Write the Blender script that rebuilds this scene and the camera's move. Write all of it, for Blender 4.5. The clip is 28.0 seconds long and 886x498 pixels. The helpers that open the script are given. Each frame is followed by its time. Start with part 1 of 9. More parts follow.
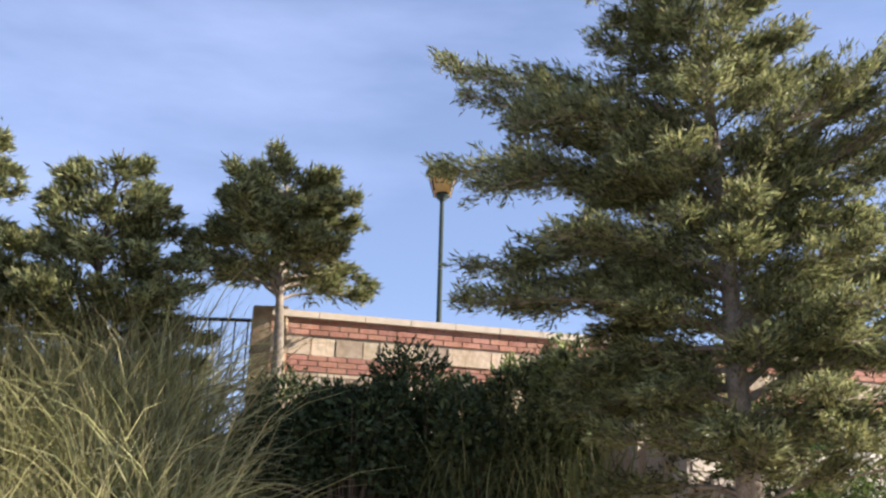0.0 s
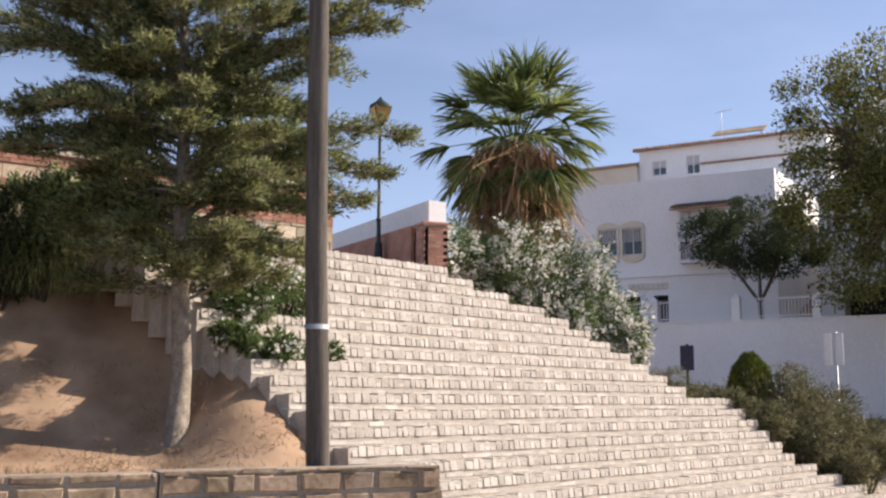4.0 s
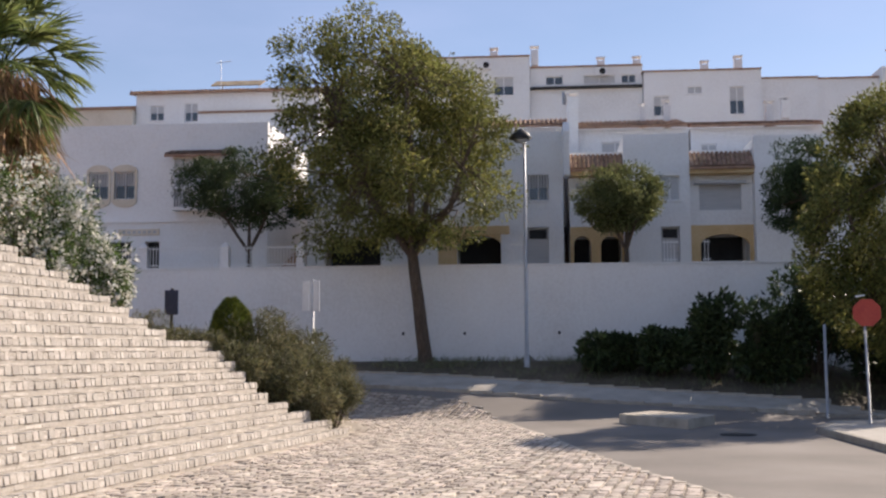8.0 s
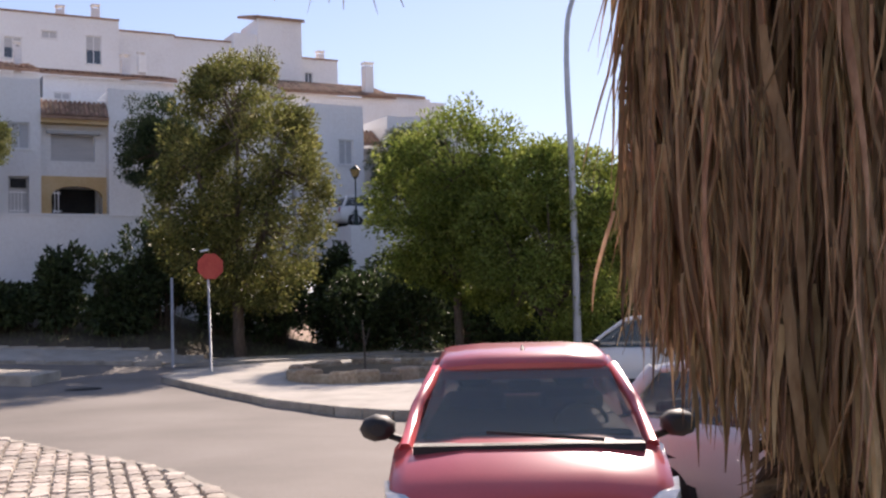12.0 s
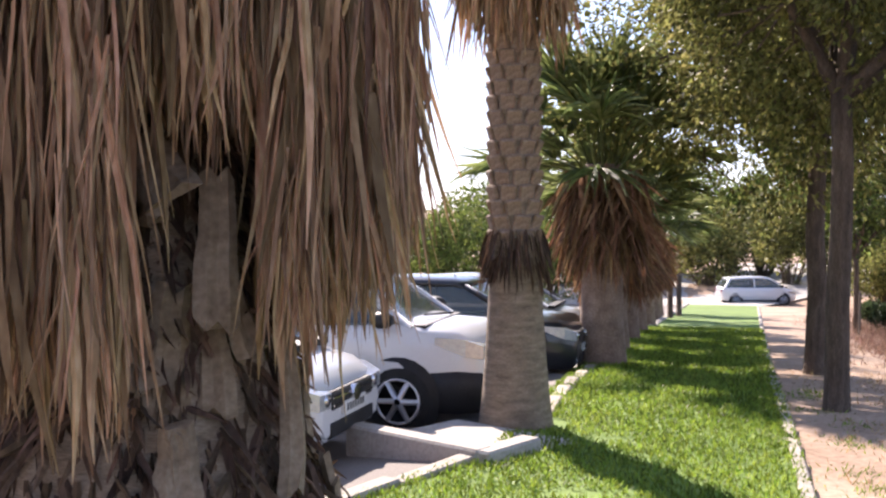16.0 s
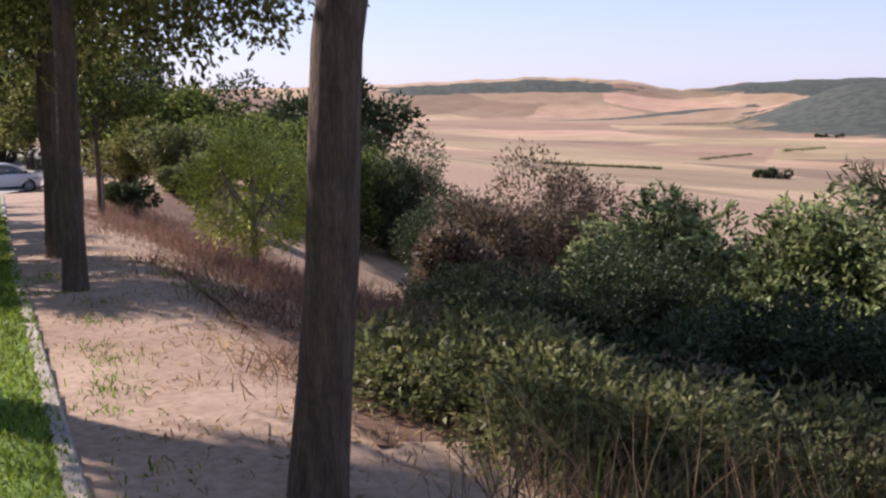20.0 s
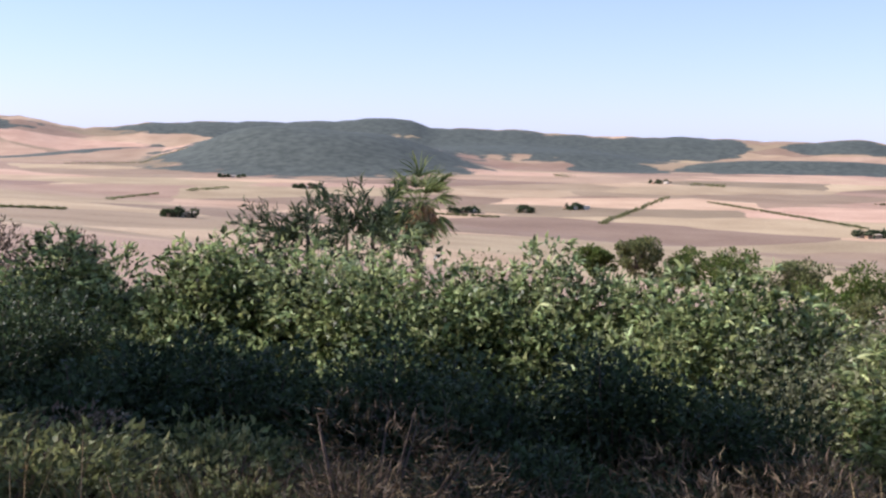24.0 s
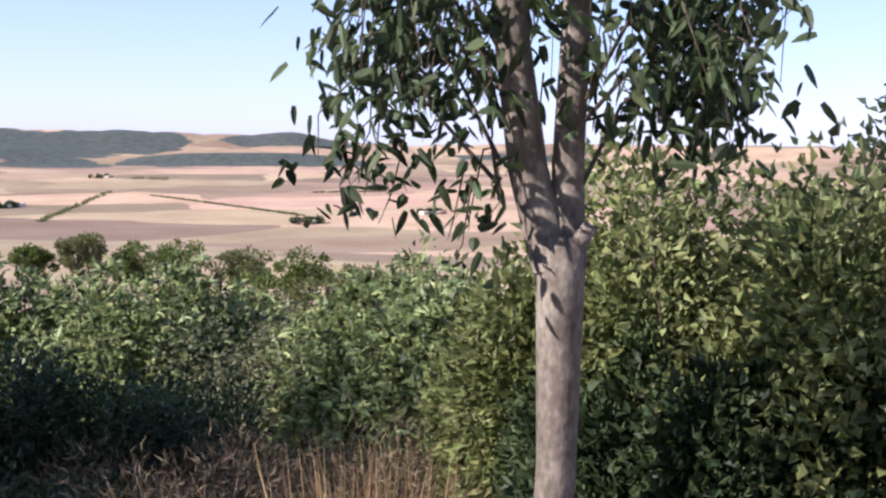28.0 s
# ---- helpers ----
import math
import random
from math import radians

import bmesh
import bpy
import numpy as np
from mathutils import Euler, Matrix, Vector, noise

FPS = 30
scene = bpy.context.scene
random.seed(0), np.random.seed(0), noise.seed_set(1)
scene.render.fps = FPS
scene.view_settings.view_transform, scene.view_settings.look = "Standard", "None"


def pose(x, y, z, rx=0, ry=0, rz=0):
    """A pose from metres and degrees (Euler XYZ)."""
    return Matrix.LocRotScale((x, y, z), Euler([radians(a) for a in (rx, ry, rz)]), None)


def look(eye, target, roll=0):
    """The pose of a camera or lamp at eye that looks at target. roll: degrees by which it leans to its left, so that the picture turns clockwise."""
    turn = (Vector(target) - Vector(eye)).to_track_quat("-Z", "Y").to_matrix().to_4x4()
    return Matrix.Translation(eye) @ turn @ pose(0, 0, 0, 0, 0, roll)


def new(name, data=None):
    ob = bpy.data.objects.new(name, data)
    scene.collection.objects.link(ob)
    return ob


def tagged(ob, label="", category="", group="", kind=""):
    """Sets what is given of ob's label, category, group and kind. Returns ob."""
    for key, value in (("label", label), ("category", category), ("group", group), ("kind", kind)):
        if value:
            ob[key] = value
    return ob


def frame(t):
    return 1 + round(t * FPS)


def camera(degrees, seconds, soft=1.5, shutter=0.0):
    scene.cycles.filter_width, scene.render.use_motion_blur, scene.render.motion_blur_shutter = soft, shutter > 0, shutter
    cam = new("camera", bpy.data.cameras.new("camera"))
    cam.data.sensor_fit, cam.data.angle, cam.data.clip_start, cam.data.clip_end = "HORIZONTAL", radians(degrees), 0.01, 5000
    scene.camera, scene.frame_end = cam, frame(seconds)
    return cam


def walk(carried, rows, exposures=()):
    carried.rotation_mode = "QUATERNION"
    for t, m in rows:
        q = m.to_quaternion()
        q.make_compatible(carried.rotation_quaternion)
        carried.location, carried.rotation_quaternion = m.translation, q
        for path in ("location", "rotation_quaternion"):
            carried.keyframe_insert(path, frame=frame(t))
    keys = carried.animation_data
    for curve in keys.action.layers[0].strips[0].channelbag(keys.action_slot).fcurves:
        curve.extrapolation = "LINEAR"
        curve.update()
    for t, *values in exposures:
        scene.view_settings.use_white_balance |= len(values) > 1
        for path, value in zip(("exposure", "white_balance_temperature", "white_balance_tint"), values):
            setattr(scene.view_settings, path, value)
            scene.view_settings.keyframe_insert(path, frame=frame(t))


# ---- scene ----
cam = camera(44.3, 28.0, soft=2.4)
PATH = [
    (0, (0.753, 4.769, 1.714), (0.753, 14.100, 5.309), 1.46),
    (0.5, (0.680, 3.996, 1.738), (1.056, 13.358, 5.231), 0.93),
    (1, (0.598, 3.255, 1.763), (1.419, 12.650, 5.087), 0.42),
    (1.5, (0.537, 2.411, 1.789), (1.852, 11.819, 4.913), -0.26),
    (2, (0.584, 1.524, 1.815), (2.242, 10.946, 4.727), -0.04),
    (2.5, (0.723, 0.654, 1.838), (2.800, 10.083, 4.441), 0.03),
    (3, (0.913, 0.097, 1.851), (3.514, 9.505, 4.024), 0.48),
    (3.5, (0.941, 0.028, 1.850), (4.294, 9.295, 3.549), 0.73),
    (4, (0.968, 0.007, 1.843), (4.975, 9.063, 3.229), 0.33),
    (4.5, (0.996, -0.018, 1.825), (5.763, 8.692, 3.016), 0.97),
    (6.5, (0.985, -0.080, 1.693), (7.413, 7.499, 2.810), 0.15),
    (7, (1.024, -0.137, 1.671), (7.815, 7.141, 2.628), -0.27),
    (7.5, (1.073, -0.216, 1.661), (8.306, 6.631, 2.552), -0.14),
    (8, (1.103, -0.303, 1.668), (8.728, 6.099, 2.608), -0.31),
    (8.5, (1.114, -0.361, 1.687), (9.153, 5.508, 2.644), 0.11),
    (9, (1.121, -0.404, 1.704), (9.665, 4.707, 2.648), -0.37),
    (9.5, (1.139, -0.420, 1.716), (10.019, 4.076, 2.689), -0.11),
    (10, (1.133, -0.439, 1.713), (10.257, 3.541, 2.666), -0.24),
    (10.5, (1.120, -0.438, 1.702), (10.502, 2.912, 2.569), -0.35),
    (11, (1.113, -0.444, 1.693), (10.745, 2.144, 2.422), -0.18),
    (11.5, (1.089, -0.469, 1.688), (10.907, 1.333, 2.286), -1.05),
    (13.5, (1.006, -0.727, 1.645), (11.005, -0.819, 1.689), -0.53),
    (14, (1.009, -0.782, 1.643), (10.981, -1.531, 1.734), -1.07),
    (14.5, (1.013, -0.809, 1.648), (10.894, -2.344, 1.745), -1.38),
    (15, (1.040, -0.845, 1.666), (10.630, -3.680, 1.559), 0.26),
    (15.5, (1.045, -0.861, 1.660), (10.327, -4.574, 1.417), 0.29),
    (16, (1.042, -0.853, 1.654), (9.980, -5.323, 1.281), -0.35),
    (16.5, (1.024, -0.855, 1.649), (9.485, -6.164, 1.176), -0.47),
    (17, (1.000, -0.865, 1.652), (9.017, -6.810, 1.036), 0.80),
    (17.5, (0.961, -0.877, 1.658), (8.739, -7.113, 0.872), 1.00),
    (18, (0.919, -0.911, 1.652), (8.378, -7.507, 0.734), 0.15),
    (18.5, (0.913, -0.948, 1.641), (7.726, -8.185, 0.542), -0.60),
    (19, (0.936, -0.952, 1.641), (6.572, -9.118, 0.398), -0.47),
    (19.5, (0.920, -0.958, 1.640), (5.770, -9.600, 0.305), -0.07),
    (20, (0.889, -0.936, 1.640), (5.121, -9.872, 0.144), -0.72),
    (20.5, (0.856, -0.943, 1.640), (4.593, -10.073, 0.005), -0.66),
    (22.5, (0.826, -0.927, 1.688), (2.031, -10.780, 0.477), 2.13),
    (23, (0.813, -0.919, 1.693), (1.294, -10.842, 0.546), 1.90),
    (23.5, (0.787, -0.908, 1.692), (0.573, -10.841, 0.557), 1.41),
    (24, (0.739, -0.894, 1.686), (-0.172, -10.789, 0.567), 1.15),
    (24.5, (0.694, -0.877, 1.681), (-0.682, -10.710, 0.491), 1.11),
    (25, (0.663, -0.857, 1.681), (-1.380, -10.555, 0.349), 0.37),
    (25.5, (0.640, -0.830, 1.682), (-2.179, -10.320, 0.270), 0.14),
    (26, (0.623, -0.814, 1.685), (-2.913, -10.063, 0.286), 0.64),
    (26.5, (0.615, -0.794, 1.682), (-3.494, -9.808, 0.316), 1.17),
    (27, (0.600, -0.758, 1.687), (-4.008, -9.534, 0.368), 0.90),
    (27.5, (0.582, -0.737, 1.693), (-4.495, -9.266, 0.468), 0.82),
    (28, (0.578, -0.702, 1.700), (-4.976, -8.947, 0.612), 1.05),
]
walk(cam, [(t, look(e, g, r)) for t, e, g, r in PATH],
     exposures=[(0.0, 1.15, 6600, 17), (2.5, 0.9, 6600, 18), (4.5, 0.5, 6950, 17), (7.0, 0.38, 6900, 16), (9.0, 0.58, 7000, 19), (12.0, 0.65, 7000, 23), (14.0, 0.78, 6800, 26), (15.0, 1.4, 6600, 24),
                (16.0, 1.4, 6700, 24), (17.0, 1.15, 6800, 24), (19.0, 0.85, 6550, 24), (20.5, 0.4, 6450, 27), (23.0, 0.58, 5950, 22), (26.0, 0.7, 5950, 22), (28.0, 0.78, 5950, 24)])

# ---- world and sun ----
SUN_AZ, SUN_EL = 98.5, 33.0
world = bpy.data.worlds.new("sky")
scene.world = world
world.use_nodes = True
wn = world.node_tree
wn.nodes.clear()
sky = wn.nodes.new("ShaderNodeTexSky")
sky.sky_type = "NISHITA"
sky.sun_disc = False
sky.sun_elevation = radians(SUN_EL)
sky.sun_rotation = radians(SUN_AZ)
sky.air_density, sky.dust_density, sky.ozone_density = 0.85, 0.12, 1.6
bg = wn.nodes.new("ShaderNodeBackground")
bg.inputs["Strength"].default_value = 0.10
wout = wn.nodes.new("ShaderNodeOutputWorld")
haze = wn.nodes.new("ShaderNodeMix")
haze.data_type = "RGBA"
wtc = wn.nodes.new("ShaderNodeTexCoord")
wmp = wn.nodes.new("ShaderNodeMapping")
wmp.inputs["Scale"].default_value = (1.0, 1.6, 4.0)
wmp.inputs["Rotation"].default_value = (0.3, 0.2, 0.4)
wisp = wn.nodes.new("ShaderNodeTexNoise")
wisp.inputs["Scale"].default_value, wisp.inputs["Detail"].default_value, wisp.inputs["Roughness"].default_value = 2.2, 7, 0.55
wfac = wn.nodes.new("ShaderNodeMapRange")
wfac.inputs["From Min"].default_value, wfac.inputs["From Max"].default_value = 0.42, 0.78
wfac.inputs["To Min"].default_value, wfac.inputs["To Max"].default_value = 0.13, 0.45
wn.links.new(wtc.outputs["Generated"], wmp.inputs[0])
wn.links.new(wmp.outputs[0], wisp.inputs[0])
wn.links.new(wisp.outputs[0], wfac.inputs[0])
wsep = wn.nodes.new("ShaderNodeSeparateXYZ")
wlow = wn.nodes.new("ShaderNodeMapRange")               # the haze thickens towards the horizon
wlow.inputs["From Min"].default_value, wlow.inputs["From Max"].default_value = 0.0, 0.3
wlow.inputs["To Min"].default_value, wlow.inputs["To Max"].default_value = 0.6, 0.1
wmax = wn.nodes.new("ShaderNodeMath")
wmax.operation = "MAXIMUM"
wn.links.new(wtc.outputs["Generated"], wsep.inputs[0])
wn.links.new(wsep.outputs["Z"], wlow.inputs[0])
wn.links.new(wfac.outputs[0], wmax.inputs[0])
wn.links.new(wlow.outputs[0], wmax.inputs[1])
wn.links.new(wmax.outputs[0], haze.inputs["Factor"])
haze.inputs["B"].default_value = (4.0, 5.0, 7.8, 1)       # thin summer haze and high wisps over the whole sky
wn.links.new(sky.outputs[0], haze.inputs["A"])
wn.links.new(haze.outputs["Result"], bg.inputs[0])
wn.links.new(bg.outputs[0], wout.inputs[0])

sun = new("sun", bpy.data.lights.new("sun", "SUN"))
sun.data.energy = 5.0
sun.data.angle = radians(0.6)
sun.data.color = (1.0, 0.93, 0.82)
sdir = Vector((math.sin(radians(SUN_AZ)) * math.cos(radians(SUN_EL)), math.cos(radians(SUN_AZ)) * math.cos(radians(SUN_EL)), math.sin(radians(SUN_EL))))
sun.matrix_world = look(sdir * 50, (0, 0, 0))

# ---- materials ----
def mat(name, cols, rough=0.8, scale=3.0, fine=40.0, bump=0.2, metal=0.0, spec=0.4, per="", coord="Object", stretch=(1, 1, 1), trans=0.0, dist=0.02, vary=0.12):
    """Procedural surface: colours mixed by noise at two scales, fine relief; per: random tint by object or island."""
    m = bpy.data.materials.new(name)
    m.use_nodes = True
    nt = m.node_tree
    N, L = nt.nodes, nt.links
    b = N["Principled BSDF"]
    tc = N.new("ShaderNodeTexCoord")
    mp = N.new("ShaderNodeMapping")
    mp.inputs["Scale"].default_value = stretch
    if coord == "World":
        gp = N.new("ShaderNodeNewGeometry")
        L.new(gp.outputs["Position"], mp.inputs[0])
    else:
        L.new(tc.outputs[coord], mp.inputs[0])
    n1, n2 = N.new("ShaderNodeTexNoise"), N.new("ShaderNodeTexNoise")
    n1.inputs["Scale"].default_value, n1.inputs["Detail"].default_value = scale, 5
    n2.inputs["Scale"].default_value, n2.inputs["Detail"].default_value = fine, 3
    for n in (n1, n2):
        L.new(mp.outputs[0], n.inputs[0])
    mx = N.new("ShaderNodeMath")
    mx.operation = "MULTIPLY_ADD"
    mx.inputs[1].default_value = 0.45
    sc = N.new("ShaderNodeMath")
    sc.operation = "MULTIPLY"
    sc.inputs[1].default_value = 0.55
    L.new(n2.outputs[0], mx.inputs[0])
    L.new(n1.outputs[0], sc.inputs[0])
    L.new(sc.outputs[0], mx.inputs[2])
    rp = N.new("ShaderNodeValToRGB")
    e = rp.color_ramp.elements
    k = len(cols)
    e[0].position, e[1].position = 0.32, 0.68
    e[0].color, e[1].color = (*cols[0], 1), (*cols[-1], 1)
    for i in range(1, k - 1):
        x = e.new(0.32 + 0.36 * i / (k - 1))
        x.color = (*cols[i], 1)
    L.new(mx.outputs[0], rp.inputs[0])
    col = rp.outputs[0]
    if per:
        hs = N.new("ShaderNodeHueSaturation")
        if per == "object":
            rnd = N.new("ShaderNodeObjectInfo").outputs["Random"]
        else:
            rnd = N.new("ShaderNodeNewGeometry").outputs["Random Per Island"]
        mr = N.new("ShaderNodeMapRange")
        mr.inputs["To Min"].default_value, mr.inputs["To Max"].default_value = 1 - 3 * vary, 1 + 3 * vary
        L.new(rnd, mr.inputs[0])
        L.new(mr.outputs[0], hs.inputs["Value"])
        mh = N.new("ShaderNodeMapRange")
        mh.inputs["To Min"].default_value, mh.inputs["To Max"].default_value = 0.5 - 0.1 * vary, 0.5 + 0.1 * vary
        fr = N.new("ShaderNodeMath")
        fr.operation = "FRACT"
        m7 = N.new("ShaderNodeMath")
        m7.operation = "MULTIPLY"
        m7.inputs[1].default_value = 7.31
        L.new(rnd, m7.inputs[0])
        L.new(m7.outputs[0], fr.inputs[0])
        L.new(fr.outputs[0], mh.inputs[0])
        L.new(mh.outputs[0], hs.inputs["Hue"])
        L.new(col, hs.inputs["Color"])
        col = hs.outputs[0]
    L.new(col, b.inputs["Base Color"])
    b.inputs["Roughness"].default_value = rough
    b.inputs["Metallic"].default_value = metal
    b.inputs["Specular IOR Level"].default_value = spec
    if bump:
        bp = N.new("ShaderNodeBump")
        bp.inputs["Strength"].default_value, bp.inputs["Distance"].default_value = bump, dist
        L.new(mx.outputs[0], bp.inputs["Height"])
        L.new(bp.outputs[0], b.inputs["Normal"])
    if trans:
        tr = N.new("ShaderNodeBsdfTranslucent")
        L.new(col, tr.inputs[0])
        ms = N.new("ShaderNodeMixShader")
        ms.inputs[0].default_value = trans
        L.new(b.outputs[0], ms.inputs[1])
        L.new(tr.outputs[0], ms.inputs[2])
        L.new(ms.outputs[0], N["Material Output"].inputs[0])
    return m


def glass(name, tint=(0.035, 0.042, 0.048), rough=0.04):
    m = bpy.data.materials.new(name)
    m.use_nodes = True
    b = m.node_tree.nodes["Principled BSDF"]
    b.inputs["Base Color"].default_value = (*tint, 1)
    b.inputs["Roughness"].default_value = rough
    b.inputs["Specular IOR Level"].default_value = 1.0
    return m


def leafmat(name, a, b, c, trans=0.35, vary=0.2, rough=0.55):
    return mat(name, [a, b, c], rough=rough, scale=1.2, fine=9, bump=0, per="island", trans=trans, vary=vary, coord="World", spec=0.3)


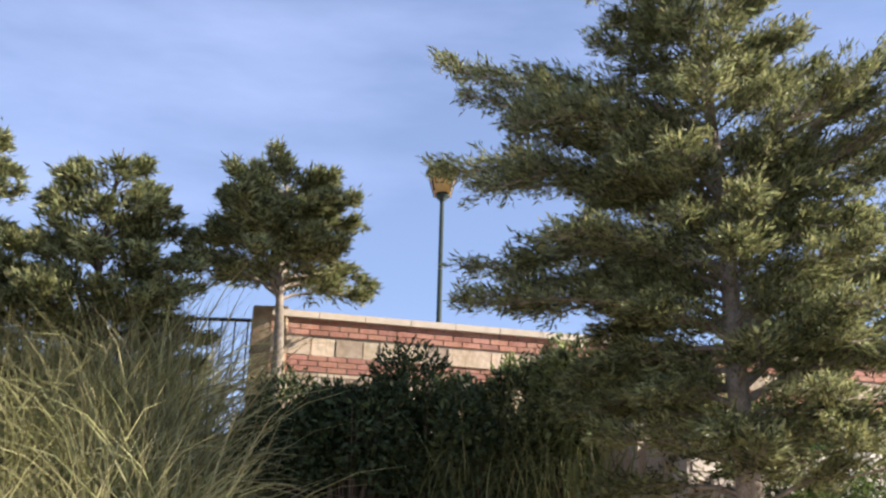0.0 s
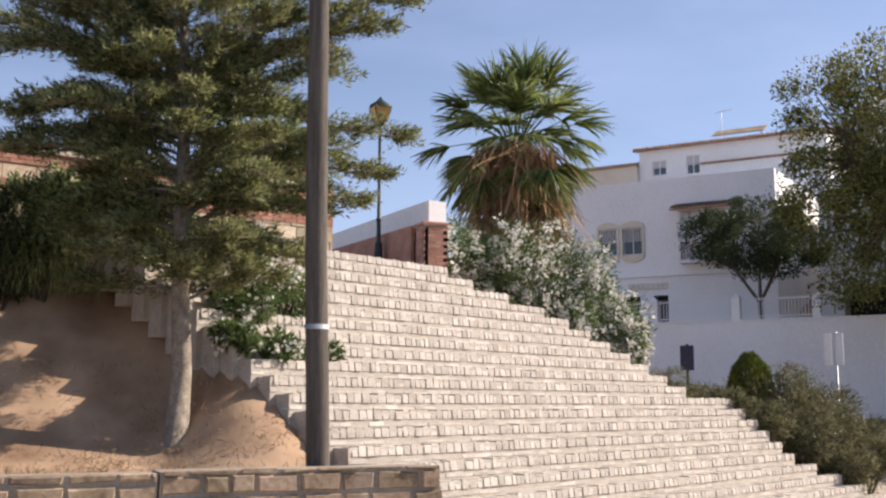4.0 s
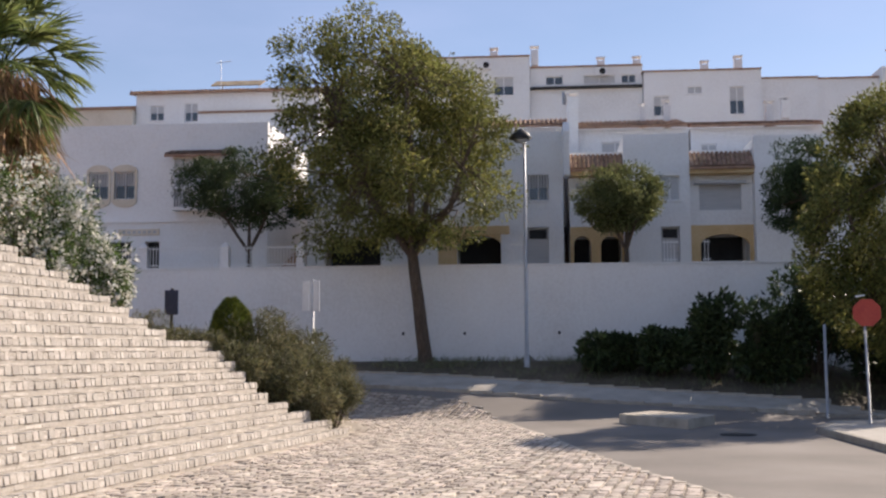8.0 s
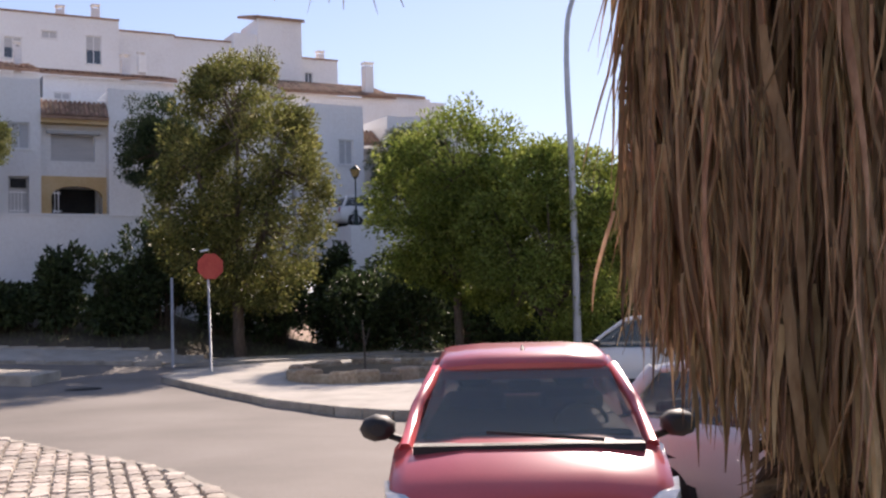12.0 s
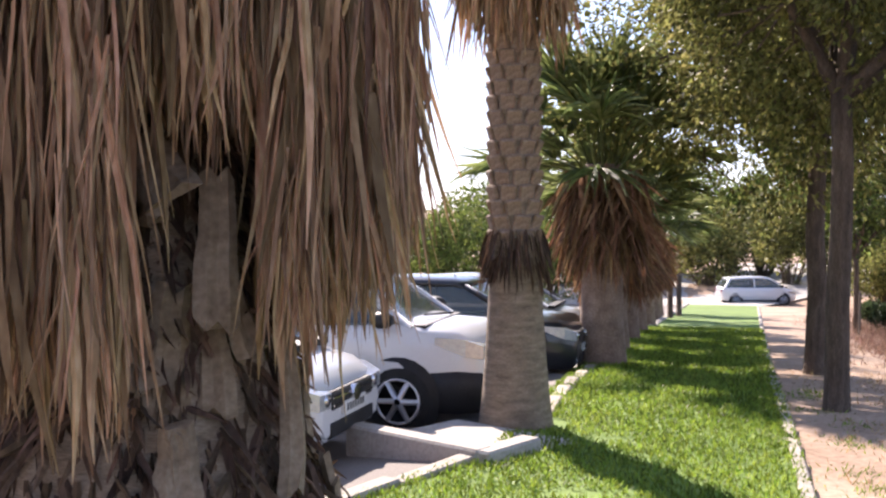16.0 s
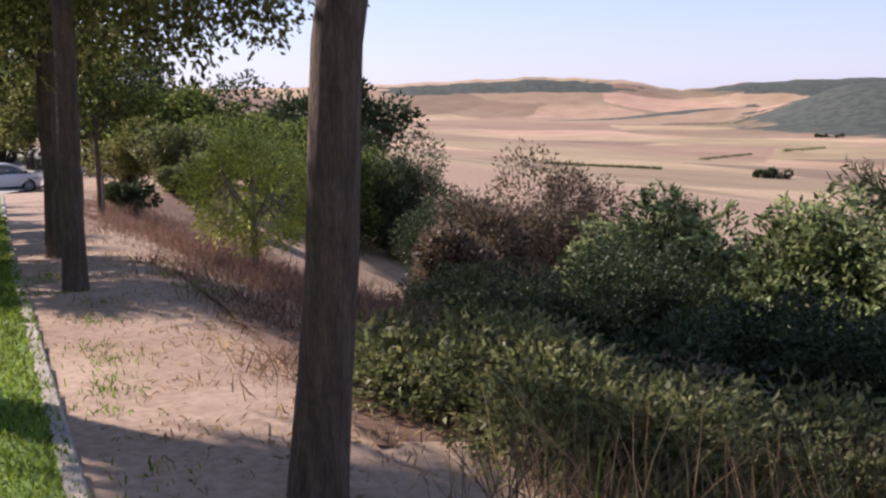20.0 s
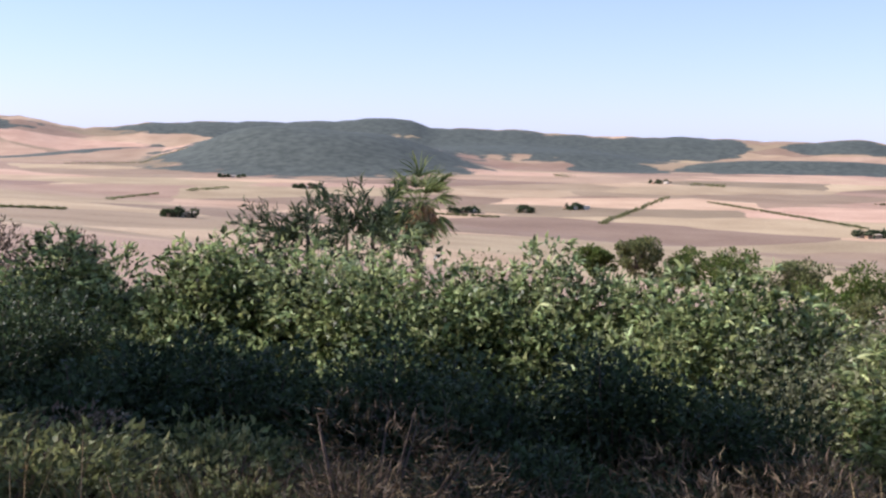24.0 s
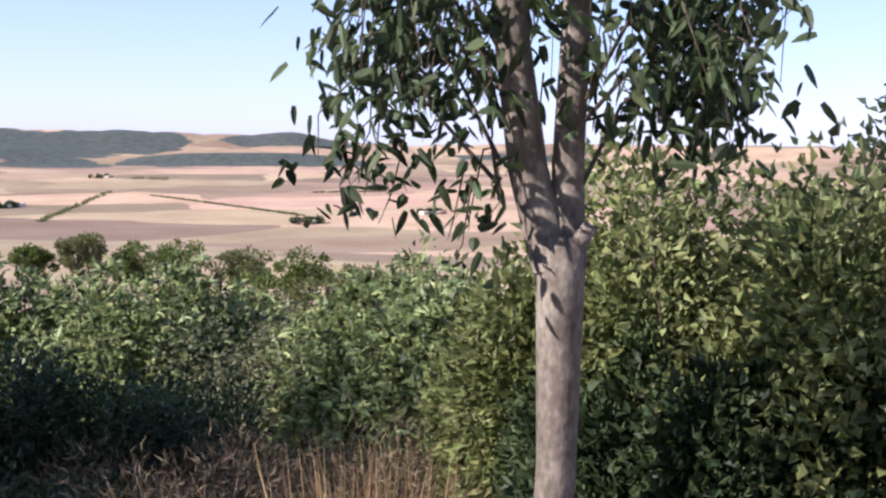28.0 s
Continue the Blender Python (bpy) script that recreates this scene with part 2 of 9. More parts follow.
M = dict(
    soil=mat("dry_soil", [(0.24, 0.155, 0.10), (0.39, 0.275, 0.19), (0.53, 0.395, 0.285)], 0.95, 0.6, 14, 0.5, coord="World"),
    slope=mat("slope_soil", [(0.13, 0.07, 0.042), (0.225, 0.13, 0.078), (0.34, 0.215, 0.13)], 0.95, 0.9, 16, 0.6, coord="World"),
    ground=mat("scrub_ground", [(0.08, 0.06, 0.035), (0.16, 0.12, 0.07), (0.26, 0.19, 0.11)], 0.95, 0.4, 9, 0.5, coord="World"),
    vergesoil=mat("verge_soil", [(0.05, 0.042, 0.03), (0.10, 0.08, 0.055), (0.17, 0.135, 0.09)], 0.95, 0.6, 12, 0.5, coord="World"),
    asphalt=mat("asphalt", [(0.15, 0.133, 0.115), (0.215, 0.19, 0.165), (0.285, 0.255, 0.225)], 0.9, 0.35, 60, 0.25, coord="World", dist=0.005),
    lawn=mat("lawn_soil", [(0.075, 0.13, 0.018), (0.12, 0.21, 0.03), (0.18, 0.28, 0.05)], 0.9, 0.8, 25, 0.4, coord="World"),
    concrete=mat("concrete", [(0.30, 0.27, 0.23), (0.42, 0.39, 0.34), (0.52, 0.48, 0.42)], 0.9, 1.5, 30, 0.3, coord="World", dist=0.006),
    kerb=mat("kerb_stone", [(0.27, 0.24, 0.195), (0.39, 0.35, 0.29), (0.49, 0.445, 0.375)], 0.9, 2.5, 30, 0.3, coord="World", per="object", vary=0.05, dist=0.006),
    stone=mat("pale_step_stone", [(0.36, 0.315, 0.265), (0.49, 0.445, 0.39), (0.60, 0.555, 0.50)], 0.9, 4, 30, 0.45, per="object", vary=0.06, dist=0.01),
    stonei=mat("pale_step_stone_small", [(0.36, 0.315, 0.265), (0.49, 0.445, 0.39), (0.60, 0.555, 0.50)], 0.9, 4, 30, 0.45, per="island", vary=0.06, dist=0.01),
    mortar=mat("stair_mortar", [(0.24, 0.205, 0.165), (0.33, 0.29, 0.24), (0.42, 0.375, 0.315)], 0.95, 3, 30, 0.4, coord="World"),
    stepmortar=mat("stair_mortar_pale", [(0.36, 0.315, 0.265), (0.47, 0.425, 0.365), (0.56, 0.51, 0.45)], 0.95, 5, 30, 0.5, coord="World"),
    dryweed=leafmat("dry_weed_stalks", (0.15, 0.10, 0.055), (0.28, 0.195, 0.115), (0.46, 0.345, 0.215), 0.35, 0.22),
    limeleaf=leafmat("lime_green_leaves", (0.26, 0.30, 0.05), (0.43, 0.48, 0.11), (0.58, 0.62, 0.22), 0.62, 0.18),
    # pale shoot leaf, its colour carrying some of the sunlight on top
    shootleaf=leafmat("pale_shoot_leaves", (0.16, 0.20, 0.07), (0.31, 0.365, 0.15), (0.52, 0.56, 0.30), 0.4, 0.25),
    # paler leaf colour stands in for sun on the tall thicket tops
    thicketleaf=leafmat("sunlit_thicket_leaves", (0.12, 0.145, 0.045), (0.22, 0.25, 0.09), (0.36, 0.385, 0.18), 0.45, 0.22),
    cobble=mat("plaza_cobble", [(0.36, 0.30, 0.24), (0.50, 0.43, 0.36), (0.62, 0.55, 0.47)], 0.9, 3, 20, 0.4, per="island", vary=0.10, dist=0.01),
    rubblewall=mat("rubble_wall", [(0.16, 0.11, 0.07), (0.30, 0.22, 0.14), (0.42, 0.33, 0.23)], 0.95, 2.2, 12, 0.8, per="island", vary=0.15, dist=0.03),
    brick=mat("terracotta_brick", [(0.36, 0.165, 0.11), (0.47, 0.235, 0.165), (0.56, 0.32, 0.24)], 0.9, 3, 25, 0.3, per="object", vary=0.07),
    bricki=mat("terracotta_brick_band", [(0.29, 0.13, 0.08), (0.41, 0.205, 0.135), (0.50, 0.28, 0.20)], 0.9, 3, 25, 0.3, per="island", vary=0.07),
    whitewash=mat("whitewash", [(0.72, 0.71, 0.69), (0.80, 0.795, 0.78), (0.84, 0.84, 0.83)], 0.85, 0.35, 8, 0.12, coord="World", dist=0.01),
    cream=mat("cream_render", [(0.58, 0.50, 0.38), (0.68, 0.60, 0.48), (0.74, 0.67, 0.56)], 0.9, 0.5, 10, 0.15, coord="World"),
    ochre=mat("ochre_paint", [(0.54, 0.36, 0.17), (0.62, 0.44, 0.23), (0.68, 0.52, 0.31)], 0.85, 0.8, 12, 0.1, coord="World"),
    tile=mat("clay_roof_tile", [(0.19, 0.12, 0.08), (0.31, 0.195, 0.13), (0.42, 0.29, 0.205)], 0.9, 2, 15, 0.3, per="island", vary=0.12),
    # near-black; on doorways and porches it stands in for the shade inside
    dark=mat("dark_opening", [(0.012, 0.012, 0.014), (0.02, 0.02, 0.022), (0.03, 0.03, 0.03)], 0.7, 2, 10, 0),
    blind=mat("roller_blind", [(0.42, 0.42, 0.42), (0.5, 0.5, 0.5), (0.56, 0.56, 0.55)], 0.7, 1, 30, 0.1, stretch=(1, 1, 12)),
    iron=mat("dark_iron", [(0.015, 0.015, 0.016), (0.025, 0.025, 0.025), (0.04, 0.04, 0.038)], 0.55, 6, 60, 0.1, metal=0.3),
    irongreen=mat("green_iron", [(0.018, 0.03, 0.024), (0.03, 0.045, 0.035), (0.05, 0.06, 0.05)], 0.5, 6, 60, 0.1, metal=0.3),
    galv=mat("galvanised_steel", [(0.36, 0.37, 0.38), (0.45, 0.46, 0.47), (0.54, 0.55, 0.56)], 0.5, 3, 40, 0.05, metal=0.5),
    polewood=mat("weathered_pole_wood", [(0.055, 0.045, 0.035), (0.10, 0.085, 0.07), (0.17, 0.15, 0.125)], 0.9, 3, 30, 0.5, stretch=(6, 6, 0.4)),
    amber=mat("amber_glass", [(0.55, 0.36, 0.12), (0.68, 0.48, 0.2), (0.75, 0.56, 0.28)], 0.25, 6, 30, 0.05, trans=0.5),
    bark=mat("tree_bark", [(0.05, 0.037, 0.026), (0.11, 0.08, 0.058), (0.19, 0.14, 0.10)], 0.95, 5, 30, 0.9, stretch=(4, 4, 0.7), dist=0.03),
    forkbark=mat("mottled_bark", [(0.085, 0.068, 0.05), (0.18, 0.15, 0.115), (0.34, 0.30, 0.235)], 0.9, 4, 22, 0.5, stretch=(2, 2, 1.2), dist=0.02),
    palebark=mat("pale_bark", [(0.14, 0.11, 0.085), (0.26, 0.22, 0.17), (0.40, 0.35, 0.28)], 0.9, 5, 25, 0.5, stretch=(2, 2, 1.4), dist=0.02),
    palmbark=mat("palm_trunk_bark", [(0.13, 0.095, 0.065), (0.24, 0.18, 0.125), (0.36, 0.28, 0.20)], 0.95, 6, 40, 0.7, stretch=(1, 1, 4), dist=0.02),
    darkthatch=mat("old_palm_fibre", [(0.045, 0.027, 0.017), (0.10, 0.062, 0.04), (0.19, 0.125, 0.08)], 0.9, 3, 40, 0.2, per="island", vary=0.18, trans=0.15, stretch=(1, 1, 0.3)),
    palmskirt=mat("brown_palm_skirt", [(0.10, 0.05, 0.026), (0.22, 0.12, 0.064), (0.36, 0.225, 0.135)], 0.9, 3, 40, 0.2, per="island", vary=0.18, trans=0.25, stretch=(1, 1, 0.3)),
    boot=mat("palm_boot", [(0.11, 0.07, 0.045), (0.21, 0.145, 0.10), (0.32, 0.24, 0.175)], 0.9, 4, 40, 0.4, per="island", vary=0.14),
    thatch=mat("dead_palm_leaf", [(0.19, 0.105, 0.052), (0.37, 0.232, 0.125), (0.58, 0.41, 0.25)], 0.85, 3, 40, 0.2, per="island", vary=0.2, trans=0.2, stretch=(1, 1, 0.3)),
    conifer=leafmat("conifer_needles", (0.10, 0.115, 0.045), (0.21, 0.225, 0.095), (0.36, 0.37, 0.18), 0.42, 0.26),
    broad=leafmat("broad_leaves", (0.055, 0.085, 0.018), (0.115, 0.155, 0.035), (0.20, 0.24, 0.07), 0.48, 0.2),
    bright=leafmat("bright_leaves", (0.12, 0.16, 0.028), (0.21, 0.26, 0.055), (0.33, 0.37, 0.11), 0.52, 0.18),
    # dark leaf tone; also stands in for shade on bank shrubs and undergrowth
    darkleaf=leafmat("dark_and_shade_leaves", (0.025, 0.04, 0.018), (0.05, 0.075, 0.03), (0.09, 0.12, 0.05), 0.3, 0.2),
    bramble=leafmat("bramble_leaves", (0.09, 0.115, 0.04), (0.195, 0.235, 0.09), (0.38, 0.42, 0.22), 0.45, 0.3, 0.4),
    greyleaf=leafmat("grey_green_leaves", (0.10, 0.11, 0.055), (0.17, 0.18, 0.095), (0.26, 0.26, 0.15), 0.35, 0.2),
    oleander=leafmat("oleander_leaves", (0.045, 0.08, 0.022), (0.085, 0.135, 0.04), (0.16, 0.21, 0.075), 0.4, 0.2),
    petal=leafmat("white_petals", (0.72, 0.70, 0.62), (0.80, 0.78, 0.72), (0.84, 0.82, 0.78), 0.3, 0.05),
    drygrass=leafmat("dry_grass", (0.25, 0.16, 0.07), (0.42, 0.29, 0.14), (0.58, 0.43, 0.24), 0.4, 0.2),
    feather=leafmat("feather_grass", (0.24, 0.235, 0.10), (0.42, 0.40, 0.19), (0.62, 0.57, 0.34), 0.5, 0.2),
    grass=leafmat("lawn_blades", (0.10, 0.155, 0.018), (0.17, 0.25, 0.033), (0.27, 0.36, 0.065), 0.5, 0.2),
    drytwig=leafmat("dry_twigs", (0.06, 0.043, 0.026), (0.125, 0.09, 0.053), (0.23, 0.17, 0.10), 0.3, 0.25),
    palmleaf=leafmat("palm_leaf", (0.07, 0.105, 0.03), (0.16, 0.20, 0.065), (0.31, 0.34, 0.14), 0.45, 0.18, 0.45),
    olive=leafmat("feathery_olive_leaves", (0.085, 0.10, 0.035), (0.16, 0.175, 0.065), (0.27, 0.27, 0.12), 0.4, 0.2),
    feathery=leafmat("feathery_shrub_leaves", (0.07, 0.075, 0.035), (0.14, 0.135, 0.065), (0.25, 0.22, 0.12), 0.35, 0.25),
    redtwig=leafmat("reddish_dry_stems", (0.13, 0.07, 0.045), (0.24, 0.14, 0.095), (0.38, 0.25, 0.175), 0.3, 0.25),
    brownleaf=leafmat("brown_half_bare_leaves", (0.065, 0.05, 0.03), (0.14, 0.105, 0.066), (0.25, 0.185, 0.12), 0.35, 0.25),
    water=glass("dark_glass"),
)

# ---- mesh helpers ----
rng = np.random.default_rng(7)


def thing(name, at=(0, 0, 0), rz=0.0, label="", category="", group="", kind=""):
    ob = new(name)
    ob.empty_display_size = 0.1
    ob.matrix_basis = pose(*at, 0, 0, rz)
    return tagged(ob, label, category, group, kind)


def part(name, data, material, parent, label="", m=None, kind=""):
    """Links a bmesh or a mesh as one mesh object under a thing or a part (in the parent's own space)."""
    if isinstance(data, bmesh.types.BMesh):
        me = bpy.data.meshes.new(name)
        data.to_mesh(me)
        data.free()
    else:
        me = data
    if material is not None and not me.materials:
        me.materials.append(M[material] if isinstance(material, str) else material)
    ob = new(name, me)
    ob.parent = parent
    if m is not None:
        ob.matrix_basis = m
    return tagged(ob, label, "", "", kind)


def structure(name, data, material, label="", category="", kind="structure"):
    ob = part(name, data, material, None, label)
    return tagged(ob, label, category or name.replace("_", " "), "", kind)


def quads(name, co, faces, smooth=False):
    """Mesh from numpy: co (n,3), faces (m,k) of one size k."""
    me = bpy.data.meshes.new(name)
    co = np.asarray(co, np.float32)
    faces = np.asarray(faces, np.int32)
    me.vertices.add(len(co))
    me.vertices.foreach_set("co", co.ravel())
    m, k = faces.shape
    me.loops.add(m * k)
    me.loops.foreach_set("vertex_index", faces.ravel())
    me.polygons.add(m)
    me.polygons.foreach_set("loop_start", np.arange(m, dtype=np.int32) * k)
    me.polygons.foreach_set("loop_total", np.full(m, k, np.int32))
    me.polygons.foreach_set("use_smooth", np.full(m, smooth, bool))
    me.update(calc_edges=True)
    return me


BOXF = np.array([(0, 3, 2, 1), (4, 5, 6, 7), (0, 1, 5, 4), (1, 2, 6, 5), (2, 3, 7, 6), (3, 0, 4, 7)])


def boxes(name, items):
    """Many plain blocks in one mesh: items (x0, y0, z0, x1, y1, z1)."""
    co, fa = [], []
    for i, (a, b, c, d, e, f) in enumerate(items):
        co += [(a, b, c), (d, b, c), (d, e, c), (a, e, c), (a, b, f), (d, b, f), (d, e, f), (a, e, f)]
        fa.append(BOXF + 8 * i)
    return quads(name, np.array(co), np.concatenate(fa))


def bevel_box(x0, y0, z0, x1, y1, z1, r=0.02, seg=1, bm=None):
    bm = bm or bmesh.new()
    vs = [bm.verts.new(p) for p in ((x0, y0, z0), (x1, y0, z0), (x1, y1, z0), (x0, y1, z0), (x0, y0, z1), (x1, y0, z1), (x1, y1, z1), (x0, y1, z1))]
    fs = [bm.faces.new([vs[i] for i in f]) for f in BOXF.tolist()]
    if r:
        es = list({e for f in fs for e in f.edges})
        bmesh.ops.bevel(bm, geom=es, offset=r, segments=seg, affect="EDGES", profile=0.5)
    return bm


def tube(points, radii, n=8, cap=True):
    """A tapered tube through points: co, quad faces."""
    P = np.asarray(points, float)
    R = np.asarray(radii, float)
    co = []
    prev = None
    for i in range(len(P)):
        t = P[min(i + 1, len(P) - 1)] - P[max(i - 1, 0)]
        t = t / (np.linalg.norm(t) + 1e-9)
        a = np.cross(t, (0.0, 0.0, 1.0) if abs(t[2]) < 0.9 else (1.0, 0.0, 0.0)) if prev is None else prev - t * (prev @ t)
        a = a / (np.linalg.norm(a) + 1e-9)
        prev = a
        b = np.cross(t, a)
        an = np.linspace(0, 2 * math.pi, n, endpoint=False)
        co.append(P[i] + R[i] * (np.cos(an)[:, None] * a + np.sin(an)[:, None] * b))
    co = np.concatenate(co)
    fa = []
    for i in range(len(P) - 1):
        for j in range(n):
            fa.append((i * n + j, i * n + (j + 1) % n, (i + 1) * n + (j + 1) % n, (i + 1) * n + j))
    if cap:
        for base in (0, (len(P) - 1) * n):
            for j in range(1, n - 2, 2):
                fa.append((base, base + j, base + j + 1, base + (j + 2) % n))
    return co, np.array(fa)


def tubes(name, items, n=6, smooth=True):
    co, fa, k = [], [], 0
    for pts, rad in items:
        c, f = tube(pts, rad, n)
        co.append(c)
        fa.append(f + k)
        k += len(c)
    return quads(name, np.concatenate(co), np.concatenate(fa), smooth)


def unit(v):
    return v / (np.linalg.norm(v, axis=-1, keepdims=True) + 1e-9)


def leaves(name, P, D, length, width, r=None, curl=0.25):
    """Folded pointed leaves at P (n,3) along D, six corners each in two quads."""
    r = r or rng
    n = len(P)
    D = unit(D)
    L = length * r.uniform(0.6, 1.25, (n, 1)) if np.isscalar(length) else np.asarray(length)[:, None]
    Wd = L * (width / length if np.isscalar(length) else width)
    S = unit(np.cross(D, unit(r.normal(size=(n, 3)))))
    U = np.cross(S, D)
    a = P
    tip = P + D * L - U * L * curl
    m1 = P + D * L * 0.45 + U * L * 0.05
    l1 = m1 + S * Wd * 0.5 + U * Wd * 0.2
    r1 = m1 - S * Wd * 0.5 + U * Wd * 0.2
    co = np.stack([a, l1, tip, r1], 1).reshape(-1, 3)
    i = np.arange(n)[:, None] * 4
    fa = i + np.array([[0, 1, 2, 3]])
    return quads(name, co, fa)


def blob_points(n, c, rad, r=None, shell=0.55, lumps=7, rough=0.35, size=(0.30, 0.48)):
    """Points in an uneven ellipsoid shell made of several lumps, with outward directions."""
    r = r or rng
    c, rad = np.asarray(c, float), np.asarray(rad, float)
    lc = unit(r.normal(size=(lumps, 3))) * r.uniform(0.25, 0.70, (lumps, 1))
    ls = r.uniform(*size, lumps)
    k = r.integers(0, lumps, n)
    d = unit(r.normal(size=(n, 3)))
    q = lc[k] + d * (ls[k] * (shell + (1 - shell) * r.uniform(0, 1, n) ** 0.5))[:, None]
    q = q * (1 + rough * 0.3 * np.clip(r.normal(size=(n, 1)), -1.5, 0.7))
    return c + q * rad, unit(q * 0.5 + d)


# ---- the lie of the land ----
UX, UY = 0.9025, 0.4307            # along the foot of the stairs
BX, BY = 11.0, 14.7                # a point of that foot
STAIR_Z0, RISE, TREAD, STEPS = -0.45, 0.241, 0.2815, 21
KX, KY = 0.7455, -0.6665           # along the lawn's kerb
K0X, K0Y = 4.4, -4.45


def smooth01(t):
    t = np.clip(t, 0, 1)
    return t * t * (3 - 2 * t)


def lawn_z(x, y):
    la = (x - 1) * 0.7547 + (y + 0.9) * -0.6561
    return -0.034 * np.clip(la, 0, 11) - 0.065 * np.clip(la - 11, 0, 49)


def south_q(x, y):
    """Distance to the valley side of the lawn's kerb; the edge swings away past the lawn's end."""
    return (x - K0X) * KY + (y - K0Y) * -KX - 14 * smooth01(((x - K0X) * KX + (y - K0Y) * KY - 28) / 34)


def hump(x, y, az, d, wa, wd, h):
    """A far hill: bearing, distance, half width across, half depth, height."""
    a = radians(az)
    px, py = math.sin(a) * d, math.cos(a) * d
    s = (x - px) * math.sin(a) + (y - py) * math.cos(a)
    u = (x - px) * math.cos(a) - (y - py) * math.sin(a)
    return h * smooth01(1.35 - np.sqrt((u / wa) ** 2 + (s / wd) ** 2))


def ripple(x, y, s, k):
    return np.sin(x / s + 1.3 * np.sin(y / (s * 1.7) + k)) * np.cos(y / (s * 0.8) + 0.7 * np.sin(x / (s * 1.3) - k))


def valley_z(q):
    return -np.interp(q, [0, 1.7, 3.2, 6, 14, 40, 150, 400, 1000], [0, 0.04, 0.5, 1.65, 4.6, 10, 24, 62, 106])


def bank_s(x, y):
    """Distance behind the foot of the north bank."""
    s1 = (x - BX) * -UY + (y - BY) * UX - 0.35
    k = smooth01((x - 3.5) / 2.5)
    return (y - 12.45) * (1 - k) + s1 * k


def land(x, y):
    x, y = np.asarray(x, float), np.asarray(y, float)
    r = np.hypot(x - 1, y + 0.6)
    q = south_q(x, y)
    # plaza and road level, lawn level
    wl = smooth01((3.2 - (y - 0.35 * (x - 5))) / 3.0)
    z = STAIR_Z0 * (1 - wl) + (lawn_z(x, y) - 0.05) * wl
    # the parking bays lie a step below the lawn
    p = np.minimum((x - 9.2) * 0.65 + (y + 5.5) * 0.76, np.minimum((x - 7.3) * 0.868 + (y + 2.9) * 0.496, (x - 5.5) * 0.74 + (y + 0.9) * 0.67))
    z = z - 0.17 * smooth01((p - 0.05) / 0.3) * smooth01((-0.6 - y) / 2.0)
    # rise towards the retaining wall
    w = (x - 37) * 0.819 + (y - 25.2) * 0.574
    u = (x - 37) * 0.574 + (y - 25.2) * -0.819
    rise = smooth01((w + 10.5) / 10.0) * 1.65 * smooth01((26 - u) / 14)
    rise = rise + (3.6 * smooth01((w - 1.2) / 2.5) + np.clip((w - 5) * 0.32, 0, 9)) * smooth01((16.5 - u) / 3)
    z = z + rise * smooth01((y + 8) / 8)
    # north bank and terrace
    s = bank_s(x, y)
    foot = 1.25 * smooth01((6.2 - x) / 1.2)
    left = smooth01((5.3 - 0.14 * (y - 12) - x) / 1.6)
    prof = np.interp(s, [0.3, 2.4, 3.0, 4.0, 5.0, 6.0, 20], [0.02, 0.27, 0.5, 1.75, 2.9, 3.75, 4.0])
    bank = np.where(s > 0, (foot * smooth01((s + 0.1) / 0.35) + prof) * left + (1 - left) * np.clip(0.857 * s - 0.1 + 0.35 * smooth01((6.3 - 0.2 * (y - 12) - x) / 0.8), 0, 5), 0)
    lim = 5.2
    east = smooth01((27 - x) / 9)
    bank = np.minimum(bank, lim) * np.where(x > 10.3, east * smooth01((y - 16) / 6), 1.0)
    su, ss = (x - BX) * UX + (y - BY) * UY, (x - BX) * -UY + (y - BY) * UX
    bed = np.interp(su, [1.6, 4.6, 6.3, 8.6, 10.8, 13.0, 14.5], [5.2, 3.2, 2.25, 2.2, 1.9, 0.6, 0.0])
    bank = np.where((su > 1.7) & (ss > 0), np.minimum(bank, np.minimum(bed, np.clip(0.857 * ss - 0.25, 0, 5))), bank)
    z = np.where((w < -6) & (y > 3), np.maximum(z, STAIR_Z0 + bank), z)
    # valley side
    zv = lawn_z(x, y) - 0.05 + valley_z(np.maximum(q, 0))
    z = np.where(q > 0, np.minimum(z, zv), z)
    # far plain
    far = smooth01((r - 220) / 900)
    z = z * (1 - far) + far * -106
    z = np.where((q > 0) & (r > 60), np.maximum(zv, -106), z)
    f2 = smooth01((r - 900) / 900)
    z = z + f2 * 4 * ripple(x, y, 300, 0.4) + smooth01((r - 2400) / 900) * 7 * ripple(x, y, 520, 2.1)
    for az, d, wa, wd, h in HILLS:
        z = z + hump(x, y, az, d, wa, wd, h)
    # the even far ridge
    az = np.degrees(np.arctan2(x - 0.8, y + 0.9)) % 360
    k = smooth01((r - 3450) / 800)
    return z * (1 - k) + k * (1.7 + r * np.tan(np.radians(ridge_el(az))))


def ridge_el(az):
    """Skyline of the far ridge by bearing."""
    e = np.interp(az, RIDGE[0], RIDGE[1])
    return e + 0.03 * np.sin(az * 2.3) + 0.02 * np.sin(az * 5.1 + 1)


RIDGE = [[60, 140, 150, 155, 160, 164, 167, 168.5, 170, 173.2, 177.4, 180.3, 182, 183.2, 184.5, 189, 192, 195, 198, 200.8, 203.5, 205, 206.5, 208.2, 212, 217, 230, 300],
         [-0.2, -0.1, -0.05, 0.15, 0.32, 0.1, -0.45, -0.3, -0.12, 0.02, 0.08, 0.22, 0.4, 0.33, -0.08, -0.1, -0.31, -0.35, -0.3, -0.4, -0.44, -0.31, -0.25, -0.68, -0.85, -0.7, -0.5, -0.2]]
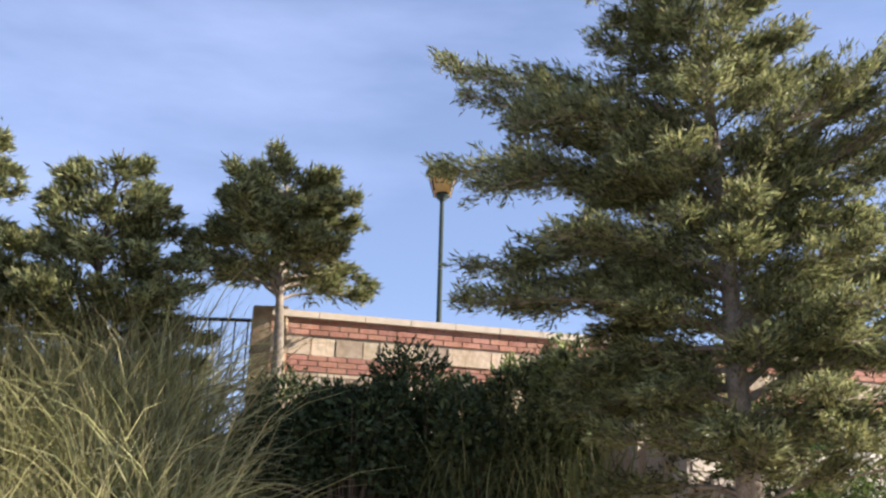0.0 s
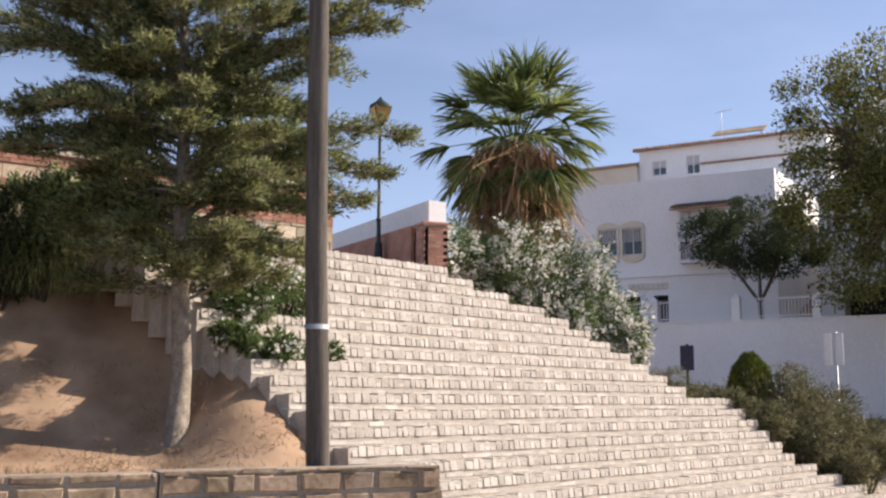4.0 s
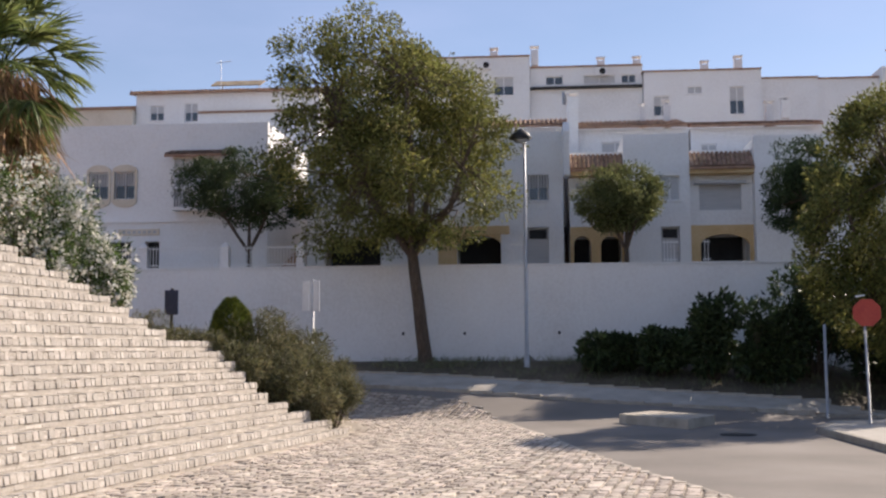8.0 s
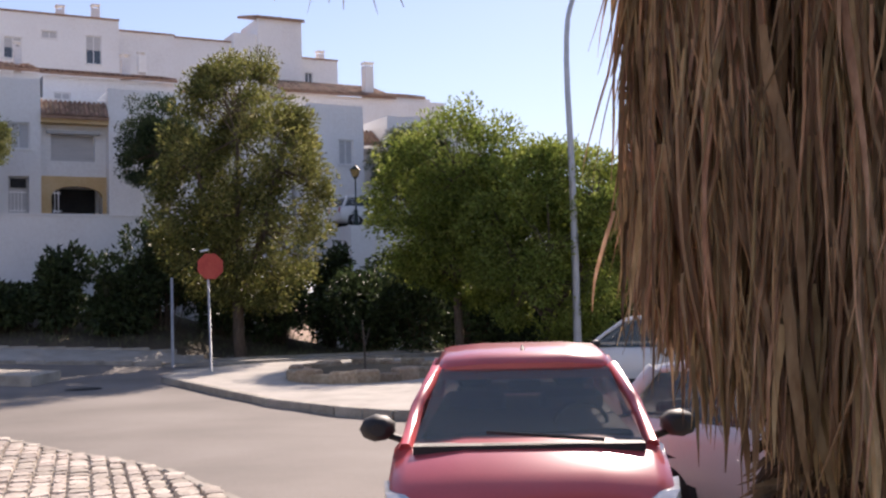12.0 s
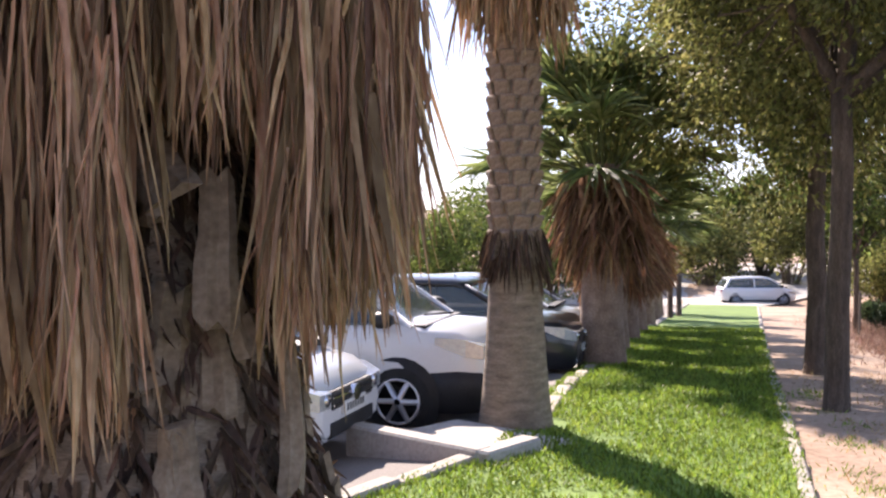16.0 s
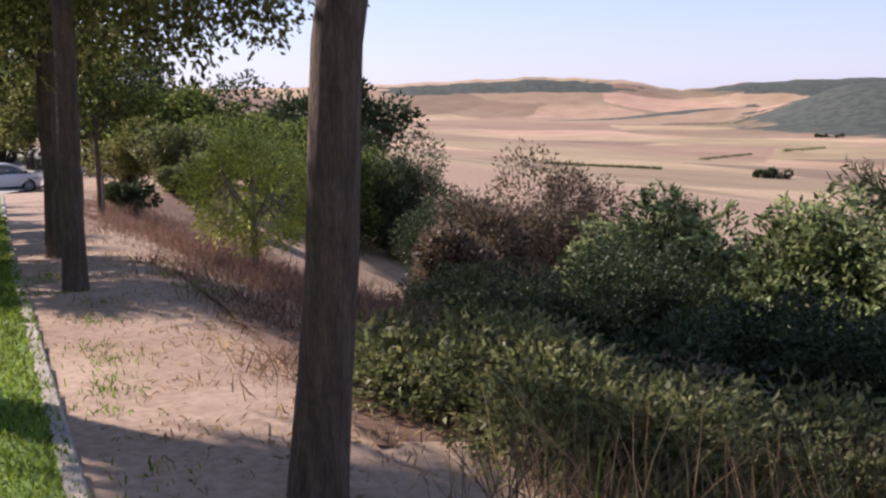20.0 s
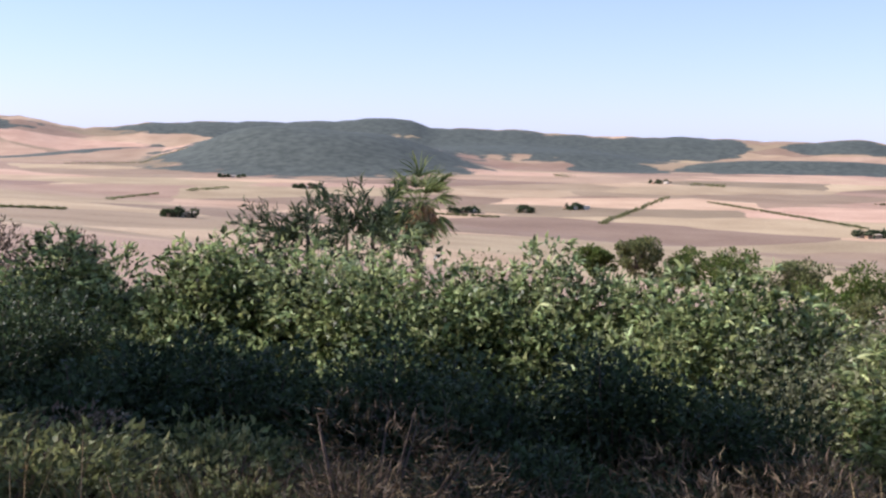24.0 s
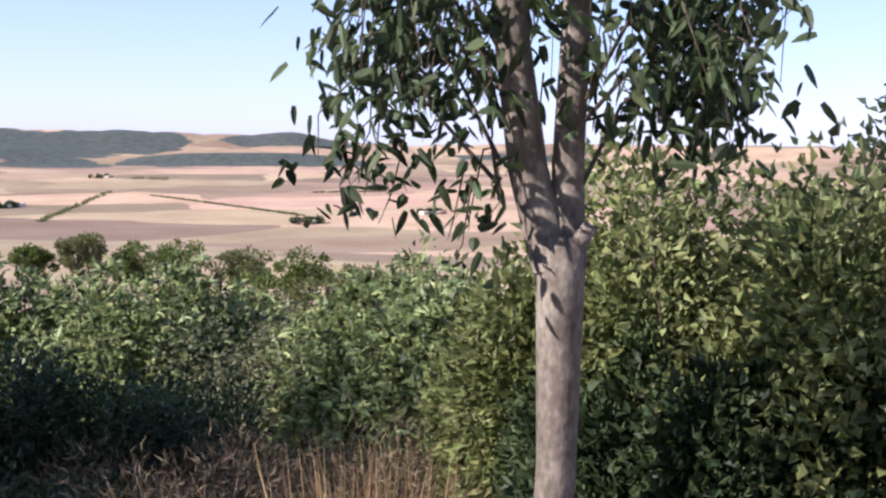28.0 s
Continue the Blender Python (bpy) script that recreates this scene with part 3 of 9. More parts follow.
# bearing, distance, half width, half depth, height
HILLS = [(178.7, 2980, 385, 520, 84), (189.5, 3450, 430, 330, 34), (176.0, 2900, 200, 140, 12), (171.5, 3350, 420, 200, 26), (203.0, 3300, 380, 170, 24)]
# wooded patches: bearing, distance, half width, half depth
WOODS = [(178.6, 2900, 420, 600), (188.0, 3700, 330, 480), (192.5, 3650, 300, 500), (197.5, 3950, 230, 330), (194.3, 3080, 150, 150), (204.0, 3150, 400, 170), (178, 4050, 700, 220), (170, 3650, 260, 60), (205.8, 4000, 260, 180), (165, 3300, 260, 45), (167, 2650, 330, 22), (218, 3700, 260, 100), (158, 4000, 500, 90)]

# ---- plant builders ----
def bend(p0, d, length, rise, n=6, wob=0.06, r=None):
    """A limb's line: starts at p0 along the plan bearing d (radians), climbs by rise, wavers."""
    r = r or rng
    t = np.linspace(0, 1, n)
    x = np.cos(d) * length * t
    y = np.sin(d) * length * t
    z = rise * t + length * 0.10 * np.sin(t * math.pi)
    P = np.stack([x, y, z], 1) + np.array(p0)
    P[1:] += r.normal(size=(n - 1, 3)) * wob * length * 0.5
    return P


def along(P, t):
    k = np.clip(t * (len(P) - 1), 0, len(P) - 1 - 1e-6)
    i = k.astype(int)
    f = (k - i)[:, None]
    return P[i] * (1 - f) + P[i + 1] * f


def conifer(name, at, height, limbs, label, needle=0.13, per=26, trunk_r=0.16, lean=(0, 0), clear=0.0, twig=0.5, seed=1, group="", bark="bark", start=0.22):
    """limbs: (height on the trunk, bearing in degrees from +x, length, rise)."""
    r = np.random.default_rng(seed)
    t = thing(name, at, label=label, category="tree", group=group)
    n = 9
    tz = np.linspace(-0.4, height, n)
    tp = np.stack([lean[0] * np.clip(tz / height, 0, 1) ** 1.3 + 0.04 * np.sin(tz * 1.7), lean[1] * np.clip(tz / height, 0, 1) + 0.03 * np.cos(tz * 1.3), tz], 1)
    tr = trunk_r * np.clip(1.05 - np.clip(tz, 0, None) / height, 0.06, 1.0)
    tr[0] *= 1.25
    part("trunk", tubes("trunk", [(tp, tr)], 10), bark, t)
    wood, PP, DD = [], [], []
    for h, az, ln, rise in limbs:
        p0 = np.array([np.interp(h, tz, tp[:, 0]), np.interp(h, tz, tp[:, 1]), h])
        a = radians(az)
        P = bend(p0, a, ln, rise, 7, 0.05, r)
        wood.append((P, np.linspace(max(0.012, 0.022 * ln), 0.006, 7)))
        m = max(14, int(ln * 26))
        ts = start + (1 - start) * r.uniform(0, 1, m) ** 0.8
        C = along(P, ts)
        side = np.array([-math.sin(a), math.cos(a), 0.0])
        fw = unit(P[-1] - P[0])
        sgn = r.choice([-1, 1], m)[:, None]
        tl = twig * (1.15 - 0.75 * ts)[:, None] * r.uniform(0.5, 1.2, (m, 1)) * min(1.0, 0.45 + ln * 0.25)
        td = unit(fw * r.uniform(0.5, 1.1, (m, 1)) + side * sgn * r.uniform(0.2, 1.0, (m, 1)) + np.array([0, 0, 1]) * r.uniform(-0.25, 0.45, (m, 1)))
        for c, d, l in zip(C, td, tl):
            wood.append(([c, c + d * l * 0.8], [0.006, 0.003]))
        k = per
        u = r.uniform(0, 1, (m, k, 1))
        q = C[:, None] + td[:, None] * tl[:, None] * u + r.normal(size=(m, k, 3)) * (0.05 * (1 - 0.6 * u)) * (0.6 + twig)
        PP.append(q.reshape(-1, 3))
        DD.append((td[:, None] * 1.0 + r.normal(size=(m, k, 3)) * 0.42 + np.array([0, 0, 0.12])).reshape(-1, 3))
    part("limb_work", tubes("limb_work", wood, 4), bark, t)
    part("crown", leaves("crown", np.concatenate(PP), np.concatenate(DD), needle, needle * 0.2, r, 0.12), "conifer", t, "dense grey-green needle sprays")
    return t


def ring_limbs(z0, z1, n, prof, r, up=0.15, skip=()):
    """Limbs round a trunk between two heights; prof(height) gives their length."""
    out = []
    for i in range(n):
        f = (i + r.uniform(0, 0.9)) / n
        h = z0 + (z1 - z0) * f
        ln = prof(f) * r.uniform(0.7, 1.1)
        out.append((h, (i * 137.5 + r.uniform(-20, 20)) % 360, ln, ln * r.uniform(-0.05, 0.35) + up * ln))
    return out


def broadleaf(name, at, trunk_h, trunk_r, crown_c, crown_r, label, leaf=0.16, clumps=60, per=110, material="broad", seed=1, clump_r=0.75, fork=5, lean=(0, 0), bark="bark", group="", wide=0.55, hang=0.0, flat=0.75, lobe=0.56, bow=None):
    """Trunk, forking limbs and a crown of many separate leaf clumps on an uneven ellipsoid."""
    r = np.random.default_rng(seed)
    t = thing(name, at, label=label, category="tree", group=group)
    cc, cr = np.array(crown_c, float), np.array(crown_r, float)
    top = np.array([lean[0], lean[1], trunk_h])
    z = np.linspace(0, 1, 6)[:, None]
    tp = np.array([0, 0, -0.4]) * (1 - z) + top * z + np.concatenate([r.normal(size=(6, 2)) * 0.03 * trunk_h * 0.3, np.zeros((6, 1))], 1) * z
    if bow is not None:
        tp = np.array(bow, float)
    part("trunk", tubes("trunk", [(tp, trunk_r * np.interp(np.linspace(0, 1, len(tp)), [0, 0.2, 0.4, 0.6, 0.8, 1], [1.3, 1.02, 0.95, 0.9, 0.85, 0.8]))], 12), bark, t)
    wood = []
    hubs = []
    for i in range(fork):
        a = 2 * math.pi * (i + r.uniform(0, 0.6)) / fork
        e = cc + cr * np.array([math.cos(a) * 0.5, math.sin(a) * 0.5, r.uniform(-0.35, 0.35)])
        mid = (tp[-1] + e) / 2 + np.array([math.cos(a), math.sin(a), 0]) * 0.1 * cr[0]
        wood.append(([tp[-1] - [0, 0, 0.15], mid, e], [trunk_r * 0.6, trunk_r * 0.4, trunk_r * 0.2]))
        hubs += [mid, e]
    lead = cc + np.array([0, 0, cr[2] * 0.4])
    wood.append(([tp[-1] - [0, 0, 0.1], (tp[-1] + lead) / 2 + r.normal(size=3) * 0.1, lead], [trunk_r * 0.65, trunk_r * 0.4, trunk_r * 0.15]))
    hubs += [lead, (tp[-1] + lead) / 2]
    hubs = np.array(hubs)
    d = unit(r.normal(size=(clumps, 3)))
    lobes = unit(r.normal(size=(6, 3)))
    rad = 0.98 - lobe + lobe * np.clip(np.max(d @ lobes.T, 1), 0, 1) ** 2 * r.uniform(0.8, 1.12, clumps)
    inner = r.uniform(0, 1, clumps) < 0.25
    rad = np.where(inner, rad * 0.5, rad)
    C = cc + d * rad[:, None] * cr
    for c in C:
        h = hubs[np.argmin(((hubs - c) ** 2).sum(1))]
        wood.append(([h, (h + c) / 2 + r.normal(size=3) * 0.08 * cr[0], c], [trunk_r * 0.16, trunk_r * 0.1, trunk_r * 0.04]))
    part("limb_work", tubes("limb_work", wood, 5), bark, t)
    k = per
    q = unit(r.normal(size=(clumps, k, 3))) * r.uniform(0.15, 1, (clumps, k, 1)) ** 0.6
    sz = clump_r * r.uniform(0.55, 1.2, (clumps, 1, 1))
    P = C[:, None] + q * sz * np.array([1, 1, flat])
    D = q + d[:, None] * 0.4 + r.normal(size=q.shape) * 0.5 + np.array([0, 0, -hang])
    part("crown", leaves("crown", P.reshape(-1, 3), D.reshape(-1, 3), leaf, leaf * wide, r, 0.2), material, t)
    return t


def bush(name, at, rad, label, leaf=0.1, n=5000, material="bramble", seed=1, lumps=9, shell=0.5, wide=0.5, category="shrub", twigs=40, group="", zc=None, flowers=0, kind="", size=(0.30, 0.48), tips=0):
    """A shrub: twigs from the base and leaves in uneven lumps."""
    r = np.random.default_rng(seed)
    t = thing(name, at, label=label, category=category, group=group, kind=kind)
    rad = np.array(rad, float)
    zc = rad[2] * 0.85 if zc is None else zc
    P, D = blob_points(n, (0, 0, zc), rad, r, shell, lumps, size=size)
    keep = P[:, 2] > -0.6
    P, D = P[keep], D[keep]
    ends = P[r.integers(0, len(P), twigs)]
    wood = [([(e[0] * 0.15, e[1] * 0.15, -0.3), (e[0] * 0.55, e[1] * 0.55, e[2] * 0.55), e], [0.02 + 0.008 * rad[2], 0.015, 0.004]) for e in ends]
    part("stem_work", tubes("stem_work", wood, 4), "bark", t, kind="stuff")
    part("foliage", leaves("foliage", P, D + r.normal(size=P.shape) * 0.55, leaf, leaf * wide, r, 0.2), material, t)
    if tips:
        # shoots on upper sides only; sunlit brightness is put into their pale colour
        i = np.flatnonzero((D[:, 2] > 0.15) & (P[:, 2] > zc * 0.7))
        i = r.choice(i, min(tips, len(i)), replace=False)
        D0 = r.normal(size=(len(i) * 9, 3)) * np.array([1, 1, 0.5]) + np.repeat(unit(D[i]), 9, 0) * 0.6 + np.array([0, 0, 0.3])
        part("young_growth", ribbons("young_growth", np.repeat(P[i] + unit(D[i]) * 0.04, 9, 0), D0, 0.18, 0.048, r, 3, 1.0, 0.2), "shootleaf", t, "glossy leaves at the shoot ends, sunlit paleness in their colour", kind="stuff")
    if flowers:
        i = r.integers(0, len(P), flowers)
        F = P[i] + D[i] * leaf * 0.4
        F = F[(F[:, 2] > zc * 0.4)]
        q = (F[:, None] + r.normal(size=(len(F), 12, 3)) * 0.06).reshape(-1, 3)
        dd = r.normal(size=q.shape) + np.repeat(D[i][: len(F)], 12, 0)[: len(q)]
        part("blossom", leaves("blossom", q, dd, 0.085, 0.08, r, 0.0), "petal", t, "clusters of white blossom", kind="stuff")
    return t


def ribbons(name, P0, D0, length, width, r, seg=5, droop=1.0, fold=0.35, wave=0.06):
    """Long narrow leaf strips, bending down along their length."""
    n = len(P0)
    L = length * r.uniform(0.6, 1.2, (n, 1)) if np.isscalar(length) else np.asarray(length)[:, None]
    Wd = width * r.uniform(0.6, 1.3, (n, 1))
    p, d = P0.copy(), unit(D0)
    S = unit(np.cross(d, r.normal(size=(n, 3))))
    rows = []
    wp = np.interp(np.linspace(0, 1, seg + 1), [0, 0.15, 0.6, 1], [0.6, 1.0, 0.8, 0.08])
    for i in range(seg + 1):
        U = np.cross(S, d)
        rows.append(np.stack([p - S * Wd * 0.5 * wp[i], p + U * Wd * fold * wp[i], p + S * Wd * 0.5 * wp[i]], 1))
        p = p + d * L / seg
        d = unit(d + np.array([0, 0, -1.0]) * droop / seg + r.normal(size=(n, 3)) * wave)
        S = unit(S - d * (S * d).sum(1, keepdims=True))
    co = np.stack(rows, 1)
    b = np.arange(n)[:, None, None] * ((seg + 1) * 3)
    i = np.arange(seg)[None, :, None] * 3
    f = np.array([[0, 1, 4, 3], [1, 2, 5, 4]])
    fa = (b[..., None] + i[..., None] + f[None, None]).reshape(-1, 4)
    return quads(name, co.reshape(-1, 3), fa)


def fan_arrays(base, out, r, petiole=1.0, blade=0.8, segs=22, droop=0.5, spread=2.3):
    """One fan leaf: petiole line, and the roots and directions of its strips."""
    out = unit(np.array(out, float))
    P = [np.array(base, float)]
    d = out.copy()
    for i in range(5):
        P.append(P[-1] + d * petiole / 5)
        d = unit(d + np.array([0, 0, -1]) * droop * 0.12)
    tip = P[-1]
    side = unit(np.cross(d, (0, 0, 1.0)) + 1e-6)
    an = np.linspace(-spread / 2, spread / 2, segs)
    D = np.cos(an)[:, None] * d + np.sin(an)[:, None] * side + np.array([0, 0, 0.06]) * r.normal(size=(segs, 1))
    L = blade * (0.75 + 0.35 * np.cos(an))
    return np.array(P), np.repeat(tip[None], segs, 0), D, L


def fan_palm(name, at, trunk_h, trunk_r, fronds, label, petiole=1.0, blade=0.85, seed=1, skirt=0, skirt_len=1.6, group="", up=(0.0, 1.0), boots=True, segs=20, width=0.05, skirt_r=0.55, base_r=1.5, skirt_mat="thatch", droop=0.9, bark="palmbark"):
    r = np.random.default_rng(seed)
    t = thing(name, at, label=label, category="palm tree", group=group)
    z = np.linspace(-0.3, trunk_h, 14)
    rad = trunk_r * np.interp(z, [-0.3, 0.0, 0.6, 1.6, trunk_h], [base_r, base_r, base_r * 0.85, 1.0, 0.95])
    co = np.stack([0.03 * np.sin(z), 0.02 * np.cos(z * 1.2), z], 1)
    part("trunk", tubes("trunk", [(co, rad)], 18), bark, t)
    pet, R0, D0, LL = [], [], [], []
    for i in range(fronds):
        a = i * 2.39996 + r.uniform(-0.3, 0.3)
        e = up[0] + (up[1] - up[0]) * (i + 0.5) / fronds + r.uniform(-0.2, 0.2)
        o = (math.cos(a) * math.cos(e * 1.4), math.sin(a) * math.cos(e * 1.4), math.sin(e * 1.4))
        b = (math.cos(a) * trunk_r * 0.7, math.sin(a) * trunk_r * 0.7, trunk_h - 0.25 + 0.3 * (i / fronds))
        P, q, d, l = fan_arrays(b, o, r, petiole * r.uniform(0.6, 1.2), blade, segs, 0.6 * (1.2 - e))
        pet.append((P, np.linspace(0.025, 0.01, len(P))))
        R0.append(q)
        D0.append(d)
        LL.append(l * r.uniform(0.85, 1.1))
    part("petiole_work", tubes("petiole_work", pet, 4), "palmleaf", t, kind="stuff")
    part("crown", ribbons("crown", np.concatenate(R0), np.concatenate(D0), np.concatenate(LL), width, r, 5, droop, 0.35, 0.1), "palmleaf", t, "green fan leaves with split drooping tips")
    if skirt:
        a = r.uniform(0, 2 * math.pi, skirt)
        zz = trunk_h - 0.1 - r.uniform(0, 1, skirt) ** 1.2 * skirt_len * 0.7
        rr = trunk_r * 0.9 + skirt_r * r.uniform(0.0, 1.0, skirt) * np.interp(trunk_h - zz, [0, skirt_len * 0.5, skirt_len], [0.85, 1.0, 0.95])
        P0 = np.stack([np.cos(a) * rr, np.sin(a) * rr, zz], 1)
        D0 = np.stack([np.cos(a) * 0.15, np.sin(a) * 0.15, -np.ones(skirt)], 1) + r.normal(size=(skirt, 3)) * 0.36
        part("skirt", ribbons("skirt", P0, D0, skirt_len * 0.5, width * 0.9, r, 4, 0.5), skirt_mat, t, "hanging skirt of dead brown leaves")
    return t


def tufts(name, pts, label, material, blade=0.5, per=30, spread=0.18, width=0.012, seed=1, category="grass", up=1.6, droop=0.8, kind="stuff", seg=3):
    """Grass clumps at pts, joined as stuff."""
    r = np.random.default_rng(seed)
    pts = np.asarray(pts, float)
    n = len(pts)
    P = np.repeat(pts, per, 0) + np.concatenate([r.normal(size=(n * per, 2)) * spread, np.zeros((n * per, 1))], 1)
    D = r.normal(size=(n * per, 3)) * 0.45 + np.array([0, 0, up])
    ob = part(name, ribbons(name, P, D, blade, width, r, seg, droop, 0.2), material, None)
    return tagged(ob, label, category, "", kind)

# ---- ground ----
def far_material():
    m = mat("fields_and_woods", [(0.30, 0.195, 0.112), (0.40, 0.275, 0.165), (0.49, 0.355, 0.22)], 0.95, 0.012, 0.4, 0, coord="World")
    nt = m.node_tree
    N, L = nt.nodes, nt.links
    b = N["Principled BSDF"]
    base = b.inputs["Base Color"].links[0].from_socket
    geo = N.new("ShaderNodeNewGeometry")
    warp = N.new("ShaderNodeTexNoise")
    warp.inputs["Scale"].default_value = 0.004
    L.new(geo.outputs["Position"], warp.inputs[0])
    add = N.new("ShaderNodeVectorMath")
    add.operation = "MULTIPLY_ADD"
    add.inputs[1].default_value = (150, 150, 0)
    L.new(warp.outputs["Color"], add.inputs[0])
    L.new(geo.outputs["Position"], add.inputs[2])
    vo = N.new("ShaderNodeTexVoronoi")
    vo.inputs["Scale"].default_value = 0.0032
    flat = N.new("ShaderNodeMapping")
    flat.inputs["Scale"].default_value = (0.9, 1.35, 0)
    flat.inputs["Rotation"].default_value = (0, 0, 0.15)
    L.new(add.outputs[0], flat.inputs[0])
    L.new(flat.outputs[0], vo.inputs[0])
    hs = N.new("ShaderNodeHueSaturation")
    sep = N.new("ShaderNodeSeparateColor")
    L.new(vo.outputs["Color"], sep.inputs[0])
    r1 = N.new("ShaderNodeMapRange")
    r1.inputs["To Min"].default_value, r1.inputs["To Max"].default_value = 0.58, 1.36
    L.new(sep.outputs[0], r1.inputs[0])
    L.new(r1.outputs[0], hs.inputs["Value"])
    r2 = N.new("ShaderNodeMapRange")
    r2.inputs["To Min"].default_value, r2.inputs["To Max"].default_value = 0.482, 0.518
    L.new(sep.outputs[1], r2.inputs[0])
    L.new(r2.outputs[0], hs.inputs["Hue"])
    L.new(base, hs.inputs["Color"])
    # woods as an attribute of the sheet
    at = N.new("ShaderNodeAttribute")
    at.attribute_name = "woods"
    nz = N.new("ShaderNodeTexNoise")
    nz.inputs["Scale"].default_value, nz.inputs["Detail"].default_value = 0.012, 5
    L.new(geo.outputs["Position"], nz.inputs[0])
    ad = N.new("ShaderNodeMath")
    ad.operation = "ADD"
    L.new(at.outputs["Fac"], ad.inputs[0])
    L.new(nz.outputs[0], ad.inputs[1])
    st = N.new("ShaderNodeMapRange")
    st.inputs["From Min"].default_value, st.inputs["From Max"].default_value = 0.72, 0.80
    L.new(ad.outputs[0], st.inputs[0])
    wc = N.new("ShaderNodeValToRGB")
    wc.color_ramp.elements[0].color, wc.color_ramp.elements[1].color = (0.045, 0.056, 0.044, 1), (0.085, 0.098, 0.078, 1)
    n3 = N.new("ShaderNodeTexNoise")
    wc.color_ramp.elements[0].position, wc.color_ramp.elements[1].position = 0.36, 0.64
    n3.inputs["Scale"].default_value, n3.inputs["Detail"].default_value = 0.045, 6
    L.new(geo.outputs["Position"], n3.inputs[0])
    L.new(n3.outputs[0], wc.inputs[0])
    mx = N.new("ShaderNodeMix")
    mx.data_type = "RGBA"
    L.new(st.outputs[0], mx.inputs["Factor"])
    L.new(hs.outputs[0], mx.inputs["A"])
    L.new(wc.outputs[0], mx.inputs["B"])
    # near the town: scrub soil
    sc = N.new("ShaderNodeAttribute")
    sc.attribute_name = "scrub"
    mx2 = N.new("ShaderNodeMix")
    mx2.data_type = "RGBA"
    L.new(sc.outputs["Fac"], mx2.inputs["Factor"])
    L.new(mx.outputs["Result"], mx2.inputs["A"])
    n4 = N.new("ShaderNodeTexNoise")
    n4.inputs["Scale"].default_value, n4.inputs["Detail"].default_value = 1.3, 7
    L.new(geo.outputs["Position"], n4.inputs[0])
    c4 = N.new("ShaderNodeValToRGB")
    c4.color_ramp.elements[0].position, c4.color_ramp.elements[1].position = 0.3, 0.7
    c4.color_ramp.elements[0].color, c4.color_ramp.elements[1].color = (0.25, 0.155, 0.095, 1), (0.50, 0.345, 0.225, 1)
    L.new(n4.outputs[0], c4.inputs[0])
    L.new(c4.outputs[0], mx2.inputs["B"])
    L.new(mx2.outputs["Result"], b.inputs["Base Color"])
    bp = N.new("ShaderNodeBump")
    bp.inputs["Strength"].default_value, bp.inputs["Distance"].default_value = 0.4, 0.05
    L.new(n4.outputs[0], bp.inputs["Height"])
    L.new(bp.outputs[0], b.inputs["Normal"])
    return m


def build_ground():
    rad = np.concatenate([[0.0], np.geomspace(0.8, 60, 130), np.geomspace(62, 4900, 190)])
    ang = np.linspace(0, 2 * math.pi, 721)[:-1]
    R, A = np.meshgrid(rad, ang, indexing="ij")
    X, Y = 1 + R * np.sin(A), -0.6 + R * np.cos(A)
    Z = land(X, Y) - 0.10 * (R < 70) 
    co = np.stack([X, Y, Z], -1).reshape(-1, 3)
    nr, na = R.shape
    i = (np.arange(nr - 1)[:, None] * na + np.arange(na)[None, :])
    j = (np.arange(nr - 1)[:, None] * na + (np.arange(na)[None, :] + 1) % na)
    fa = np.stack([i, i + na, j + na, j], -1).reshape(-1, 4)
    me = quads("ground", co, fa, True)
    x, y = co[:, 0], co[:, 1]
    woods = np.zeros(len(co))
    for az, d, wa, wd in WOODS:
        woods = np.maximum(woods, hump(x, y, az, d, wa, wd, 1.0))
    scrub = 1 - smooth01((np.hypot(x, y) - 300) / 250)
    for nm, v in (("woods", woods), ("scrub", scrub)):
        at = me.attributes.new(nm, "FLOAT", "POINT")
        at.data.foreach_set("value", v.astype(np.float32))
    structure("ground", me, far_material(), "dry sloping ground falling to a wide valley of pale stubble fields", "ground")


build_ground()


def near(x, y):
    return land(x, y)


def poly_mask(P):
    P = np.array(P, float)

    def f(x, y):
        ins = np.zeros(len(x), bool)
        for (x1, y1), (x2, y2) in zip(P, np.roll(P, -1, 0)):
            c = ((y1 > y) != (y2 > y)) & (x < (x2 - x1) * (y - y1) / (y2 - y1 + 1e-12) + x1)
            ins ^= c
        return ins
    return f


def sheet(name, P, lift, res, material, label, category):
    """A level sheet over the polygon P, following the land."""
    bm = bmesh.new()
    f = bm.faces.new([bm.verts.new((x, y, 0)) for x, y in P])
    P = np.array(P, float)
    for ax in (0, 1):
        lo, hi = P[:, ax].min(), P[:, ax].max()
        for v in np.arange(lo + res, hi, res):
            co, no = [0, 0, 0], [0, 0, 0]
            co[ax], no[ax] = v, 1
            bmesh.ops.bisect_plane(bm, geom=bm.verts[:] + bm.edges[:] + bm.faces[:], plane_co=co, plane_no=no)
    xy = np.array([v.co[:2] for v in bm.verts])
    z = land(xy[:, 0], xy[:, 1]) + lift
    for v, h in zip(bm.verts, z):
        v.co.z = h
    for f in bm.faces:
        f.smooth = True
        if f.normal.z < 0:
            f.normal_flip()
    return structure(name, bm, material, label, category)


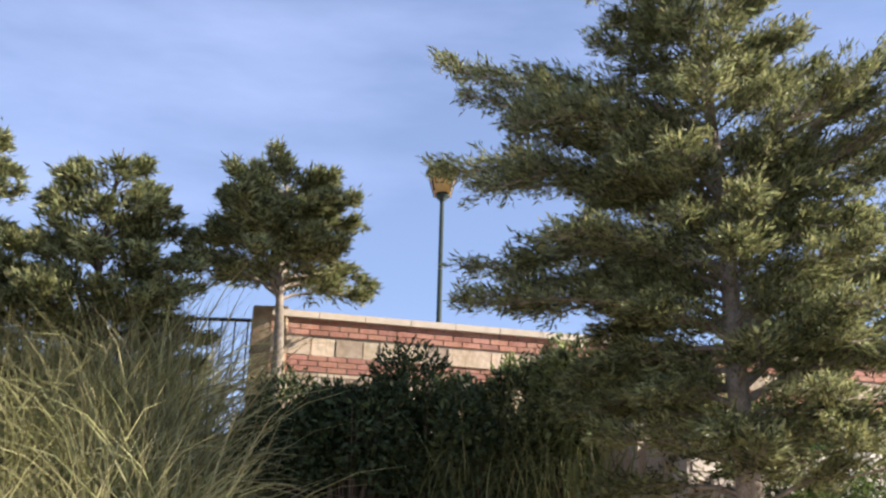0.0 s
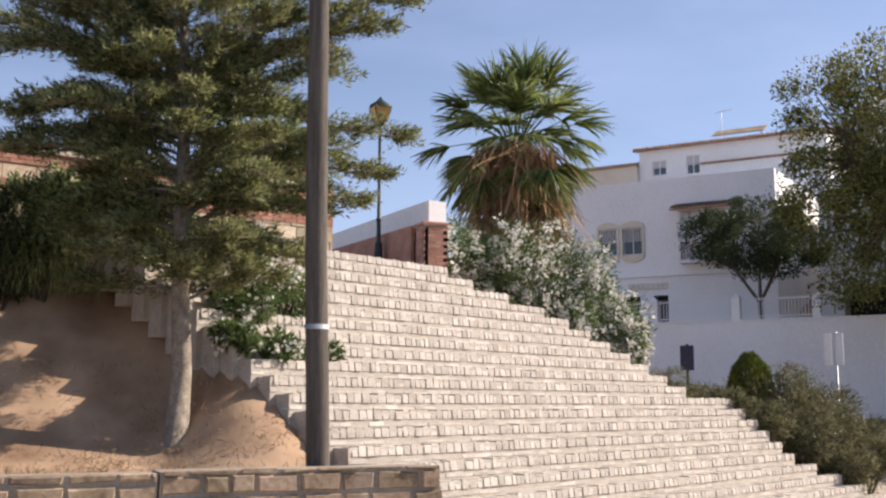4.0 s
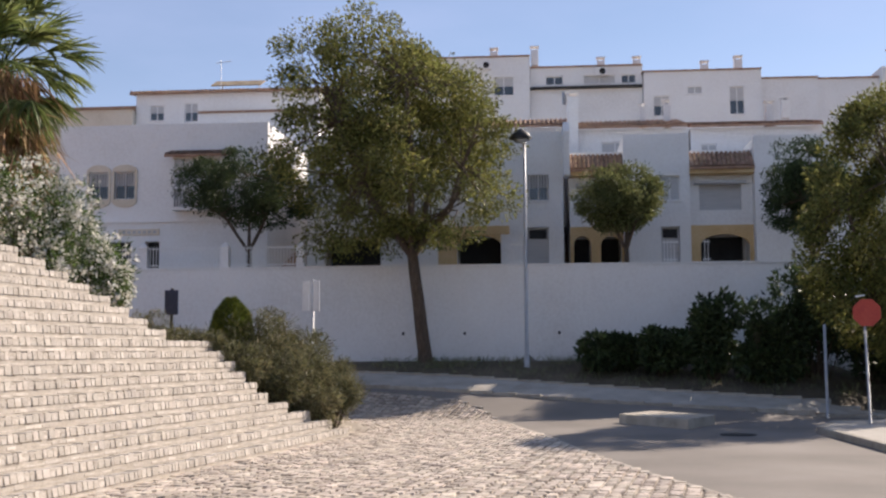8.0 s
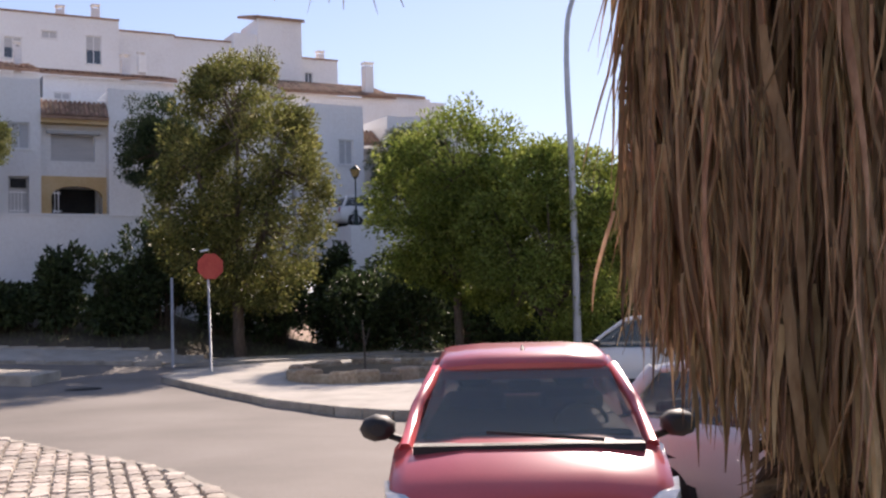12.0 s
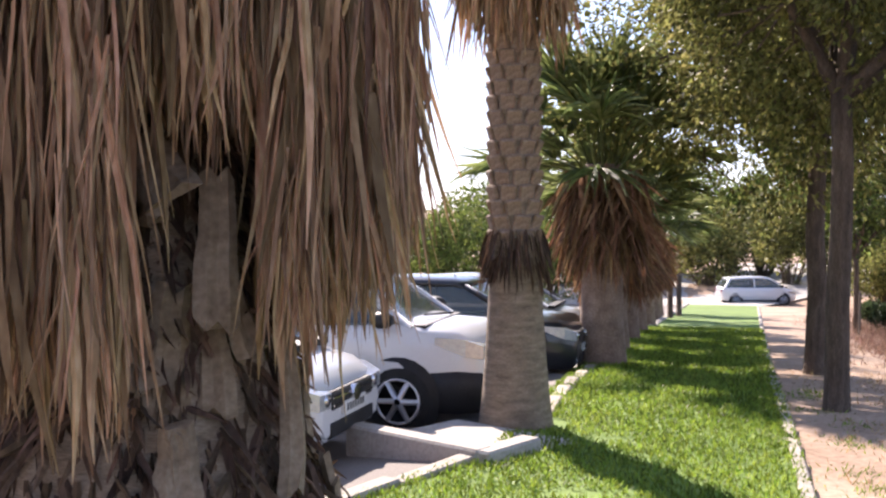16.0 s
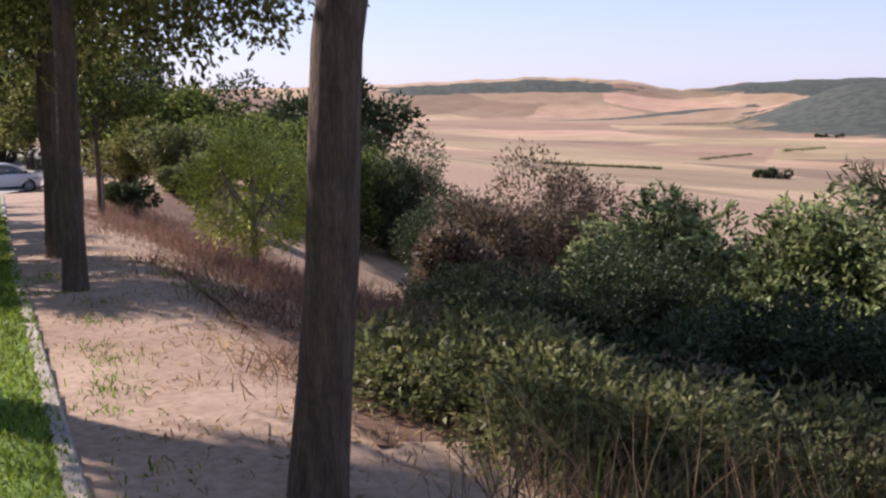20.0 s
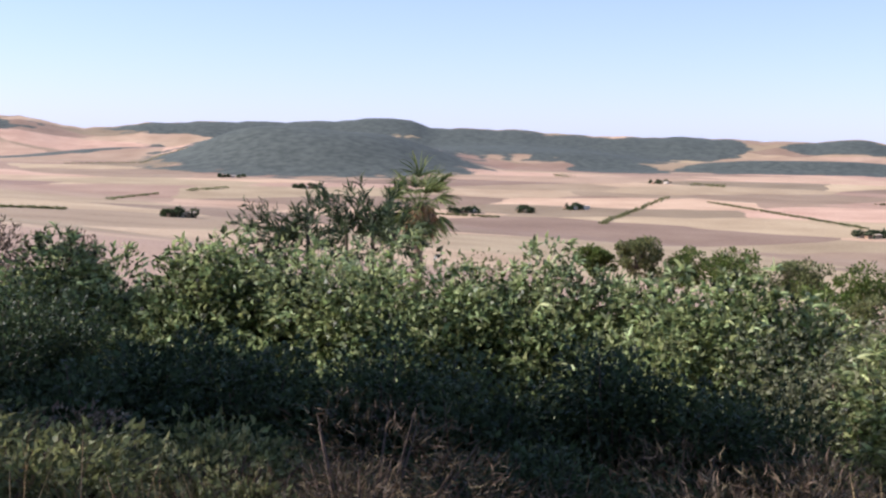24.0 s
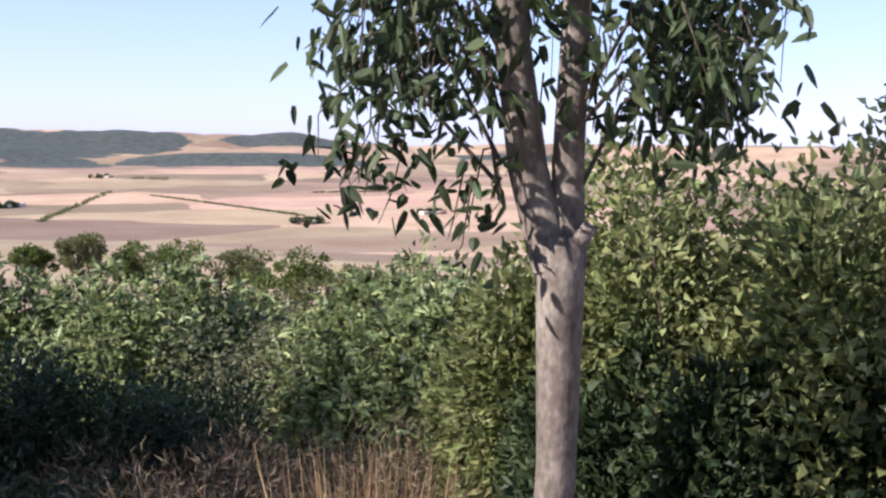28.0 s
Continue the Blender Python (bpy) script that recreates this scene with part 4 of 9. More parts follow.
ROAD_EDGE = [(26.6, 30.6), (28.9, 26.6), (29.9, 23.4), (29.5, 21.9), (28.3, 20.4), (24.0, 15.6), (20.1, 11.6), (17.8, 9.0), (16.7, 7.6), (15.0, 5.7), (13.6, 4.4), (11.0, 2.6), (7.5, 1.2), (3.0, 0.6), (-6.0, 0.8)]
sheet("road", [(-6, 0.8), (-3.0, 0.42), (0.45, -0.6), (5.5, -0.88), (7.3, -2.9), (8.5, -5.0), (9.2, -5.5), (12.5, -8.2), (28, -21.6), (46, -37.5), (60, -30), (64, 0), (60, 12), (48, 24)] + ROAD_EDGE[:-1], 0.0, 2.5, "asphalt", "worn grey asphalt road with a sunlit dusty surface", "road")
sheet("plaza_bed", ROAD_EDGE + [(-6, 12.3), (5.6, 12.3), (7.0, 12.8), (20.9, 19.4), (22.6, 22.6), (24.5, 29.5)], -0.02, 1.0, "mortar", "sandy bedding between pale plaza cobbles", "pavement")
LAWN = [(5.5, -0.9), (7.3, -2.9), (8.5, -5.0), (9.2, -5.5), (12.5, -8.2), (28, -21.6), (46, -37.5), (43, -39.6), (15.6, -14.5), (4.4, -4.5), (0.6, -1.1), (0.5, -0.62)]
sheet("lawn", LAWN, 0.05, 1.5, "lawn", "mown green lawn strip with long tree shadows", "lawn")
sheet("soil_strip", [(4.4, -4.5), (15.6, -14.5), (43, -39.6), (41.0, -42.0), (13.5, -17.2), (2.6, -6.6), (-6.4, 1.0), (-6.0, 1.6), (-3.0, 0.4), (0.55, -1.0)], 0.03, 1.2, "soil", "bare dry brown earth strip strewn with litter", "soil")
sheet("slope_soil", [(3.6, -5.8), (14.3, -16.2), (41.6, -41.4), (36.5, -46.5), (9.5, -22.0), (-1.0, -11.5)], 0.018, 1.2, "slope", "reddish-brown bare slope below the earth strip", "soil")
sheet("far_parking", [(46, -37.5), (60, -30), (90, -52), (72, -80), (56, -62), (43, -39.6)], 0.02, 6, "concrete", "pale sunlit road crossing beyond the lawn", "road")

# flat irregular cobbles of the plaza; those of the near corner are single pieces
PLAZA = ROAD_EDGE + [(-6, 12.3), (5.6, 12.3), (7.0, 12.8), (20.9, 19.4), (22.6, 22.6), (24.5, 29.5)]


def cobbles():
    r = np.random.default_rng(77)
    plaza = thing("plaza", label="plaza paved with pale irregular flat cobbles", category="pavement", kind="structure")
    X, Y, Wd, Hd = [], [], [], []
    row, v = 0, -14.0
    while v < 16:
        h = r.uniform(0.17, 0.27)
        u = -12 + r.uniform(0, 0.3)
        while u < 34:
            w = r.uniform(0.2, 0.42)
            X.append(u + w / 2)
            Y.append(v + h / 2)
            Wd.append(w)
            Hd.append(h)
            u += w
        v += h
    X, Y, Wd, Hd = map(np.array, (X, Y, Wd, Hd))
    wx, wy = 6 + UX * X - UY * Y, 5 + UY * X + UX * Y
    ok = poly_mask(PLAZA)(wx, wy) & (np.hypot(wx - 1, wy) > 3.0) & (np.arctan2(wx - 1, wy + 0.5) > 0.15)
    X, Y, Wd, Hd, wx, wy = (a[ok] for a in (X, Y, Wd, Hd, wx, wy))
    n = len(X)
    an = np.linspace(0, 2 * math.pi, 8)[:-1] + r.uniform(0, 0.9, (n, 1))
    rad = r.uniform(0.40, 0.56, (n, 7))
    ox = np.clip(np.cos(an) * rad * 1.25, -0.5, 0.5) * (Wd[:, None] - 0.02)
    oy = np.clip(np.sin(an) * rad * 1.25, -0.5, 0.5) * (Hd[:, None] - 0.02)
    px, py = X[:, None] + ox, Y[:, None] + oy
    gx, gy = 6 + UX * px - UY * py, 5 + UY * px + UX * py
    top = land(wx, wy)[:, None] + 0.022 + r.uniform(-0.006, 0.01, (n, 1)) + r.normal(size=(n, 7)) * 0.004
    cx, cy = 6 + UX * X - UY * Y, 5 + UY * X + UX * Y
    ring0 = np.stack([gx, gy, top - 0.05], -1)
    ring1 = np.stack([cx[:, None] + (gx - cx[:, None]) * 0.93, cy[:, None] + (gy - cy[:, None]) * 0.93, top], -1)
    mid = np.stack([cx, cy, top.mean(1) + 0.008], -1)[:, None]
    co = np.concatenate([ring0, ring1, mid], 1)
    j = np.arange(7)
    k = (j + 1) % 7
    side = np.stack([j, k, k + 7, j + 7], -1)
    cap = np.stack([j + 7, k + 7, np.full(7, 14)], -1)
    f3 = np.concatenate([np.stack([j, k, k + 7], -1), np.stack([j, k + 7, j + 7], -1), cap])
    near_by = (np.hypot(wx - 9.5, wy - 6.0) < 3.6)
    pick = np.flatnonzero(near_by)[:280]
    single = np.zeros(n, bool)
    single[pick] = True
    for i in pick:
        part("cobble", quads("cobble", co[i], f3), "cobbleobj", plaza)
    rest = co[~single].reshape(-1, 3)
    fa = (f3[None] + 15 * np.arange(int((~single).sum()))[:, None, None]).reshape(-1, 3)
    part("cobbles_beyond", quads("cobbles_beyond", rest, fa), "cobble", plaza, "pale cobbles", kind="stuff")


M["cobbleobj"] = mat("plaza_cobble_single", [(0.36, 0.30, 0.24), (0.50, 0.43, 0.36), (0.62, 0.55, 0.47)], 0.9, 3, 20, 0.4, per="object", vary=0.09, dist=0.01, coord="World")

# ---- stairs and terrace ----
def stair_pt(u, s):
    return BX + UX * u - UY * s, BY + UY * u + UX * s


def step_right(s):
    """Where a step ends on its east side: stepping in from the foot to the pillar at the top."""
    return float(np.interp(s, [0.0, 0.3, 0.8, 1.1, 2.62, 2.7, 3.1, 3.66, 4.45, 4.85, 5.25, 5.6], [10.9, 10.4, 9.0, 8.4, 8.4, 6.75, 6.3, 5.7, 4.65, 3.9, 2.45, 1.75]))


stairs = thing("stone_stairs", label="wide flight of pale rough-stone steps climbing to a terrace", category="stairs", kind="structure")
for i in range(STEPS):
    s0 = i * TREAD
    u0, u1 = (-4.7 if i < 5 else -4.7 - 0.11 * (i - 4)), step_right(s0)
    z1 = STAIR_Z0 + RISE * (i + 1)
    pts = [stair_pt(u0, s0), stair_pt(u1, s0), stair_pt(u1, s0 + TREAD + 0.02), stair_pt(u0, s0 + TREAD + 0.02)]
    co = np.array([(x, y, z) for z in (z1 - 0.9, z1 - 0.03) for x, y in pts])
    part("step", quads("step", co, BOXF), "stepmortar", stairs, "mortar bed of a step")
# the facing stones: those of the lower steps are single pieces, the rest one joined part
sr = np.random.default_rng(21)
single, rest = 0, []


def step_stone(u, w, s0, z0, h, deep, out):
    j = sr.uniform(-0.007, 0.007, 8)
    lo = [stair_pt(u + j[0], s0 - out), stair_pt(u + w + j[1], s0 - out + j[2] * 0.6), stair_pt(u + w + j[1], s0 + deep), stair_pt(u + j[0], s0 + deep)]
    hi = [stair_pt(u + 0.003 + j[3] * 0.5, s0 - out + 0.022), stair_pt(u + w - 0.003 + j[4] * 0.5, s0 - out + 0.022), stair_pt(u + w - 0.003, s0 + deep), stair_pt(u + 0.003, s0 + deep)]
    return np.array([(x, y, z0) for x, y in lo] + [(x, y, z0 + h + j[5] * 0.7 - 0.004 * (k > 1)) for k, (x, y) in enumerate(hi)])


for i in range(STEPS):
    s0 = i * TREAD
    u = (-4.7 if i < 5 else -4.7 - 0.11 * (i - 4))
    ue = step_right(s0)
    z0 = STAIR_Z0 + RISE * i
    # flat stones below, a row of small upright stones as the nosing above
    for course, (w0, w1, za, zb, o0, o1) in enumerate(((0.2, 0.42, 0.004, 0.098, 0.0, 0.014), (0.10, 0.19, 0.100, RISE - 0.010, 0.010, 0.030))):
        u = (-4.7 if i < 5 else -4.7 - 0.11 * (i - 4)) + (0.05 * course)
        while u < ue - 0.06:
            w = min(sr.uniform(w0, w1), ue - u)
            gap = (0.004, 0.012)[course]
            co = step_stone(u + gap, w - 2 * gap, s0, z0 + za, zb - za + sr.uniform(-0.014, 0.004), sr.uniform(0.17, 0.23), sr.uniform(o0, o1))
            if course == 1 and 0 < i < 4 and -2 < u < 10 and single < 290:
                part("stone_block", quads("stone_block", co, BOXF), "stone", stairs)
                single += 1
            else:
                rest.append(co)
            u += w
co = np.concatenate(rest)
fa = np.concatenate([BOXF + 8 * k for k in range(len(rest))])
part("stone_blocks", quads("stone_blocks", co, fa), "stonei", stairs, "rough pale stone blocks", kind="stuff")
# landing at the top
c = [stair_pt(-6.6, STEPS * TREAD), stair_pt(step_right(STEPS * TREAD) , STEPS * TREAD), (9.6, 28), (2.0, 26)]
zt = STAIR_Z0 + RISE * STEPS
part("landing", quads("landing", np.array([(x, y, z) for z in (zt - 0.5, zt - 0.01) for x, y in c]), BOXF), "concrete", stairs, "terrace landing at the head of the steps")


# ---- houses on the east side ----
HO, HU, HW = np.array([37.0, 25.2]), np.array([0.574, -0.819]), np.array([0.819, 0.574])
HM = Matrix(((HU[0], HW[0], 0, HO[0]), (HU[1], HW[1], 0, HO[1]), (0, 0, 1, 0), (0, 0, 0, 1)))


def hp(u, w, z=0.0):
    p = HO + HU * u + HW * w
    return (p[0], p[1], z)


def hthing(name, label, category="house", group="", kind=""):
    """A thing whose own axes run along the street front: x along it, y away from the street."""
    ob = thing(name, label=label, category=category, group=group, kind=kind)
    ob.matrix_basis = HM
    return ob


def holed(u0, u1, z0, z1, w, th, holes):
    """An upright panel with openings cut right through it; holes (u0, u1, z0, z1)."""
    us = sorted({u0, u1, *[h[0] for h in holes], *[h[1] for h in holes]})
    zs = sorted({z0, z1, *[h[2] for h in holes], *[h[3] for h in holes]})
    solid = {(i, k) for i in range(len(us) - 1) for k in range(len(zs) - 1)
             if not any(h[0] <= us[i] and us[i + 1] <= h[1] and h[2] <= zs[k] and zs[k + 1] <= h[3] for h in holes)}
    bm, vs = bmesh.new(), {}

    def at(i, k, y):
        if (i, k, y) not in vs:
            vs[i, k, y] = bm.verts.new((us[i], y, zs[k]))
        return vs[i, k, y]
    y0, y1 = w, w + th
    for i, k in solid:
        bm.faces.new((at(i, k, y0), at(i + 1, k, y0), at(i + 1, k + 1, y0), at(i, k + 1, y0)))
        bm.faces.new((at(i, k, y1), at(i, k + 1, y1), at(i + 1, k + 1, y1), at(i + 1, k, y1)))
        for di, dk, (a, b), (c, d) in ((-1, 0, (i, k + 1), (i, k)), (1, 0, (i + 1, k), (i + 1, k + 1)), (0, -1, (i, k), (i + 1, k)), (0, 1, (i + 1, k + 1), (i, k + 1))):
            if (i + di, k + dk) not in solid:
                bm.faces.new((at(a, b, y0), at(a, b, y1), at(c, d, y1), at(c, d, y0)))
    me = bpy.data.meshes.new("wall")
    bm.to_mesh(me)
    bm.free()
    return me


def arch_fill(u0, u1, zs, zt, w, th, n=10):
    """The masonry above an arch: from the spring height to the flat top of the opening."""
    co, fa = [], []
    c, hw = (u0 + u1) / 2, (u1 - u0) / 2
    for i in range(n + 1):
        a = math.pi * (1 - i / n)
        x, z = c + hw * math.cos(a), zs + (zt - zs) * 0.94 * math.sin(a)
        for y in (w, w + th):
            co += [(x, y, z), (x, y, zt)]
    for i in range(n):
        b = i * 4
        fa += [(b, b + 4, b + 5, b + 1), (b + 2, b + 3, b + 7, b + 6), (b, b + 2, b + 6, b + 4)]
    return quads("arch", np.array(co), np.array(fa))


def window(parent, u0, u1, z0, z1, w, kind="plain", surround="whitewash", grille=False):
    win = part("window", boxes("window", [(u0, w + 0.16, z0, u1, w + 0.18, z1)]), "water" if kind != "blind" else "blind", parent)
    f = 0.05
    part("frame", boxes("frame", [(u0, w + 0.1, z0, u0 + f, w + 0.16, z1), (u1 - f, w + 0.1, z0, u1, w + 0.16, z1), (u0 + f, w + 0.1, z1 - f, u1 - f, w + 0.16, z1), (u0 + f, w + 0.1, z0, u1 - f, w + 0.16, z0 + f), ((u0 + u1) / 2 - 0.025, w + 0.1, z0 + f, (u0 + u1) / 2 + 0.025, w + 0.155, z1 - f)]), "whitewash" if kind != "dark" else "iron", win)
    part("sill", boxes("sill", [(u0 - 0.08, w - 0.06, z0 - 0.07, u1 + 0.08, w + 0.1, z0 - 0.004)]), surround, win)
    if kind == "half":
        part("blind", boxes("blind", [(u0 + f, w + 0.12, (z0 + z1) / 2, u1 - f, w + 0.155, z1 - f)]), "blind", win)
    if grille:
        n = max(4, int((u1 - u0) / 0.12))
        for i in range(n + 1):
            x = u0 + (u1 - u0) * i / n
            part("bar", tubes("bar", [([(x, w - 0.04, z0), (x, w - 0.04, z1)], [0.012, 0.012])], 4), "iron", win)
    return win


def tile_roof(parent, u0, u1, w0, z0, w1, z1, pitch=0.24, name="roof", eave=True, mt="tile"):
    """A sloping roof of round clay tiles: a deck and half-round tile rows running up the slope."""
    deck = part(name, quads("deck", np.array([(u0, w0, z0 - 0.12), (u1, w0, z0 - 0.12), (u1, w1, z1 - 0.12), (u0, w1, z1 - 0.12), (u0, w0, z0), (u1, w0, z0), (u1, w1, z1), (u0, w1, z1)]), BOXF), mt, parent)
    n = max(2, int((u1 - u0) / pitch))
    co, fa, k = [], [], 0
    st = 5
    for i in range(n):
        x = u0 + (i + 0.5) * (u1 - u0) / n
        for j in range(st):
            a0, a1 = j / st, (j + 1) / st + 0.015
            for f, rr in ((a0, 0.085), (a1, 0.07)):
                w, z = w0 - 0.05 + (w1 - w0 + 0.05) * f, z0 + (z1 - z0) * f
                for q in range(6):
                    an = math.pi * q / 5
                    co.append((x + rr * math.cos(an), w, z + rr * math.sin(an) + 0.012 * (1 - (f - a0))))
            for q in range(5):
                fa.append((k + q, k + q + 1, k + 7 + q, k + 6 + q))
            k += 12
    ob = part("tiling", quads("tiling", np.array(co), np.array(fa)), mt, deck, kind="stuff")
    ob["kind"] = "stuff"
    return deck


def chimney(parent, u, w, z0, z1, s=0.28):
    c = part("chimney", bevel_box(u - s, w - s, z0, u + s, w + s, z1 - 0.28, 0.02), "whitewash", parent)
    part("cap", boxes("cap", [(u - s - 0.05, w - s - 0.05, z1 - 0.07, u + s + 0.05, w + s + 0.05, z1)] + [(u + a * s - 0.04, w + b * s - 0.04, z1 - 0.28, u + a * s + 0.04, w + b * s + 0.04, z1 - 0.07) for a in (-0.8, 0.8) for b in (-0.8, 0.8)]), "whitewash", c)
    return c


def flat_house(name, label, u0, u1, w0, w1, z0, z1, wins=(), edge=True, holes=(), material="whitewash", group="white houses"):
    """A plain rendered house: front panel with window openings, body behind, tiled or plain roof edge."""
    t = hthing(name, label, group=group)
    hs = [(a, b, c, d) for a, b, c, d, *_ in wins] + list(holes)
    part("wall", holed(u0, u1, z0, z1, w0, 0.25, hs), material, t)
    part("body", boxes("body", [(u0, w0 + 0.6, z0, u1, w1, z1 - 0.05), (u0, w0 + 0.25, z0, u0 + 0.2, w0 + 0.6, z1 - 0.05), (u1 - 0.2, w0 + 0.25, z0, u1, w0 + 0.6, z1 - 0.05), (u0, w0 + 0.25, z1 - 0.25, u1, w0 + 0.6, z1 - 0.05)]), material, t)
    for a, b, c, d, *k in wins:
        window(t, a, b, c, d, w0, k[0] if k else "plain", grille=len(k) > 1)
    if edge:
        part("roof", boxes("roof", [(u0 - 0.12, w0 - 0.12, z1, u1 + 0.02, w1, z1 + 0.1)]), "tile", t, "thin clay-tile roof edge")
    return t


# retaining wall with coping
rw = hthing("retaining_wall", "tall whitewashed retaining wall above the verge", "wall", kind="structure")
part("wall_face", boxes("wall_face", [(-26, 0, 0.3, 15.2, 0.45, 5.12)]), "whitewash", rw)
for i in range(20):
    part("coping", boxes("coping", [(-26 + i * 2.06, -0.05, 5.12, -26 + i * 2.06 + 2.05, 0.5, 5.2)]), "whitewash", rw)
for u in (-5.2, -2.7, 1.1, 5.0):
    part("drain_spout", tubes("drain_spout", [([(u, -0.08, 2.4), (u, 0.05, 2.42)], [0.06, 0.06])], 8), "dark", rw)
# garden wall turning away at the right
part("wall_return", boxes("wall_return", [(14.8, 0.45, 0.3, 15.2, 14, 5.2)]), "whitewash", rw)

# left house
lh = hthing("corner_house", "two-storey white house with rounded cream window surrounds and a flat parapet", group="white houses")
hA = [(-21.1, -20.15, 9.0, 10.3), (-19.85, -18.85, 9.0, 10.3), (-16.8, -14.4, 8.6, 10.9), (-20.6, -19.0, 5.2, 6.95), (-18.3, -17.6, 5.2, 6.95)]
part("wall", holed(-22.6, -12.4, 5.0, 12.6, 6.0, 0.3, hA), "whitewash", lh)
part("body", boxes("body", [(-22.6, 6.8, 5.0, -12.4, 15, 12.4), (-22.6, 6.3, 5, -22.3, 6.8, 12.4), (-12.7, 6.3, 5, -12.4, 6.8, 12.4), (-22.6, 6.3, 12.2, -12.4, 6.8, 12.4)]), "whitewash", lh)
part("parapet", boxes("parapet", [(-22.6, 6.8, 12.4, -22.35, 15, 12.6), (-12.65, 6.8, 12.4, -12.4, 15, 12.6)]), "whitewash", lh)
part("string_course", boxes("string_course", [(-22.6, 5.9, 7.85, -12.4, 5.997, 8.0)]), "whitewash", lh)
for a, b in ((-21.1, -20.15), (-19.85, -18.85)):
    window(lh, a, b, 9.0, 10.3, 6.0, "half", "cream", True)
    for c in (a - 0.12, b):
        part("arch_surround", boxes("arch_surround", [(c, 5.94, 8.95, c + 0.12, 5.997, 10.4)]), "cream", lh, "cream window surround")
    for zc, s in ((10.35, 1), (8.93, -1)):
        n = 12
        c, hw = (a + b) / 2, (b - a) / 2 + 0.12
        co = [(c + hw * math.cos(math.pi * i / n), y, zc + s * 0.32 * math.sin(math.pi * i / n)) for y in (5.93, 5.997) for i in range(n + 1)]
        fa = [(i, i + 1, n + 2 + i, n + 1 + i) for i in range(n)] + [(0, i, i + 1, i + 1) for i in range(1, n)][:0]
        bm = bmesh.new()
        vs = [bm.verts.new(p) for p in co]
        bm.faces.new(vs[: n + 1])
        bm.faces.new(vs[n + 1:])
        for f in fa:
            bm.faces.new([vs[k] for k in f])
        part("arch_tympanum", bm, "cream", lh, "cream rounded moulding")
bay = part("bay_window", boxes("bay_window", [(-16.8, 5.3, 8.35, -14.4, 5.997, 8.5)]), "whitewash", lh, "white glazed bay window")
for x in (-16.8, -15.65, -14.5):
    part("bay_post", boxes("bay_post", [(x, 5.3, 8.5, x + 0.1, 5.4, 10.8)]), "whitewash", bay)
for a, b in ((-16.7, -15.65), (-15.55, -14.5)):
    part("bay_rail", boxes("bay_rail", [(a, 5.305, 9.35, b, 5.37, 9.45)]), "whitewash", bay)
part("bay_top", boxes("bay_top", [(-16.8, 5.3, 10.8, -14.4, 5.997, 10.9)]), "whitewash", bay)
part("pane", boxes("pane", [(-16.7, 5.42, 8.5, -14.5, 5.44, 10.8)]), "blind", bay)
for i in range(16):
    x = -16.65 + i * 0.14
    part("baluster", tubes("baluster", [([(x, 5.27, 8.5), (x, 5.27, 9.3)], [0.012, 0.012])], 4), "iron", bay)
tile_roof(lh, -17.1, -14.1, 5.0, 10.95, 6.0, 11.25, name="bay_roof")
# thin black sheets paint the unlit inside of both doorways
for a, b in ((-20.6, -19.0), (-18.3, -17.6)):
    part("doorway", boxes("doorway", [(a, 6.5, 5.2, b, 6.55, 6.95)]), "dark", lh, "near-black sheet for the shade inside the doorway")
part("name_board", boxes("name_board", [(-19.6, 5.95, 7.25, -17.6, 5.997, 7.55)]), "cream", lh, "pale board with faded lettering bars")
for i in range(7):
    part("letter_bar", boxes("letter_bar", [(-19.4 + i * 0.25, 5.935, 7.34, -19.25 + i * 0.25, 5.949, 7.46)]), "galv", lh)
for u in (-18.75, -16.2, -12.7, -9.5):
    g = hthing("gate_pillar", "white garden pillar with a pointed cap on the wall", "pillar", "garden pillars")
    part("shaft", boxes("shaft", [(u - 0.17, 0.1, 5.2, u + 0.17, 0.42, 6.05)]), "whitewash", g)
    bm = bmesh.new()
    b = [bm.verts.new(p) for p in ((u - 0.2, 0.06, 6.05), (u + 0.2, 0.06, 6.05), (u + 0.2, 0.46, 6.05), (u - 0.2, 0.46, 6.05))]
    a = bm.verts.new((u, 0.26, 6.3))
    bm.faces.new(b[::-1])
    for i in range(4):
        bm.faces.new((b[i], b[(i + 1) % 4], a))
    part("cap", bm, "whitewash", g)
for u0, u1 in ((-18.5, -16.4), (-16.0, -12.9), (-12.5, -9.7), (-0.9, -0.3), (0.9, 1.3), (5.3, 5.9), (6.9, 7.2)):
    fe = hthing("white_railing", "white iron railing on top of the wall", "railing", "white railings")
    part("rail", boxes("rail", [(u0, 0.24, 5.3, u1, 0.28, 5.34)]), "whitewash", fe)
    part("rail", boxes("rail", [(u0, 0.24, 6.0, u1, 0.28, 6.04)]), "whitewash", fe)
    b = boxes("bar", [(-0.012, 0.248, 5.2, 0.012, 0.272, 6.12)])
    for i in range(int((u1 - u0) / 0.13)):
        part("bar", b, "whitewash", fe, m=pose(u0 + 0.07 + i * 0.13, 0, 0))

